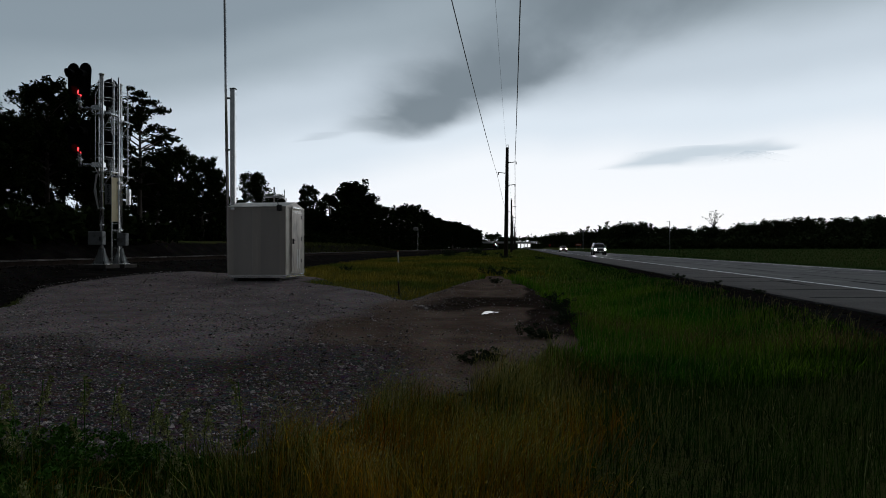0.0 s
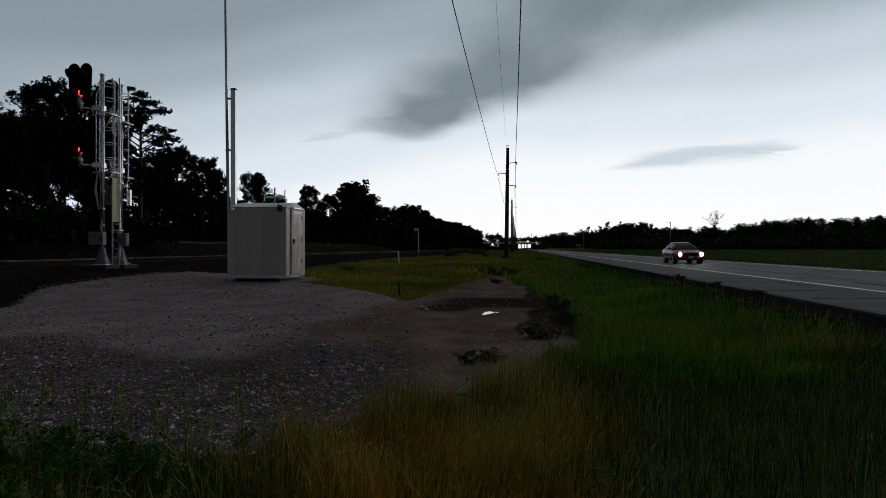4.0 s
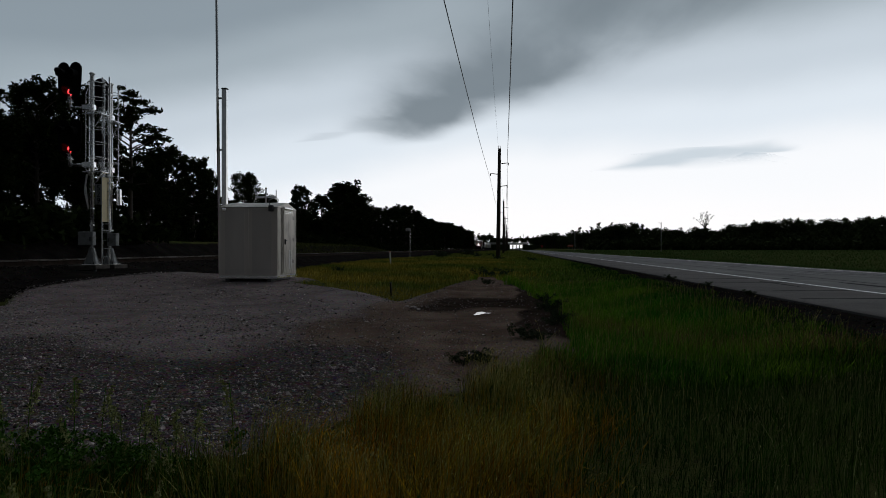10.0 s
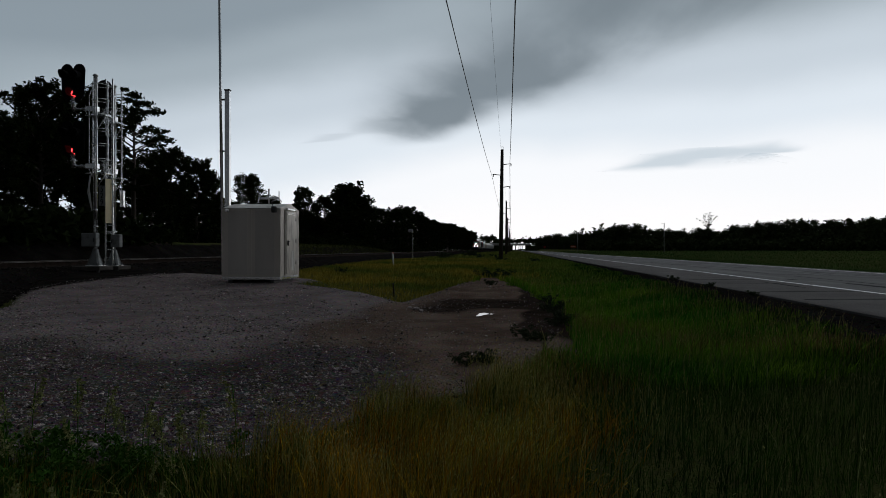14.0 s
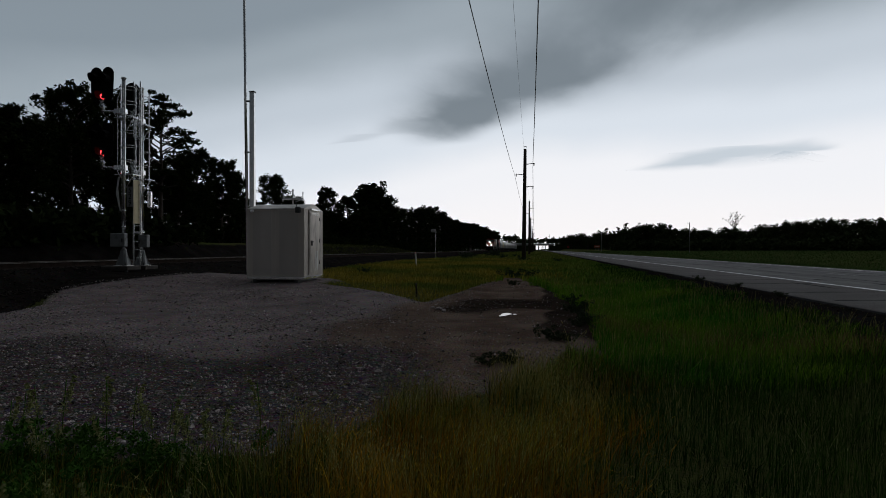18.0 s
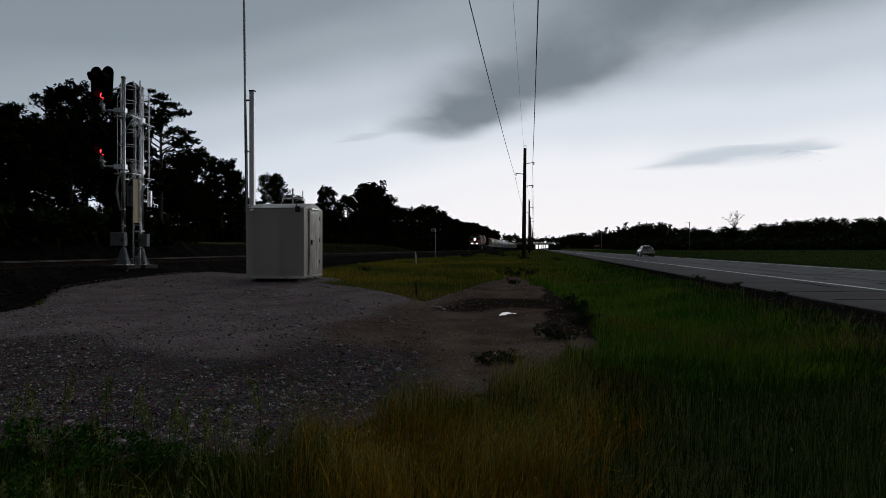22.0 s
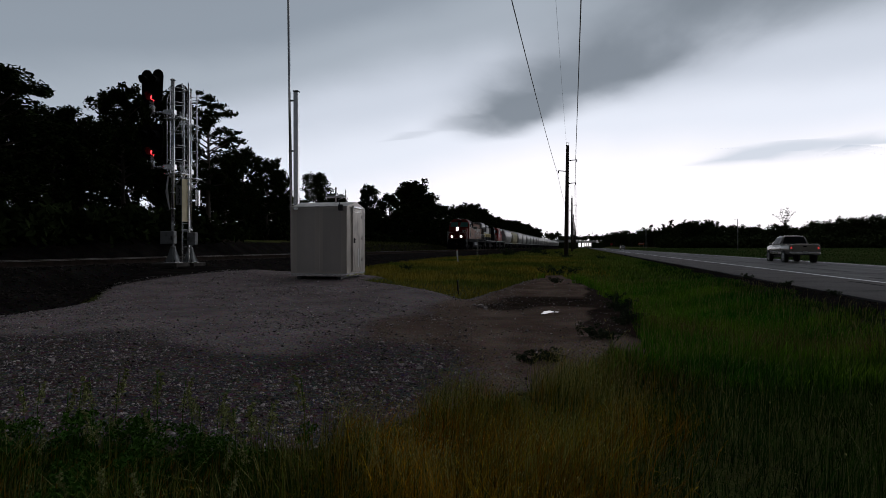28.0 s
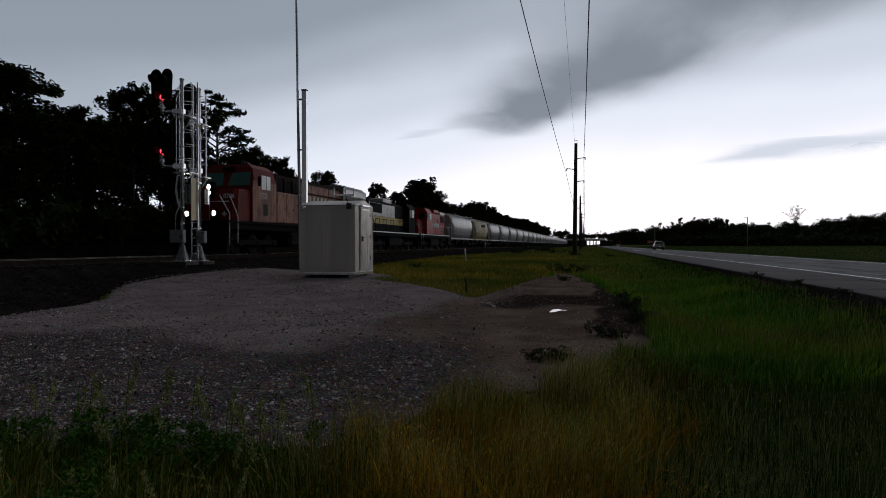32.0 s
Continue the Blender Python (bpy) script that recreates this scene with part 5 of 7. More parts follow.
# ---------------------------------------------------------------- posts, signs, litter
def build_small():
    g = float(land(-11.63, 76.5))
    p = thing("sign_post", "thin grey post with a small white track sign", "sign", pose(-11.63, 76.5, g))
    part("post", Shape().box((0.05, 0, 1.63), (0.06, 0.05, 3.5), 0.008), M["galv"], p)
    b = part("sign_board", Shape().box((-0.18, -0.03, 3.30), (0.52, 0.02, 0.32), 0.006), M["white"], p)
    for k in range(2):
        part("lettering", Shape().box((-0.18, -0.045, 3.36 - 0.13 * k), (0.34, 0.006, 0.05)), M["black"], b)
    g = float(land(-8.16, 45.2))
    p = thing("marker_post", "short white plastic marker post in the grass", "marker post", pose(-8.16, 45.2, g, 0, -4, 0))
    part("post", Shape().tube((0, 0, -0.2), (0, 0, 0.86), 0.045, 0.045, 10), M["white"], p)
    part("cap", Shape().tube((0, 0, 0.86), (0, 0, 0.92), 0.055, 0.03, 10), M["orange"], p)
    # a puddle that mirrors the bright sky
    rn = random.Random(9)
    px, py = -0.66, 13.9
    z = max(float(land(px + a, py + b)) for a in (-0.12, 0, 0.12) for b in (-0.5, -0.2, 0.2, 0.5)) + 0.006
    ring = []
    for i in range(28):
        a = 2 * math.pi * i / 28
        k = 1 + 0.16 * math.sin(3 * a + 1) + 0.1 * math.sin(5 * a) + rn.uniform(-0.05, 0.05)
        ring.append((px + 0.095 * k * math.cos(a) + 0.05 * math.sin(a), py + 0.36 * k * math.sin(a)))
    s = Shape().loft([[(a, b, z - 0.05) for a, b in ring], [(a, b, z) for a, b in ring]], False)
    tail = [(px + 0.10, py + 0.05), (px + 0.22, py + 0.02), (px + 0.23, py + 0.14), (px + 0.10, py + 0.2)]
    s.loft([[(a, b, z - 0.05) for a, b in tail], [(a, b, z - 0.001) for a, b in tail]], False)
    tagged(new("puddle", s.mesh("puddle", M["water"])), "small puddle mirroring the sky on brown dirt", "puddle")
    # broken stones at the rim of the pad, and a short stake in the grass
    rk = random.Random(12)
    for x, y, r in ((-2.12, 14.5, 0.08), (-1.98, 14.25, 0.06), (-2.3, 14.75, 0.045), (-2.75, 9.2, 0.045), (-4.1, 12.1, 0.045)):
        rings = []
        for z, k in ((-0.4, 0.7), (0.05, 1.0), (0.45, 0.8), (0.62, 0.35)):
            rings.append([(math.cos(i * 0.785) * r * k * rk.uniform(0.75, 1.25) * 1.3, math.sin(i * 0.785) * r * k * rk.uniform(0.75, 1.25), z * r) for i in range(8)])
        ob = tagged(new("rock", Shape().loft(rings, False).mesh("rock", M["stone"])), "pale angular broken rock lying in the dirt", "rock", "loose rocks")
        ob.matrix_basis = pose(x, y, float(land(x, y)) + 0.2 * r, 0, 0, rk.uniform(0, 360))
    p = thing("stake", "short dark wooden survey stake in the grass", "stake", pose(-3.6, 20.0, float(land(-3.6, 20.0)), 3, -2, 0))
    part("post", Shape().box((0, 0, 0.16), (0.05, 0.04, 0.46), 0.008), M["pole"], p)
    part("tip", Shape().box((0, 0, 0.40), (0.055, 0.045, 0.04), 0.01), M["steel_dark"], p)
    # far road sign
    p = thing("road_sign", "small orange road sign on two posts beside the road", "sign", pose(20.4, 240, float(land(20.4, 240)) - 0.55))
    for a in (-0.65, 0.65):
        part("post", Shape().box((a, 0, 0.9), (0.09, 0.09, 2.4), 0.01), M["galv"], p)
    b = part("sign_board", Shape().box((0, -0.06, 2.35), (1.9, 0.03, 0.62), 0.01), M["orange"], p)
    part("lettering", Shape().box((0, -0.08, 2.35), (1.3, 0.006, 0.16)), M["white"], b)
    p = thing("road_sign", "small red road sign on a post far along the road", "sign", pose(18.4, 420, float(land(18.4, 420))))
    part("post", Shape().box((0, 0, 0.9), (0.1, 0.1, 2.2), 0.01), M["galv"], p)
    part("sign_board", Shape().loft([[(0.75 * math.cos(math.pi * (k + 0.5) / 4), yy, 2.4 + 0.75 * math.sin(math.pi * (k + 0.5) / 4)) for k in range(8)] for yy in (-0.06, -0.10)], False), M["red_sign"], p)
    p = thing("radio_tower", "slim grey tower behind the far overpass", "tower", pose(11, 655, 0))
    part("mast", Shape().tube((0, 0, -0.3), (0, 0, 16), 0.35, 0.15, 8), M["grey_paint"], p)
    part("arm", Shape().box((0, 0, 14), (1.6, 0.2, 0.2), 0.03), M["grey_paint"], p)
    for x, y, h in ((44.7, 209, 8.8), (23.8, 260, 7.0)):
        p = thing("utility_pole", "slim weathered grey pole at the meadow's edge", "utility pole", pose(x, y, float(land(x, y))))
        part("shaft", Shape().tube((0, 0, -0.3), (0, 0, h), 0.15, 0.11, 10), M["grey_paint"], p)
        part("arm", Shape().tube((0, 0, h - 0.3), (-0.9, 0, h - 0.1), 0.04), M["grey_paint"], p)


build_small()


def build_bridge():
    y = 560
    b = thing("overpass", "low concrete road overpass far along the road", "bridge", pose(2, y, 0))
    part("deck", Shape().box((-12, 0, 5.3), (44, 10, 0.9), 0.05), M["concrete"], b)
    # white where the rest is concrete: the lit top edge put into the colour
    part("parapet", Shape().box((-12, -4.9, 6.1), (44, 0.3, 0.8), 0.03), M["white"], b, "concrete parapet painted pale for its lit edge")
    for x in (-1.0, 1.6, 4.2):
        part("pier", Shape().box((x, 0, 2.4), (0.55, 7, 5.0), 0.1), M["concrete"], b)
    part("embankment", Shape().prism([(6.8, -1), (6.8, 4.8), (16, 4.8), (42, -1)], -6, 6, 1), M["leaf_far"], b, "grassy embankment")
    part("embankment", Shape().prism([(-3.6, 4.8), (-3.6, -1), (-60, -1), (-32, 4.8)], -6, 6, 1), M["leaf_far"], b, "grassy embankment")


build_bridge()


def build_weeds():
    rn = np.random.default_rng(17)
    w = None
    spots = [(-0.62, 8.3, 0.30), (-0.48, 8.5, 0.38), (-0.30, 8.4, 0.30), (0.2, 10.3, 0.45), (0.45, 10.4, 0.35), (0.75, 12.3, 0.45), (1.0, 13.2, 0.55), (0.8, 14.6, 0.5), (0.95, 15.8, 0.5), (0.85, 17.4, 0.5), (-0.75, 22.0, 0.45),
             (-1.2, 31.0, 1.2), (-0.6, 32.5, 1.0), (-8.9, 34.3, 0.7), (5.85, 25.6, 0.4), (5.7, 20.7, 0.35), (5.8, 17.2, 0.3), (-1.3, 67.2, 1.2), (1.9, 62.0, 0.9), (-9.0, 84, 1.9), (-9.5, 96, 2.0), (-6.5, 110, 2.4), (-8.2, 118, 2.4), (-4.6, 90, 1.2), (-3.2, 104, 1.1)]
    for x, y, s in spots:
        m = pose(x, y, float(land(x, y)), 0, 0, rn.uniform(0, 360)) @ Matrix.Diagonal((s, s, s, 1))
        if w is None:
            w = thing("weed_clump", "low dark leafy weed clump in the dirt", "weed", m, "weeds")
            cs = [np.array([rn.normal(0, 0.2), rn.normal(0, 0.2), rn.uniform(0.03, 0.36)]) for _ in range(20)]
            c = new("foliage", leaves("foliage", cs, [rn.uniform(0.08, 0.17) for _ in cs], 110, 0.025, M["weed_dark"], rn))
            c.parent = w
            for k in range(5):
                part("stem", Shape().tube((0, 0, -0.03), (rn.normal(0, 0.15), rn.normal(0, 0.15), rn.uniform(0.15, 0.35)), 0.006, 0.003, 5), M["weed_dark"], w)
        else:
            copy_thing(w, m).scale = (s, s, s)
    # leafy green weeds in front of the gravel
    g = None
    for k in range(18):
        x, y = rn.uniform(-4.4, -2.4), rn.uniform(2.9, 4.4)
        s = rn.uniform(0.7, 1.1)
        m = pose(x, y, float(land(x, y)), 0, 0, rn.uniform(0, 360)) @ Matrix.Diagonal((s, s, s, 1))
        if g is None:
            g = thing("weed_clump", "bright green leafy weeds before the gravel", "weed", m, "leafy weeds")
            cs = [np.array([rn.normal(0, 0.09), rn.normal(0, 0.09), rn.uniform(0.05, 0.30)]) for _ in range(14)]
            c = new("foliage", leaves("foliage", cs, [rn.uniform(0.05, 0.09) for _ in cs], 46, 0.018, M["weed"], rn))
            c.parent = g
            for j in range(5):
                part("stem", Shape().tube((0, 0, -0.03), (rn.normal(0, 0.08), rn.normal(0, 0.08), rn.uniform(0.15, 0.32)), 0.004, 0.002, 5), M["weed"], g)
        else:
            copy_thing(g, m).scale = (s, s, s)
    # tall pale weeds at the near edge of the gravel
    t = None
    for k in range(46):
        x, y = rn.uniform(-4.9, -1.9), rn.uniform(3.2, 4.9)
        s = rn.uniform(0.35, 0.78)
        m = pose(x, y, float(land(x, y)), 0, 0, rn.uniform(0, 360)) @ Matrix.Diagonal((s, s, s, 1))
        if t is None:
            t = thing("weed_plant", "tall pale green weed with feathery plume", "weed", m, "tall weeds")
            part("stem", Shape().path([(0, 0, -0.03), (0.02, 0, 0.35), (0.05, 0.01, 0.72)], 0.005, 5), M["weed"], t)
            cs = [np.array([0.03 + 0.01 * j, rn.normal(0, 0.015), 0.42 + 0.035 * j]) for j in range(10)]
            c = new("plume", leaves("plume", cs, [0.055 - 0.004 * j for j in range(10)], 22, 0.018, M["weed_pale"], rn))
            c.parent = t
            cs = [np.array([rn.normal(0, 0.05), rn.normal(0, 0.05), rn.uniform(0.03, 0.24)]) for j in range(14)]
            c = new("foliage", leaves("foliage", cs, [0.045] * 14, 12, 0.022, M["weed"], rn))
            c.parent = t
        else:
            copy_thing(t, m).scale = (s, s, s)


build_weeds()


# ---------------------------------------------------------------- the dead tree
def build_dead_tree():
    rn = random.Random(16)
    x, y = 88.9, 324.0
    t = thing("dead_tree", "nearly bare tree with sparse leaves above the distant wood", "tree", pose(x, y, float(land(x, y))))
    s, tips = Shape(), []
    s.tube((0, 0, -0.3), (0, 0, 6.0), 0.42, 0.34, 7, False).tube((0, 0, 6.0), (0.2, 0, 10.6), 0.34, 0.24, 7, False)
    for k in range(8):
        a = -0.62 + 1.24 * k / 7 + rn.uniform(-0.06, 0.06)
        ln = rn.uniform(5.2, 7.4) * (1 - 0.2 * abs(a))
        p, d = Vector((0.2, 0, 9.4 + rn.uniform(0, 1.2))), Vector((math.sin(a), rn.uniform(-0.3, 0.3), math.cos(a)))
        r = 0.15
        for j in range(4):
            d = (d + Vector((rn.gauss(0, 0.12), rn.gauss(0, 0.1), 0.06))).normalized()
            q = p + d * ln / 4
            s.tube(p, q, r, r * 0.7, 5, False)
            for i in range(2):
                e = q + (d + Vector((rn.gauss(0, 0.6), rn.gauss(0, 0.5), rn.uniform(-0.1, 0.5)))).normalized() * rn.uniform(0.7, 1.7)
                s.tube(q, e, r * 0.4, 0.03, 4, False)
                if rn.random() < 0.75:
                    tips.append(np.array(e))
            p, r = q, r * 0.7
        tips.append(np.array(p))
    part("trunk", s, M["bark"], t, "bare grey forked limbs")
    c = new("foliage", leaves("foliage", tips, [0.42] * len(tips), 8, 0.24, M["leaf_far"], np.random.default_rng(3)))
    c.parent = t


build_dead_tree()


# ---------------------------------------------------------------- the train
def text_part(body, size, material, parent, m):
    cu = bpy.data.curves.new("digits", "FONT")
    cu.body, cu.size, cu.align_x, cu.extrude = body, size, "CENTER", 0.004
    t = new("digits", cu)
    me = bpy.data.meshes.new_from_object(t.evaluated_get(bpy.context.evaluated_depsgraph_get()))
    bpy.data.objects.remove(t)
    me.materials.clear()
    me.materials.append(material)
    o = new("digits", me)
    o.parent, o.matrix_basis = parent, m
    return o


def bogie(parent, y, axles, r, gap):
    b = part("truck", Shape().box((1.02, y, 0.62), (0.16, gap * (axles - 1) + 0.9, 0.28), 0.04).box((-1.02, y, 0.62), (0.16, gap * (axles - 1) + 0.9, 0.28), 0.04)
             .box((0, y, 0.66), (2.0, 0.5, 0.26), 0.03), M["black"], parent, "grimy black wheel truck")
    for k in range(axles):
        yy = y + (k - (axles - 1) / 2) * gap
        w = Shape().tube((-0.7, yy, r), (0.7, yy, r), 0.09, 0.09, 8)
        for s in (-1, 1):
            w.tube((s * 0.68, yy, r), (s * 0.80, yy, r), r, r, 20).tube((s * 0.66, yy, r), (s * 0.69, yy, r), r + 0.025, r + 0.025, 20)
        part("wheelset", w, M["black"], b)
        for s in (-1, 1):
            part("axle_box", Shape().box((s * 1.06, yy, r + 0.02), (0.2, 0.3, 0.3), 0.04), M["black"], b)


def handrail(parent, x, y0, y1, z, n, material):
    for k in range(n):
        y = y0 + (y1 - y0) * k / (n - 1)
        part("stanchion", Shape().tube((x, y, z), (x, y, z + 1.0), 0.018, None, 6), material, parent)
    part("handrail", Shape().path([(x, y0, z + 1.0), (x, y1, z + 1.0)], 0.02, 6), material, parent)


def ring_tube(p, q, r0, r1, n=16):
    """An open round shroud from p to q."""
    rings = []
    for i in range(n + 1):
        c, s = math.cos(2 * math.pi * i / n), math.sin(2 * math.pi * i / n)
        rings.append([(p[0] + c * r0, p[1], p[2] + s * r0), (q[0] + c * r0, q[1], q[2] + s * r0), (q[0] + c * r1, q[1], q[2] + s * r1), (p[0] + c * r1, p[1], p[2] + s * r1)])
    return Shape().loft(rings, False, False)


def disc_front(x, y, z, r, n=18):
    """A slightly domed lens that faces -y."""
    rim = [(x + r * math.cos(2 * math.pi * i / n), y, z + r * math.sin(2 * math.pi * i / n)) for i in range(n)]
    return Shape().add(rim + [(x, y - 0.02, z)], [(i, (i + 1) % n, n) for i in range(n)], True)


def end_steps(parent, y, s, white):
    for x in (-1.3, 1.3):
        for k in range(4):
            part("step", Shape().box((x, y + s * 0.12, 0.45 + k * 0.30), (0.42, 0.32, 0.03), 0.005), M["plastic"], parent)
        part("grab_rail", Shape().path([(x * 1.12, y, 0.5), (x * 1.12, y, 1.7), (x * 1.12, y + s * 0.02, 2.0), (x * 0.74, y - s * 0.05, 2.9)], 0.028, 6), white, parent)
        part("grab_rail", Shape().path([(x * 1.14, y + s * 0.75, 0.6), (x * 1.14, y + s * 0.75, 1.8), (x * 1.14, y + s * 0.62, 2.1), (x * 1.10, y + s * 0.1, 2.85)], 0.028, 6), white, parent)
    part("end_rail", Shape().path([(-1.4, y, 2.6), (-0.4, y, 2.6), (-0.4, y, 1.7), (0.4, y, 1.7), (0.4, y, 2.6), (1.4, y, 2.6)], 0.02, 6), white, parent)


def loco_front():
    """Leading unit: wide nose and full-width cab, faded red."""
    L = 22.0
    e = thing("locomotive", "weathered red diesel locomotive with wide nose, headlights lit", "locomotive", group="train")
    red, side = M["red_dark"], M["faded"]
    part("underframe", Shape().box((0, L / 2, 1.42), (2.7, L - 1.2, 0.34), 0.04), M["black"], e)
    for s in (-1, 1):
        part("sill", Shape().box((s * 1.5, L / 2, 1.60), (0.06, L - 1.0, 0.07), 0.01), M["black"], e, "grimy side sill")
    part("walkway", Shape().box((0, L / 2, 1.66), (3.0, L - 1.0, 0.06), 0.01), M["black"], e)
    part("fuel_tank", Shape().box((0, 10.6, 0.82), (2.8, 6.2, 0.95), 0.18), M["black"], e)
    part("tank_panel", Shape().box((1.43, 10.6, 0.95), (0.03, 3.2, 0.45), 0.01), M["grey_paint"], e)
    bogie(e, 4.1, 3, 0.53, 1.85)
    bogie(e, L - 4.1, 3, 0.53, 1.85)
    part("plow", Shape().prism([(0.25, 0.12), (0.62, 0.12), (0.62, 1.2), (0.5, 1.2)], -1.45, 1.45, 0), M["black"], e)
    part("coupler", Shape().box((0, 0.15, 0.86), (0.34, 0.6, 0.32), 0.06), M["rail"], e)
    end_steps(e, 0.55, 1, M["white"])
    end_steps(e, L - 0.55, -1, M["silver"])
    # nose: tapering, with chamfered corners
    def ring(z, y0, w, y1=2.4, c=0.35):
        return [(-w, y1, z), (-w, y0 + c, z), (-w + c, y0, z), (w - c, y0, z), (w, y0 + c, z), (w, y1, z)]
    nose = part("nose", Shape().loft([ring(1.69, 1.20, 1.42, 2.9, 0.2), ring(2.95, 1.26, 1.42, 2.9, 0.2), ring(3.30, 1.46, 1.36, 2.9, 0.2)], False), red, e, "red nose with rounded corners")
    part("nose_door", Shape().box((0.62, 1.21, 2.2), (0.55, 0.03, 1.0), 0.01), red, nose)
    text_part("8706", 0.32, M["white"], nose, pose(1.04, 1.235, 2.80, 90, 0, 0))
    part("emblem", Shape().box((0.80, 1.188, 2.02), (0.06, 0.012, 0.26), 0.004).box((0.80, 1.186, 2.02), (0.26, 0.012, 0.06), 0.004), M["white"], nose, "small pale emblem")
    for z in (3.36, 3.06):
        lamp = part("headlight", disc_front(0.02, 1.13, z, 0.13), M["headlamp"], e, "glowing headlight")
        part("shroud", ring_tube((0.02, 1.03, z), (0.02, 1.23, z), 0.16, 0.13), M["black"], lamp)
    part("headlight_plate", Shape().box((0.02, 1.32, 3.20), (0.44, 0.20, 0.86), 0.04), M["black"], e)
    for x in (-0.72, 0.72):
        lamp = part("ditch_light", disc_front(x, 0.42, 2.02, 0.13), M["headlamp"], e, "glowing ditch light")
        part("shroud", ring_tube((x, 0.32, 2.02), (x, 0.53, 2.02), 0.165, 0.13), M["black"], lamp)
        part("backing", Shape().tube((x, 0.45, 2.02), (x, 0.56, 2.02), 0.15, 0.15, 16), M["black"], lamp)
        part("bracket", Shape().box((x, 0.58, 1.9), (0.3, 0.10, 0.4), 0.03), M["black"], lamp)
    # cab
    def slice_at(y, k):
        """The cab's outline; its front leans back above the nose."""
        pts = [(-1.53, 1.69, 0), (-1.53, 3.45, 0), (-1.53, 3.85, 0.17), (-1.30, 4.50, 0.46), (-0.95, 4.74, 0.6), (0.95, 4.74, 0.6), (1.30, 4.50, 0.46), (1.53, 3.85, 0.17), (1.53, 3.45, 0), (1.53, 1.69, 0)]
        return [(x, y + back * k, z) for x, z, back in pts]
    cab = part("cab", Shape().loft([slice_at(2.68, 1), slice_at(5.4, 0)], False), red, e, "full-width red cab with chamfered roof")
    for s in (-1, 1):
        part("cab_side", Shape().box((s * 1.535, 4.05, 2.77), (0.02, 2.64, 2.12), 0.005), side, cab)
    for x in (-0.76, 0.76):
        part("windshield", Shape().add([(x - 0.62, 2.69, 3.56), (x + 0.62, 2.69, 3.56), (x + 0.52, 2.99, 4.26), (x - 0.52, 2.99, 4.26)], [(0, 1, 2, 3)]), M["glass_green"], cab, "green-tinted windshield")
    for s in (-1, 1):
        part("side_window", Shape().box((s * 1.545, 4.15, 3.78), (0.03, 1.0, 0.74), 0.02), M["silver"], cab, "pale sliding side window")
        part("window_frame", Shape().box((s * 1.55, 4.15, 3.78), (0.035, 0.05, 0.78), 0.01), M["plastic"], cab)
        part("mirror", Shape().box((s * 1.66, 3.2, 3.8), (0.16, 0.05, 0.5), 0.02), M["plastic"], cab)
        text_part("8706", 0.46, M["cream_dim"], cab, pose(s * 1.55, 3.85, 2.92, 90, 0, 90 * s))
    part("number_board", Shape().box((0, 3.06, 4.45), (0.7, 0.12, 0.2), 0.02), M["black"], cab)
    part("horn", Shape().tube((0.3, 4.4, 4.9), (0.3, 3.9, 4.92), 0.05, 0.10, 10).tube((0.42, 4.5, 4.88), (0.42, 4.05, 4.9), 0.04, 0.09, 10), M["steel_dark"], cab)
    # long hood
    hood = part("hood", Shape().prism([(-1.25, 1.69), (-1.25, 4.25), (-0.95, 4.5), (0.95, 4.5), (1.25, 4.25), (1.25, 1.69)], 5.42, L - 1.3, 1), M["rail"], e, "dark engine hood with faded red doors")
    part("blower_box", Shape().box((1.37, 7.2, 2.58), (0.26, 3.5, 1.75), 0.06), side, hood)
    for k in range(3):
        part("box_door", Shape().box((1.505, 6.1 + 1.12 * k, 2.6), (0.02, 0.98, 1.5), 0.006), side, hood)
        part("door_latch", Shape().box((1.52, 6.5 + 1.12 * k, 2.5), (0.02, 0.06, 0.16), 0.005), M["plastic"], hood)
    part("hood_stripe", Shape().box((1.268, 13.4, 4.26), (0.03, 9.6, 0.06), 0.01), M["plastic"], hood)
    for k in range(4):
        part("lifting_lug", Shape().box((1.0, 10.0 + 2.6 * k, 4.47), (0.12, 0.3, 0.14), 0.02), M["plastic"], hood)
    for k in range(3):
        part("grille", Shape().box((1.262, 6.1 + 1.05 * k, 3.85), (0.03, 0.72, 0.62), 0.01), M["black"], hood)
        part("duct", Shape().tube((1.32, 5.75 + 1.1 * k, 3.3), (1.32, 5.75 + 1.1 * k, 4.3), 0.06, None, 8), M["plastic"], hood)
    for k in range(9):
        part("hood_door", Shape().box((1.262, 9.3 + k * 0.98, 2.70), (0.03, 0.86, 1.85), 0.008), side, hood)
        part("hood_panel", Shape().box((1.262, 9.3 + k * 0.98, 3.97), (0.03, 0.93, 0.50), 0.008), side, hood)
    for k in range(11):
        part("lettering_bar", Shape().box((1.28, 9.4 + 0.62 * k, 3.3), (0.012, 0.30, 0.46), 0.002), M["cream_dim"], hood)
    rad = part("radiator", Shape().prism([(-1.5, 3.75), (-1.58, 3.95), (-1.58, 4.45), (-1.2, 4.72), (1.2, 4.72), (1.58, 4.45), (1.58, 3.95), (1.5, 3.75)], L - 6.0, L - 1.4, 1), M["grey_paint"], hood, "overhanging radiator housing")
    part("radiator_grille", Shape().box((1.59, L - 3.7, 4.2), (0.02, 4.2, 0.44), 0.006), M["silver"], rad)
    part("exhaust", Shape().box((0, 11.6, 4.6), (0.9, 1.6, 0.3), 0.05), M["plastic"], hood)
    part("access_hatch", Shape().box((1.54, 4.1, 2.35), (0.02, 0.5, 0.6), 0.005), M["plastic"], cab)
    handrail(e, 1.46, 5.8, L - 1.0, 1.66, 12, M["silver"])
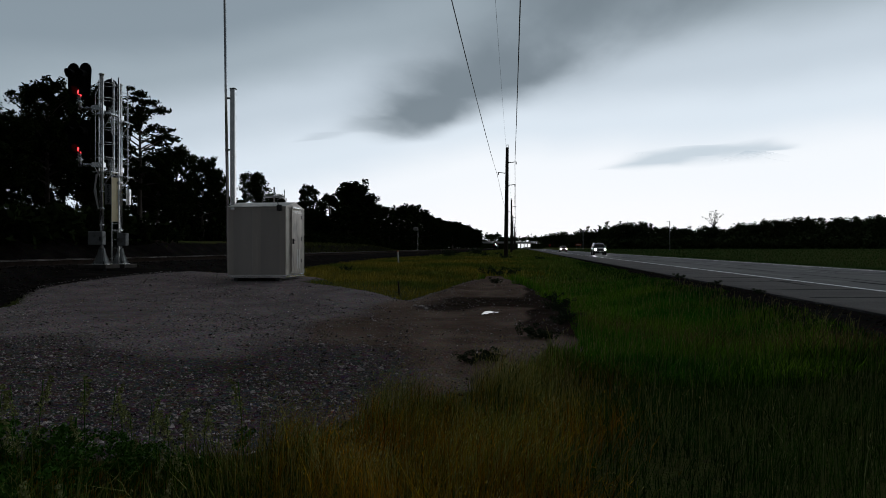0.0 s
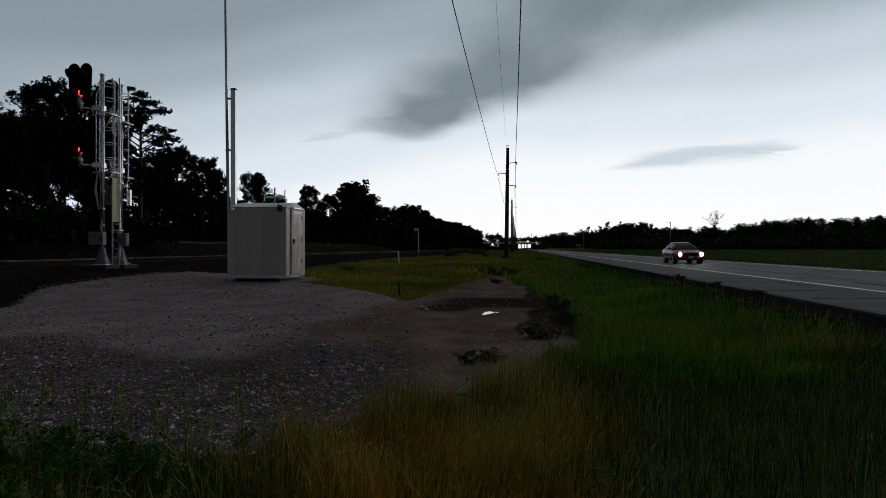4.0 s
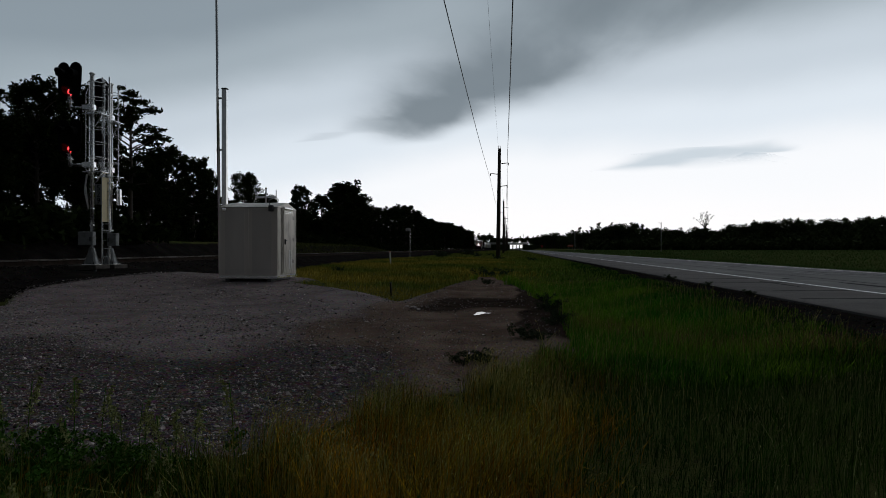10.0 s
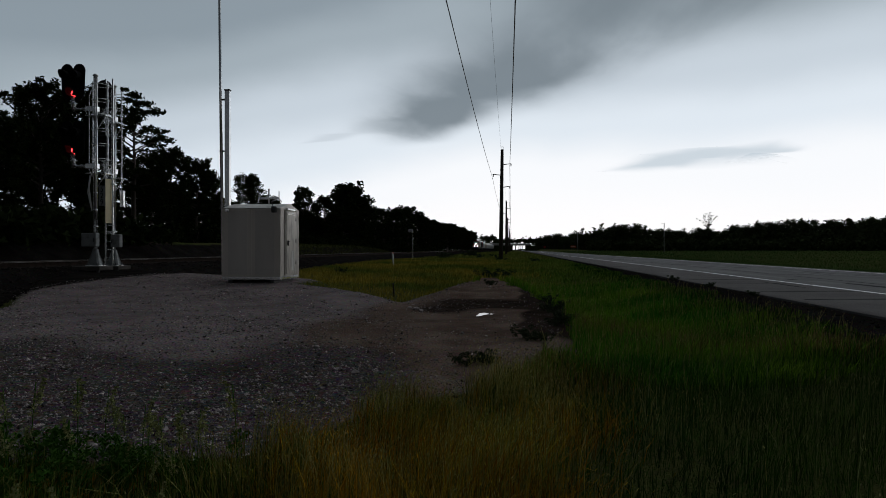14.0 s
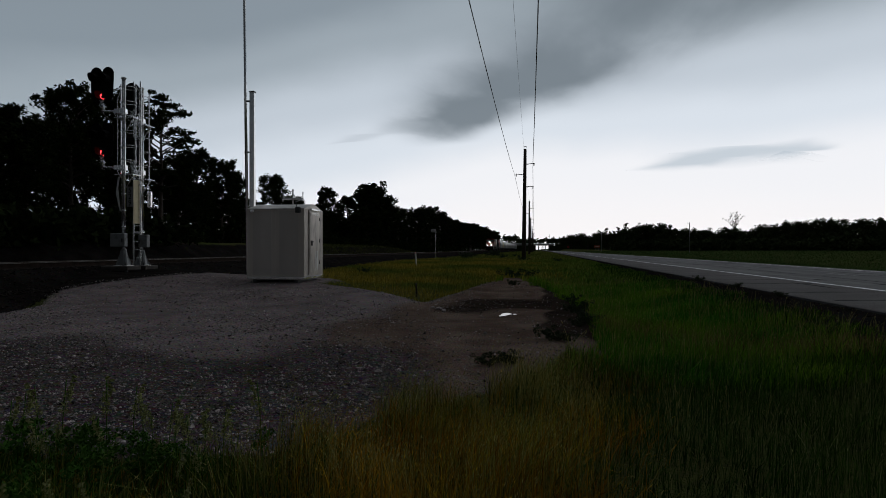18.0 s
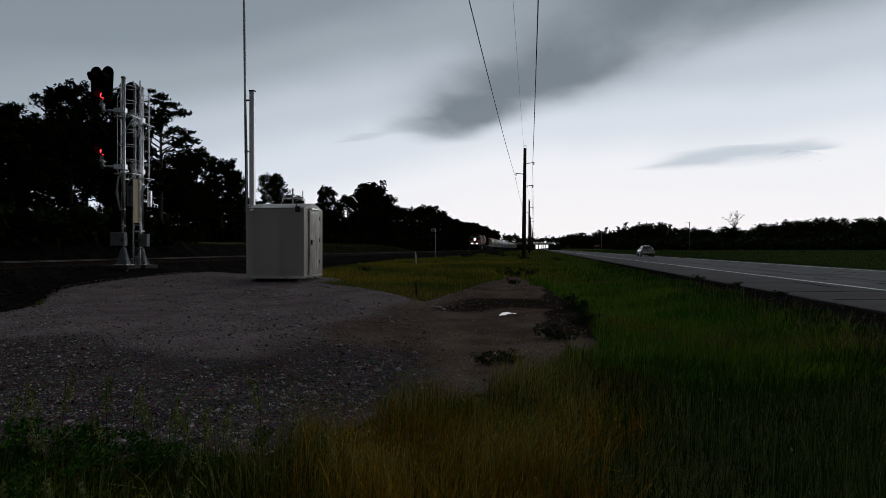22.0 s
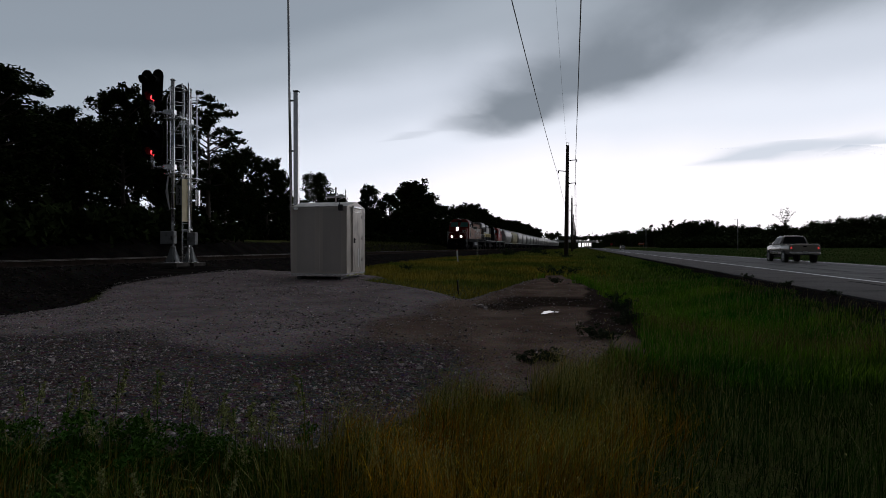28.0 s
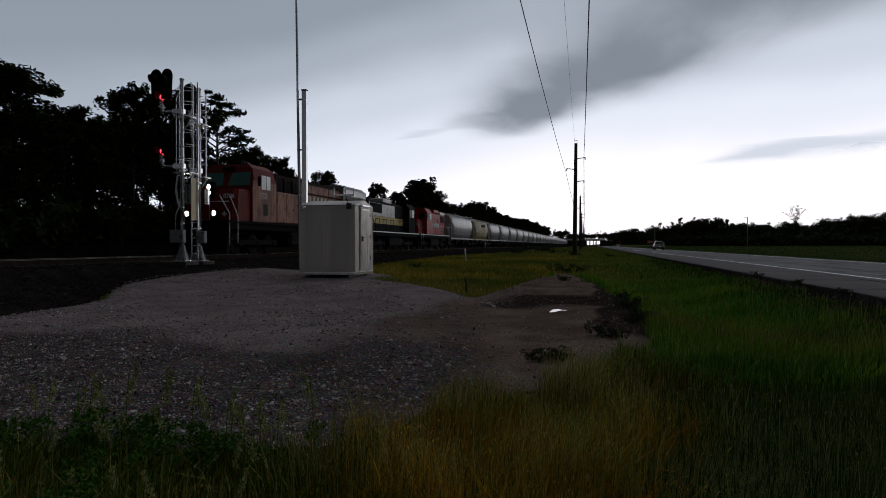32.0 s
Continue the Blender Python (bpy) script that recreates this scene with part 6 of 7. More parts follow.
    handrail(e, -1.46, 5.8, L - 1.0, 1.66, 6, M["silver"])
    return e, L


def loco_hood(label, L, hi, lo, mid, cabm, nosem, cab_at, rail, lettered):
    """A road-switcher with a narrow hood; cab_at: how far behind the front its cab begins."""
    e = thing("locomotive", label, "locomotive", group="train")
    part("underframe", Shape().box((0, L / 2, 1.38), (2.6, L - 1.2, 0.30), 0.04), M["black"], e)
    for s in (-1, 1):
        part("sill", Shape().box((s * 1.48, L / 2, 1.58), (0.05, L - 1.0, 0.10), 0.01), M["silver"], e, "pale side sill")
    part("walkway", Shape().box((0, L / 2, 1.62), (2.96, L - 1.0, 0.06), 0.01), M["black"], e)
    part("fuel_tank", Shape().box((0, L / 2, 0.78), (2.5, 4.2, 0.9), 0.15), M["black"], e)
    bogie(e, 3.4, 2, 0.51, 2.6)
    bogie(e, L - 3.4, 2, 0.51, 2.6)
    end_steps(e, 0.5, 1, rail)
    end_steps(e, L - 0.5, -1, rail)
    for y in (0.1, L - 0.1):
        part("coupler", Shape().box((0, y, 0.86), (0.34, 0.7, 0.32), 0.06), M["rail"], e)
    part("cab", Shape().prism([(-1.5, 1.65), (-1.5, 4.0), (-1.2, 4.42), (0, 4.55), (1.2, 4.42), (1.5, 4.0), (1.5, 1.65)], cab_at, cab_at + 2.3, 1), cabm, e)
    for s in (-1, 1):
        c = part("side_window", Shape().box((s * 1.51, cab_at + 0.65, 3.5), (0.03, 0.7, 0.75), 0.02), M["glass"], e)
        part("side_window", Shape().box((s * 1.51, cab_at + 1.6, 3.5), (0.03, 0.7, 0.75), 0.02), M["silver"], e, "pale cab side window")
        for y in (cab_at - 0.01, cab_at + 2.31):
            part("end_window", Shape().box((s * 0.95, y, 3.6), (0.6, 0.03, 0.6), 0.02), M["glass"], e)
    spans = [(1.2, cab_at - 0.02), (cab_at + 2.32, L - 1.2)]
    for a, b in spans:
        low = b - a < 3.5
        top = 3.2 if low else 4.25
        part("hood", Shape().prism([(-0.92, 1.65), (-0.92, top - 0.2), (-0.7, top), (0.7, top), (0.92, top - 0.2), (0.92, 1.65)], a, b, 1), nosem if low else lo, e)
        if low:
            part("headlight", Shape().tube((0, a - 0.02, 2.9), (0, a + 0.05, 2.9), 0.12, None, 12), M["glass"], e)
            continue
        for z0, z1, band in ((2.95, 4.02, hi), (2.30, 2.95, mid)):
            for s in (-1, 1):
                part("hood_band", Shape().box((s * 0.93, (a + b) / 2, (z0 + z1) / 2), (0.02, b - a - 0.1, z1 - z0 - 0.01), 0.005), band, e)
        n = int((b - a) / 0.85)
        for k in range(n):
            part("hood_door", Shape().box((0.948, a + 0.5 + k * 0.85, 3.3), (0.015, 0.70, 0.62), 0.006), hi, e)
        if lettered:
            part("radiator_grille", Shape().box((0.955, b - 1.5, 3.55), (0.03, 1.9, 0.75), 0.01), M["black"], e)
            part("radiator_cap", Shape().box((0, b - 1.4, top - 0.02), (1.96, 2.5, 0.36), 0.06), M["silver"], e, "pale radiator top")
            part("number_panel", Shape().box((0.955, a + 0.9, 3.78), (0.03, 1.0, 0.5), 0.01), M["white"], e, "pale panel beside the cab")
            for k in range(9):
                part("lettering_bar", Shape().box((0.962, a + 1.2 + 0.55 * k, 2.75), (0.012, 0.26, 0.50), 0.002), M["white"], e, "pale lettering shape")
        else:
            part("radiator_grille", Shape().box((0.955, b - 1.5, 3.48), (0.03, 2.8, 1.1), 0.01), M["black"], e)
            part("intake_grille", Shape().box((0.955, a + 1.9, 3.60), (0.03, 3.2, 0.78), 0.01), M["black"], e)
        for k in range(3):
            part("roof_fan", Shape().tube((0, b - 1.2 - k * 1.3, top - 0.02), (0, b - 1.2 - k * 1.3, top + 0.16), 0.58, 0.5, 16), M["plastic"], e)
        part("dynamic_brake", Shape().box((0, (a + b) / 2, top + 0.1), (1.9, 2.6, 0.4), 0.08), hi, e)
        part("exhaust", Shape().box((0, a + 2.6, top + 0.12), (0.4, 0.8, 0.35), 0.04), M["plastic"], e)
        handrail(e, 1.42, a + 0.3, b + 0.3, 1.65, 11, rail)
        handrail(e, -1.42, a + 0.3, b + 0.3, 1.65, 5, rail)
    return e, L


def hopper_car(label, L, body):
    h = thing("hopper_car", label, "freight car", group="train")
    w = 1.52

    def ring(y, zb, k=1.0):
        half = [(0.75, zb), (1.26 * k, zb + 0.24), (1.42 * k, zb + 0.62), (w * k * 0.99, zb + 0.9 * (3.6 - zb) / 2), (w * k, (zb + 3.6) / 2 + 0.4), (w * k * 0.985, 3.45), (w * k * 0.93, 3.85), (w * k * 0.80, 4.14), (0.62 * k, 4.36)]
        pts = [(-x, z) for x, z in half] + half[::-1]
        return [(x, y, z) for x, z in pts][::-1]
    part("body", Shape().loft([ring(1.1, 3.0, 0.80), ring(1.5, 2.55, 0.92), ring(2.1, 1.9, 0.98), ring(2.9, 1.35), ring(L - 2.9, 1.35), ring(L - 2.1, 1.9, 0.98), ring(L - 1.5, 2.55, 0.92), ring(L - 1.1, 3.0, 0.80)], True), body, h, "round-sided steel hopper body")
    part("sill", Shape().box((0, L / 2, 1.12), (0.5, L - 0.8, 0.3), 0.03), M["plastic"], h)
    for s in (-1, 1):
        part("side_sill", Shape().box((s * 1.42, L / 2, 1.30), (0.10, L - 1.0, 0.20), 0.02), body, h)
        part("roof_rail", Shape().box((s * 1.40, L / 2, 4.06), (0.07, L - 1.6, 0.08), 0.015), M["silver"], h)
        for y in (0.7, L - 0.7):
            part("end_post", Shape().box((s * 1.40, y, 2.3), (0.09, 0.14, 2.1), 0.015), body, h)
            lad = part("ladder", Shape().box((s * 1.46, y, 2.5), (0.03, 0.03, 2.6)).box((s * 1.46, y + 0.36 * (1 if y < 3 else -1), 2.5), (0.03, 0.03, 2.6)), M["silver"], h)
            part("rung", Shape().box((s * 1.46, y + 0.18 * (1 if y < 3 else -1), 1.9), (0.025, 0.36, 0.025)).box((s * 1.46, y + 0.18 * (1 if y < 3 else -1), 2.7), (0.025, 0.36, 0.025)).box((s * 1.46, y + 0.18 * (1 if y < 3 else -1), 3.4), (0.025, 0.36, 0.025)), M["silver"], lad)
    for k in range(3):
        y = L * (k + 1) / 4 + (k - 1) * 0.4
        part("outlet", Shape().loft([[(-0.9, y - 1.2, 1.45), (0.9, y - 1.2, 1.45), (0.9, y + 1.2, 1.45), (-0.9, y + 1.2, 1.45)][::-1], [(-0.4, y - 0.35, 0.55), (0.4, y - 0.35, 0.55), (0.4, y + 0.35, 0.55), (-0.4, y + 0.35, 0.55)][::-1]], False), M["plastic"], h)
    part("roof_walk", Shape().box((0.75, L / 2, 4.44), (0.5, L - 1.6, 0.04), 0.01), M["silver"], h)
    part("roof_hatch", Shape().box((0, L / 2, 4.44), (0.55, L - 3.0, 0.12), 0.03), M["grey_paint"], h)
    for k in range(3):
        part("marking_bar", Shape().box((w + 0.006, 2.1 + 0.5 * (k % 2), 3.1 - 0.28 * k), (0.01, 1.1, 0.12)), M["silver"], h, "faded stencilled marking")
    bogie(h, 1.75, 2, 0.44, 1.75)
    bogie(h, L - 1.75, 2, 0.44, 1.75)
    return h


def build_train():
    """All vehicles, each with its distance behind the train's front."""
    out = []
    a, la = loco_front()
    out.append((a, 0.0))
    b, lb = loco_hood("yellow and grey diesel locomotive with dark rear cab", 16.2, M["pale_grey"], M["black"], M["yellow"], M["black"], M["black"], 11.6, M["plastic"], False)
    out.append((b, la))
    c, lc = loco_hood("weathered red diesel locomotive with high cab", 15.6, M["red_paint"], M["red_paint"], M["red_paint"], M["red_paint"], M["red_paint"], 2.9, M["silver"], True)
    out.append((c, la + lb))
    at = la + lb + lc
    first = hopper_car("grey covered hopper car with tapered ends", 17.8, M["hopper_grey"])
    out.append((first, at))
    at += 17.8
    tan = hopper_car("tan covered hopper car with grimy sides", 15.8, M["hopper_tan"])
    out.append((tan, at))
    at += 15.8
    grey = hopper_car("grey covered hopper car with stained sides", 15.8, M["hopper_grey"])
    for k in range(30):
        out.append((grey if k == 0 else copy_thing(grey, Matrix()), at))
        at += 15.8
    return out


TRAIN = build_train()


# ---------------------------------------------------------------- road vehicles
def panel(q, u0, u1, v0, v1, out=0.012, into=None):
    """A thin raised sheet on the four-cornered face q, between the shares u of its width and v of its height."""
    q = [Vector(p) for p in q]

    def at(u, v):
        return (q[0] * (1 - u) + q[1] * u) * (1 - v) + (q[3] * (1 - u) + q[2] * u) * v
    nrm = (q[1] - q[0]).cross(q[3] - q[0]).normalized() * out
    b = [at(u0, v0), at(u1, v0), at(u1, v1), at(u0, v1)]
    t = [p + nrm for p in b]
    return (into or Shape()).add(b + t, [(4, 5, 6, 7), (0, 1, 5, 4), (1, 2, 6, 5), (2, 3, 7, 6), (3, 0, 4, 7)])


def body_rings(rows):
    """rows: y, underside, shoulder height, half width."""
    out = []
    for y, zb, zt, w in rows:
        h = zt - zb
        pts = [(-w * 0.86, zb), (-w * 0.97, zb + h * 0.16), (-w, zb + h * 0.5), (-w * 0.975, zb + h * 0.84), (-w * 0.86, zt), (-w * 0.4, zt + 0.025), (w * 0.4, zt + 0.025), (w * 0.86, zt), (w * 0.975, zb + h * 0.84), (w, zb + h * 0.5),
               (w * 0.97, zb + h * 0.16), (w * 0.86, zb)]
        out.append([(x, y, z) for x, z in pts])
    return out


def make_car(name, label, category, rows, cabin, paint, wheel, spec):
    """rows: the lower body, rear (-y) to front; cabin: belt y rear/front, roof y rear/front, belt z, roof z, half widths; wheel: radius, rear y, front y."""
    c = thing(name, label, category)
    part("body", Shape().loft(body_rings(rows)), paint, c)
    w = max(r[3] for r in rows)
    br, bf, tr, tf, zb, zt, wb, wt = cabin
    base = [(-wb, br, zb), (wb, br, zb), (wb, bf, zb), (-wb, bf, zb)]
    top = [(-wt, tr, zt), (wt, tr, zt), (wt, tf, zt), (-wt, tf, zt)]
    h = zt - zb
    # the roof line, rear to front, bowed between belt and roof
    line = [(br, zb + 0.01), (br * 0.52 + tr * 0.48 - 0.05, zb + 0.58 * h), (tr, zt), (tr * 0.72 + tf * 0.28, zt + 0.055), (tr * 0.35 + tf * 0.65, zt + 0.06), (tf, zt + 0.005),
            (tf * 0.5 + bf * 0.5 + 0.05, zb + 0.56 * h), (bf, zb + 0.01)]

    def half(z):
        return wb + (wt - wb) * min(1.0, (z - zb) / h)
    rings = []
    for y, z in line:
        w1, zs = half(z), max(zb, z - 0.05)
        w0 = half(zs)
        pts = [(-wb, zb - 0.06), (-w0, zs), (-w1 * 0.93, z - 0.012), (-w1 * 0.5, z + 0.012), (w1 * 0.5, z + 0.012), (w1 * 0.93, z - 0.012), (w0, zs), (wb, zb - 0.06)]
        rings.append([(px, y, pz) for px, pz in pts])
    part("cabin", Shape().loft(rings), paint, c)
    right = [base[1], base[2], top[2], top[1]]
    left = [base[3], base[0], top[0], top[3]]

    def pane(name, p, q, r):
        """Curved glass over three points of the roof line, the first at the belt."""
        s = Shape()
        for (y0, z0), (y1, z1) in ((p, q), (q, r)):
            sgn = 1 if y0 > y1 else -1
            quad = [(half(z0) * 0.86 * sgn, y0, z0 + 0.014), (-half(z0) * 0.86 * sgn, y0, z0 + 0.014), (-half(z1) * 0.86 * sgn, y1, z1 + 0.014), (half(z1) * 0.86 * sgn, y1, z1 + 0.014)]
            panel(quad, 0, 1, 0.04 if p == (y0, z0) else 0.0, 0.95 if r == (y1, z1) else 1.0, 0.012, s)
        part(name, s, M["glass"], c)
    pane("rear_window", line[0], line[1], line[2])
    pane("windshield", line[7], line[6], line[5])
    for a, b in spec["panes"]:
        part("side_window", panel(right, a, b, 0.12, 0.88), M["glass"], c)
        part("side_window", panel(left, 1 - b, 1 - a, 0.12, 0.88), M["glass"], c)
    r, yr, yf = wheel
    for y in (yr, yf):
        for s in (-1, 1):
            part("wheel_arch", Shape().tube((s * (w - 0.22), y, r), (s * (w + 0.008), y, r), r + 0.07, r + 0.07, 20), M["plastic"], c)
            wh = part("wheel", Shape().tube((s * (w - 0.2), y, r), (s * (w + 0.012), y, r), r, r, 24), M["rubber"], c, "black tyre")
            rim = ring_tube((0, 0, 0), (0, 0.05, 0), r * 0.70, r * 0.60)
            for j in range(5):
                a = 2 * math.pi * j / 5 + y
                ca, sa, k = math.cos(a), math.sin(a), 0.035
                q = [(-sa * k, ca * k), (sa * k, -ca * k), (ca * r * 0.64 + sa * k * 1.4, sa * r * 0.64 - ca * k * 1.4), (ca * r * 0.64 - sa * k * 1.4, sa * r * 0.64 + ca * k * 1.4)]
                rim.loft([[(px, 0.0, pz) for px, pz in q], [(px, 0.045, pz) for px, pz in q]], False)
            part("rim", rim, M["silver"], wh, "bright five-spoke alloy rim", m=pose(s * (w - 0.02), y, r, 0, 0, -90 * s))
    ye, yb = rows[-1][0], rows[0][0]
    zf, zr = spec["lamp_front"], spec["lamp_rear"]
    for s in (-1, 1):
        lamp = part("headlight", Shape().box((s * w * 0.74, ye - 0.09, zf), (w * 0.30, 0.22, 0.17), 0.05), M["silver"], c)
        if spec["lit"]:
            part("bulb", Shape().tube((s * w * 0.74, ye - 0.06, zf), (s * w * 0.74, ye + 0.035, zf), 0.105, 0.095, 16), M["car_lamp"], lamp, "glowing low-beam reflector")
        part("tail_light", Shape().box((s * w * 0.83, yb + 0.05, zr), (w * spec["tail_w"], 0.14, spec["tail_h"]), 0.03), M["tail"] if spec["tail"] else M["tail_off"], c, "glowing red tail light" if spec["tail"] else "red tail light")
        part("mirror", Shape().box((s * (w + 0.04), bf - 0.35, zb + 0.08), (0.2, 0.10, 0.13), 0.04), paint, c)
        part("door_handle", Shape().box((s * (w - 0.005), bf - 1.35, zb - 0.12), (0.04, 0.18, 0.03), 0.01), M["chrome"], c)
        part("lower_trim", Shape().box((s * (w - 0.005), (yr + yf) / 2, rows[1][1] + 0.12), (0.04, yf - yr - 2.4 * r, spec["trim_h"]), 0.02), spec["trim"], c)
    part("grille", Shape().box((0, ye + 0.005, zf - 0.02), (w * 0.95, 0.05, 0.16), 0.02), M["black"], c)
    part("front_bumper", Shape().box((0, ye - 0.06, 0.40), (w * 1.86, 0.26, spec["bump_h"]), 0.06), spec["bumper"], c)
    part("rear_bumper", Shape().box((0, yb + 0.05, spec["bump_z"]), (w * 1.9, 0.26, 0.2), 0.05), spec["rear_bumper"], c)
    part("plate", Shape().box((0, ye + 0.085, 0.45), (0.32, 0.015, 0.16), 0.004), M["white"], c, "pale number plate")
    part("plate", Shape().box((0, yb - 0.09, spec["plate_z"]), (0.32, 0.015, 0.16), 0.004), M["white"], c, "pale number plate")
    return c


SUV_ROWS = [(-2.26, 0.45, 0.98, 0.78), (-2.18, 0.32, 1.06, 0.87), (-1.2, 0.25, 1.09, 0.91), (0.8, 0.25, 1.09, 0.91), (1.3, 0.26, 1.06, 0.91), (1.85, 0.28, 0.99, 0.88), (2.16, 0.32, 0.90, 0.82), (2.28, 0.42, 0.80, 0.72)]
SEDAN_ROWS = [(-2.46, 0.42, 0.92, 0.80), (-2.34, 0.28, 0.99, 0.88), (-1.6, 0.22, 1.00, 0.92), (0.6, 0.22, 0.95, 0.92), (1.5, 0.24, 0.88, 0.91), (2.2, 0.28, 0.76, 0.85), (2.42, 0.38, 0.66, 0.70)]
TRUCK_ROWS = [(-2.95, 0.55, 1.15, 0.95), (-2.85, 0.50, 1.22, 0.98), (0.4, 0.48, 1.20, 0.99), (1.4, 0.48, 1.18, 0.99), (2.4, 0.50, 1.12, 0.97), (2.72, 0.55, 1.02, 0.90)]


def build_cars():
    base = dict(panes=((0.05, 0.26), (0.29, 0.58), (0.61, 0.95)), lit=True, tail=False, trim=M["plastic"], bumper=M["plastic"], rear_bumper=M["plastic"], lamp_front=0.78, lamp_rear=1.05, tail_h=0.5, tail_w=0.2, bump_h=0.34, trim_h=0.30, plate_z=0.75, bump_z=0.48)
    suv = make_car("suv", "silver sport utility vehicle with lit headlights on the road", "car", SUV_ROWS, (-2.14, 1.22, -1.72, 0.28, 1.06, 1.63, 0.85, 0.63), M["car_silver"], (0.36, -1.32, 1.30), dict(base, bump_h=0.24))
    for s in (-1, 1):
        part("roof_rack", Shape().path([(s * 0.58, -1.6, 1.68), (s * 0.58, -1.5, 1.74), (s * 0.58, -0.3, 1.74), (s * 0.58, -0.2, 1.68)], 0.02, 6), M["plastic"], suv)
    part("chrome_bar", Shape().box((0, 2.31, 0.80), (0.7, 0.03, 0.04), 0.01), M["chrome"], suv)
    spec = dict(base, panes=((0.08, 0.46), (0.50, 0.93)), trim=M["car_red"], bumper=M["car_red"], rear_bumper=M["car_red"], lamp_front=0.66, lamp_rear=0.85, tail_h=0.18, bump_h=0.22, trim_h=0.14)
    red = make_car("sedan", "dark red sedan with lit headlights on the wet road", "car", SEDAN_ROWS, (-2.0, 0.9, -1.2, 0.0, 0.96, 1.40, 0.82, 0.58), M["car_red"], (0.32, -1.38, 1.38), spec)
    spec = dict(base, panes=((0.10, 0.47), (0.51, 0.93)), lit=False, trim=M["car_bright"], bumper=M["car_bright"], rear_bumper=M["car_bright"], lamp_front=0.66, lamp_rear=0.82, tail_h=0.20, plate_z=0.84, bump_h=0.22, trim_h=0.14)
    sil = make_car("sedan", "silver rounded sedan with unlit red tail lights", "car", [(y * 0.92, zb, zt, w * 0.95) for y, zb, zt, w in SEDAN_ROWS], (-1.85, 0.85, -0.95, 0.0, 0.96, 1.40, 0.78, 0.55), M["car_bright"], (0.32, -1.28, 1.28), spec)
    part("spoiler", Shape().box((0, -2.18, 1.06), (1.2, 0.16, 0.03), 0.01), M["car_bright"], sil)
    spec = dict(base, panes=((0.06, 0.36), (0.42, 0.93)), lit=False, tail=True, trim=M["car_tan"], bumper=M["chrome"], rear_bumper=M["chrome"], lamp_front=0.92, lamp_rear=0.98, tail_h=0.16, tail_w=0.12, plate_z=0.68, bump_z=0.62, bump_h=0.24, trim_h=0.14)
    pick = make_car("pickup_truck", "pewter pickup truck with extended cab and glowing tail lights", "truck", TRUCK_ROWS, (-0.75, 1.45, -0.62, 0.75, 1.18, 1.76, 0.90, 0.68), M["car_tan"], (0.37, -1.75, 1.85), spec)
    part("tailgate", Shape().box((0, -2.955, 0.97), (1.5, 0.04, 0.5), 0.02), M["car_tan"], pick)
    part("tailgate_handle", Shape().box((0, -2.985, 1.08), (0.22, 0.02, 0.09), 0.01), M["black"], pick)
    for s in (-1, 1):
        part("bed_side", Shape().box((s * 0.90, -1.85, 1.21), (0.10, 2.1, 0.08), 0.02), M["car_tan"], pick)
    return suv, red, sil, pick


SUV, RED_SEDAN, SILVER_SEDAN, PICKUP = build_cars()


# ---------------------------------------------------------------- cloud banks, far away
def cloud_material(name, scale, tone, most):
    m = bpy.data.materials.new(name)
    m.use_nodes = True
    nt = m.node_tree
    nt.nodes.clear()
    n, l = nt.nodes.new, nt.links.new
    out, mix, tr, em = n("ShaderNodeOutputMaterial"), n("ShaderNodeMixShader"), n("ShaderNodeBsdfTransparent"), n("ShaderNodeEmission")
    em.inputs[0].default_value = (*tone, 1)
    co = n("ShaderNodeTexCoord")
    nz = n("ShaderNodeTexNoise")
    nz.inputs["Scale"].default_value, nz.inputs["Detail"].default_value, nz.inputs["Roughness"].default_value = scale, 6, 0.48
    mp = n("ShaderNodeMapping")
    mp.inputs["Scale"].default_value = (1.0, 0.38, 1.0)
    mp.inputs["Rotation"].default_value = (0, 0, radians(-18))
    l(co.outputs["Object"], mp.inputs[0])
    l(mp.outputs[0], nz.inputs["Vector"])
    at = n("ShaderNodeAttribute")
    at.attribute_name = "thickness"
    a = n("ShaderNodeMath")
    a.operation = "MULTIPLY"
    k = n("ShaderNodeMath")
    k.operation = "MULTIPLY_ADD"
    l(nz.outputs[0], k.inputs[0])
    k.inputs[1].default_value, k.inputs[2].default_value = 1.7, 0.15
    l(k.outputs[0], a.inputs[0])
    l(at.outputs["Fac"], a.inputs[1])
    mr = n("ShaderNodeMapRange")
    mr.interpolation_type = "SMOOTHSTEP"
    l(a.outputs[0], mr.inputs[0])
    mr.inputs[1].default_value, mr.inputs[2].default_value, mr.inputs[4].default_value = 0.03, 1.05, most
    l(mr.outputs[0], mix.inputs[0])
    l(tr.outputs[0], mix.inputs[1])
    l(em.outputs[0], mix.inputs[2])
    l(mix.outputs[0], out.inputs[0])
    return m


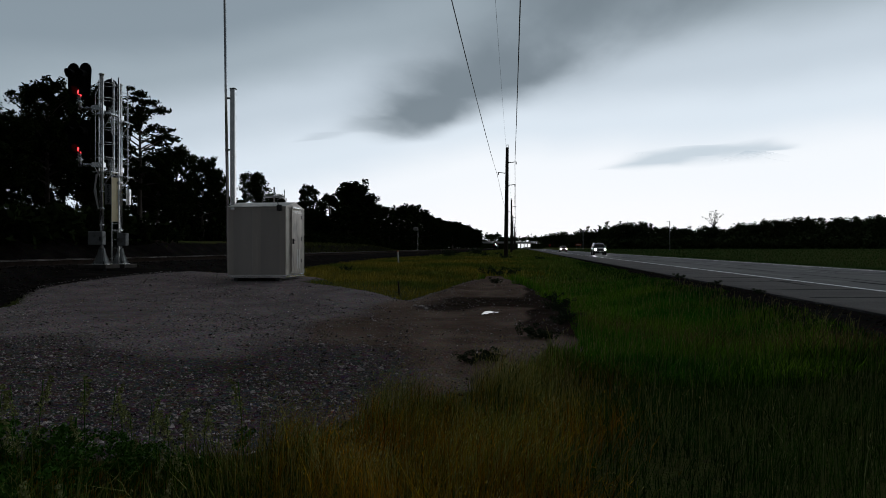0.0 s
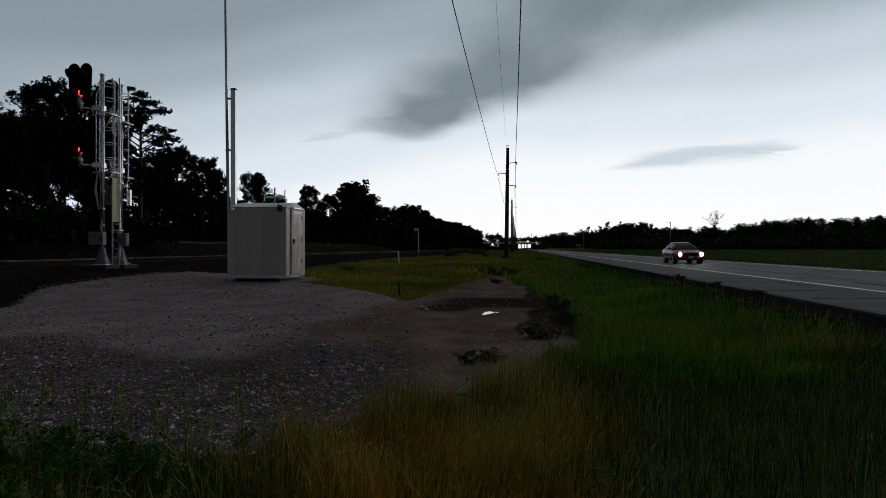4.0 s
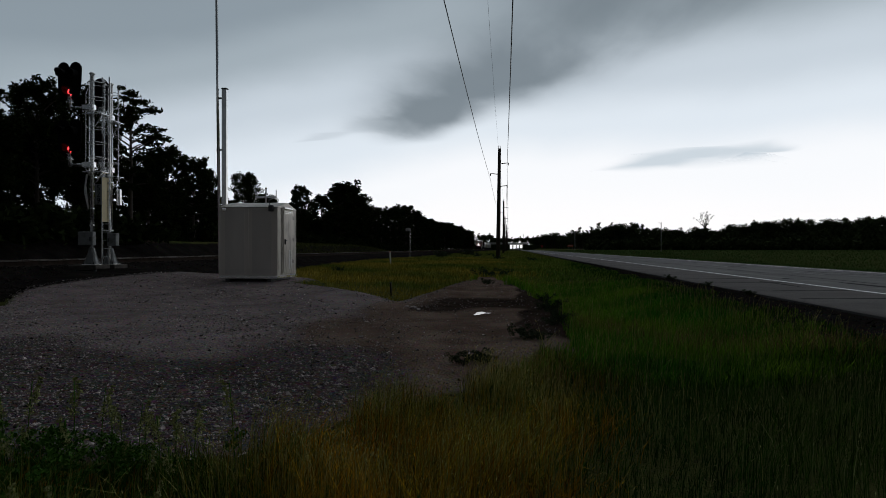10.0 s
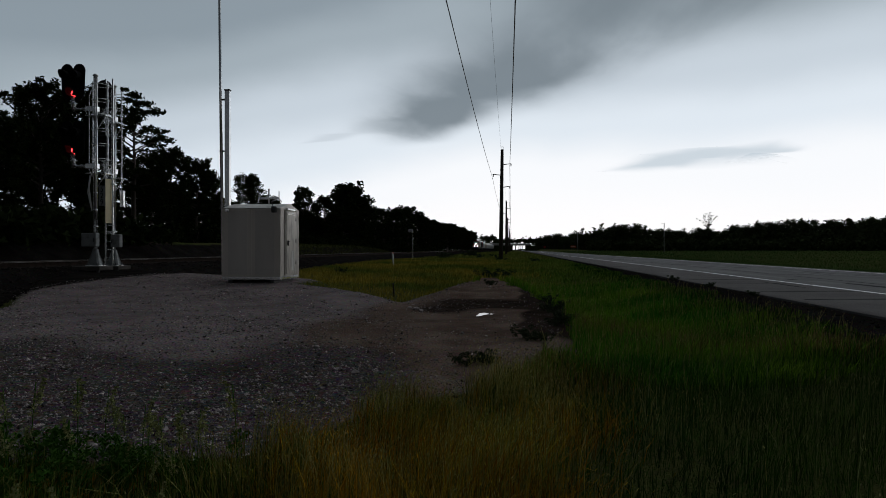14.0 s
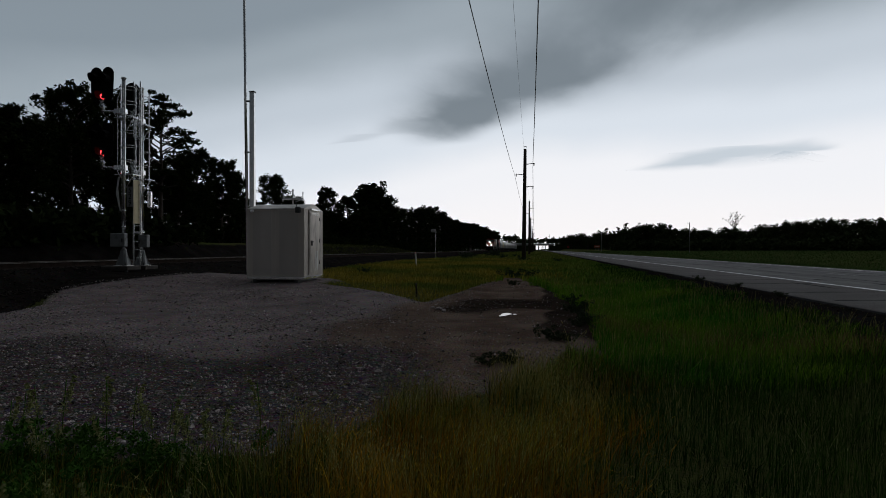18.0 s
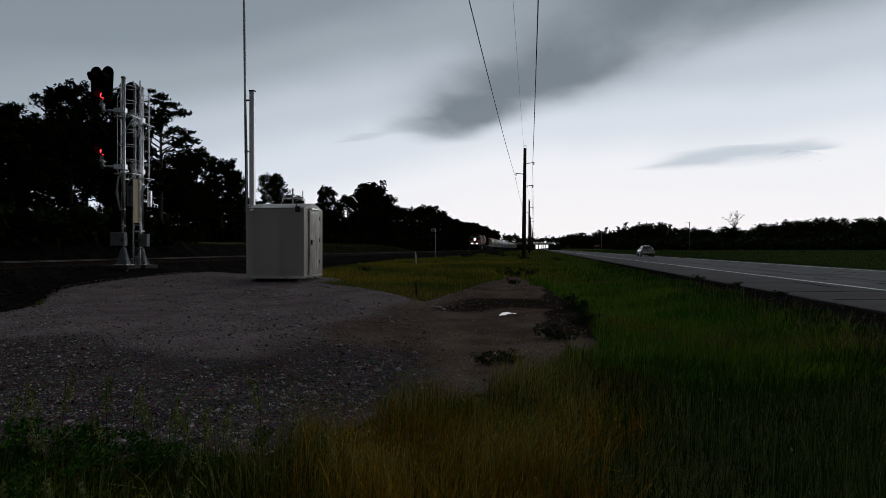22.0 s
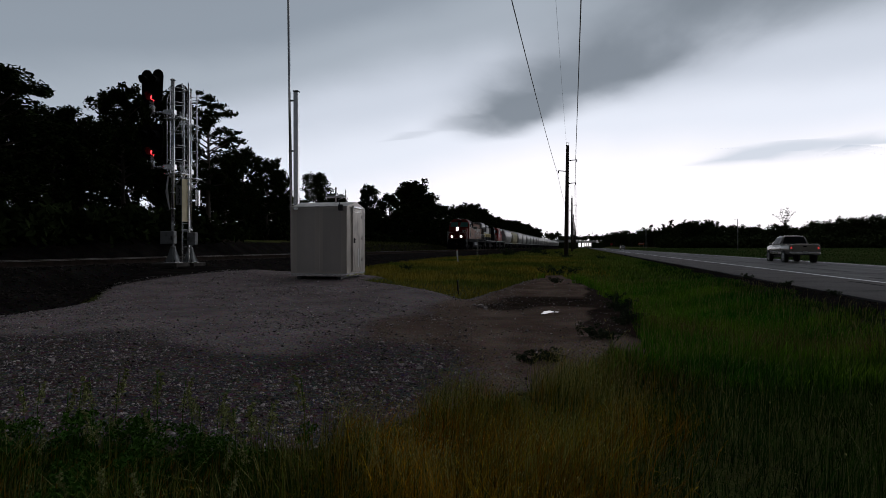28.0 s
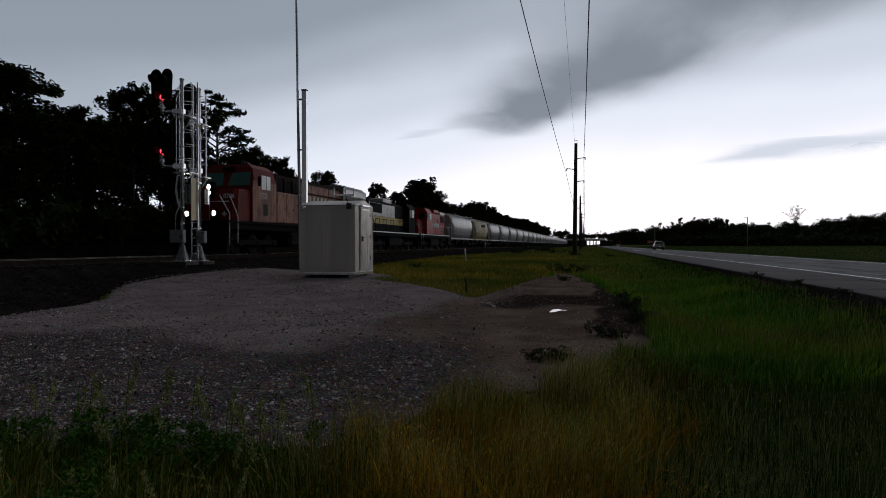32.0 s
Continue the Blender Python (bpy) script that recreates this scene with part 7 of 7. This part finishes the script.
def cloud_bank(name, label, spine, z, tone, scale, lean, most=0.93):
    """A drifting bank below the deck. spine: x, y, half width along its length; it thins towards its edges."""
    spine = np.array(spine, float)
    n, k = 60, 16
    t = np.linspace(0, len(spine) - 1, n)
    line = np.stack([np.interp(t, range(len(spine)), spine[:, i]) for i in range(3)], 1)
    d = np.gradient(line[:, :2], axis=0)
    d /= np.linalg.norm(d, axis=1)[:, None]
    side = np.stack([-d[:, 1], d[:, 0]], 1)
    u = np.linspace(-1, 1, k)
    p = line[:, None, :2] + side[:, None] * (np.where(u < 0, 0.92 * u, u)[None, :, None] * line[:, None, 2:3])
    zz = z + 20 * wave(p[..., 0], p[..., 1], 260.0)
    v = np.concatenate([p, zz[..., None]], 2).reshape(-1, 3)
    i = np.arange(n * k).reshape(n, k)
    f = np.stack([i[:-1, :-1], i[1:, :-1], i[1:, 1:], i[:-1, 1:]], -1).reshape(-1, 4)
    me = big_mesh(name, v, f, cloud_material(name, scale, tone, most), True)
    e = smooth(-0.02, 0.22, np.arange(n) / n) * smooth(1, 0.75, np.arange(n) / n)
    w = np.where(u < lean, (u + 1) / (lean + 1), (1 - u) / (1 - lean))
    th = (smooth(0, 1, w) ** 1.3)[None] * e[:, None]
    a = me.attributes.new("thickness", "FLOAT", "POINT")
    a.data.foreach_set("value", th.ravel().astype(np.float32))
    return tagged(new(name, me), label, "cloud", kind="structure")


CLOUDS = [cloud_bank("cloud_bank", "dark grey storm cloud bank drifting below a paler sky",
                     [(-620, 2600, 120), (-480, 2390, 260), (-370, 2120, 330), (-280, 1930, 380), (-190, 1750, 420), (-110, 1584, 440), (-10, 1406, 460), (60, 1265, 470), (125, 1152, 470), (185, 1036, 460), (235, 925, 440), (280, 798, 430)],
                     400, (0.175, 0.215, 0.245), 0.0040, 0.25),
          cloud_bank("cloud_bank", "small grey cloud streak low in the bright sky",
                     [(380, 3600, 160), (620, 3360, 330), (778, 3150, 470), (868, 2960, 540), (935, 2860, 440), (1060, 2860, 260), (1180, 2880, 90)], 400, (0.55, 0.63, 0.69), 0.004, -0.1, 0.85),
          cloud_bank("cloud_bank", "thin torn wisp trailing from the storm cloud",
                     [(-860, 2560, 60), (-710, 2410, 120), (-570, 2240, 170), (-470, 2120, 190), (-380, 2020, 180)], 396, (0.42, 0.48, 0.53), 0.006, 0.1, 0.36)]


# ---------------------------------------------------------------- what moves
def motions():
    front = [(0, 507), (3.5, 456), (6, 423), (10, 376), (14, 322), (17, 276.5), (20, 229.5), (23, 183), (25, 151.5), (27.5, 109), (29, 83.2), (30, 65.8), (31, 47.8), (32, 29.15)]
    for ob, back in TRAIN:
        walk(ob, [(t, pose(TRACK_X, y + back, RAIL_Z)) for t, y in front])
    near, far = 11.2, 14.4

    def drive(ob, x, turn, rows):
        walk(ob, [(t, pose(x, y, ROAD_Z + 0.032 - abs(x - 11.7) * 0.0074, 0, 0, turn)) for t, y in rows])
    drive(SUV, near, 180, [(0, 98.6), (1, 70.4), (2, 41.9), (2.5, 27.9), (32, -800)])
    drive(RED_SEDAN, near, 180, [(0, 178), (1, 145.6), (2, 113.0), (3, 80.6), (3.5, 64.6), (32, -850)])
    drive(SILVER_SEDAN, far, 0, [(0, -433), (19.5, 34.9), (20.5, 58.2), (22, 94), (24, 143.5), (32, 343)])
    drive(PICKUP, far, 0, [(0, -633), (27.5, 38.8), (28, 51.0), (29, 75.2), (30, 99.6), (32, 149)])
    for ob, dx in zip(CLOUDS, (120, 110, 120)):
        walk(ob, [(0, pose(-dx * 9 / 32, 0, 0)), (16, pose(dx * 7 / 32, 0, 0)), (32, pose(dx * 23 / 32, 0, 0))])


motions()
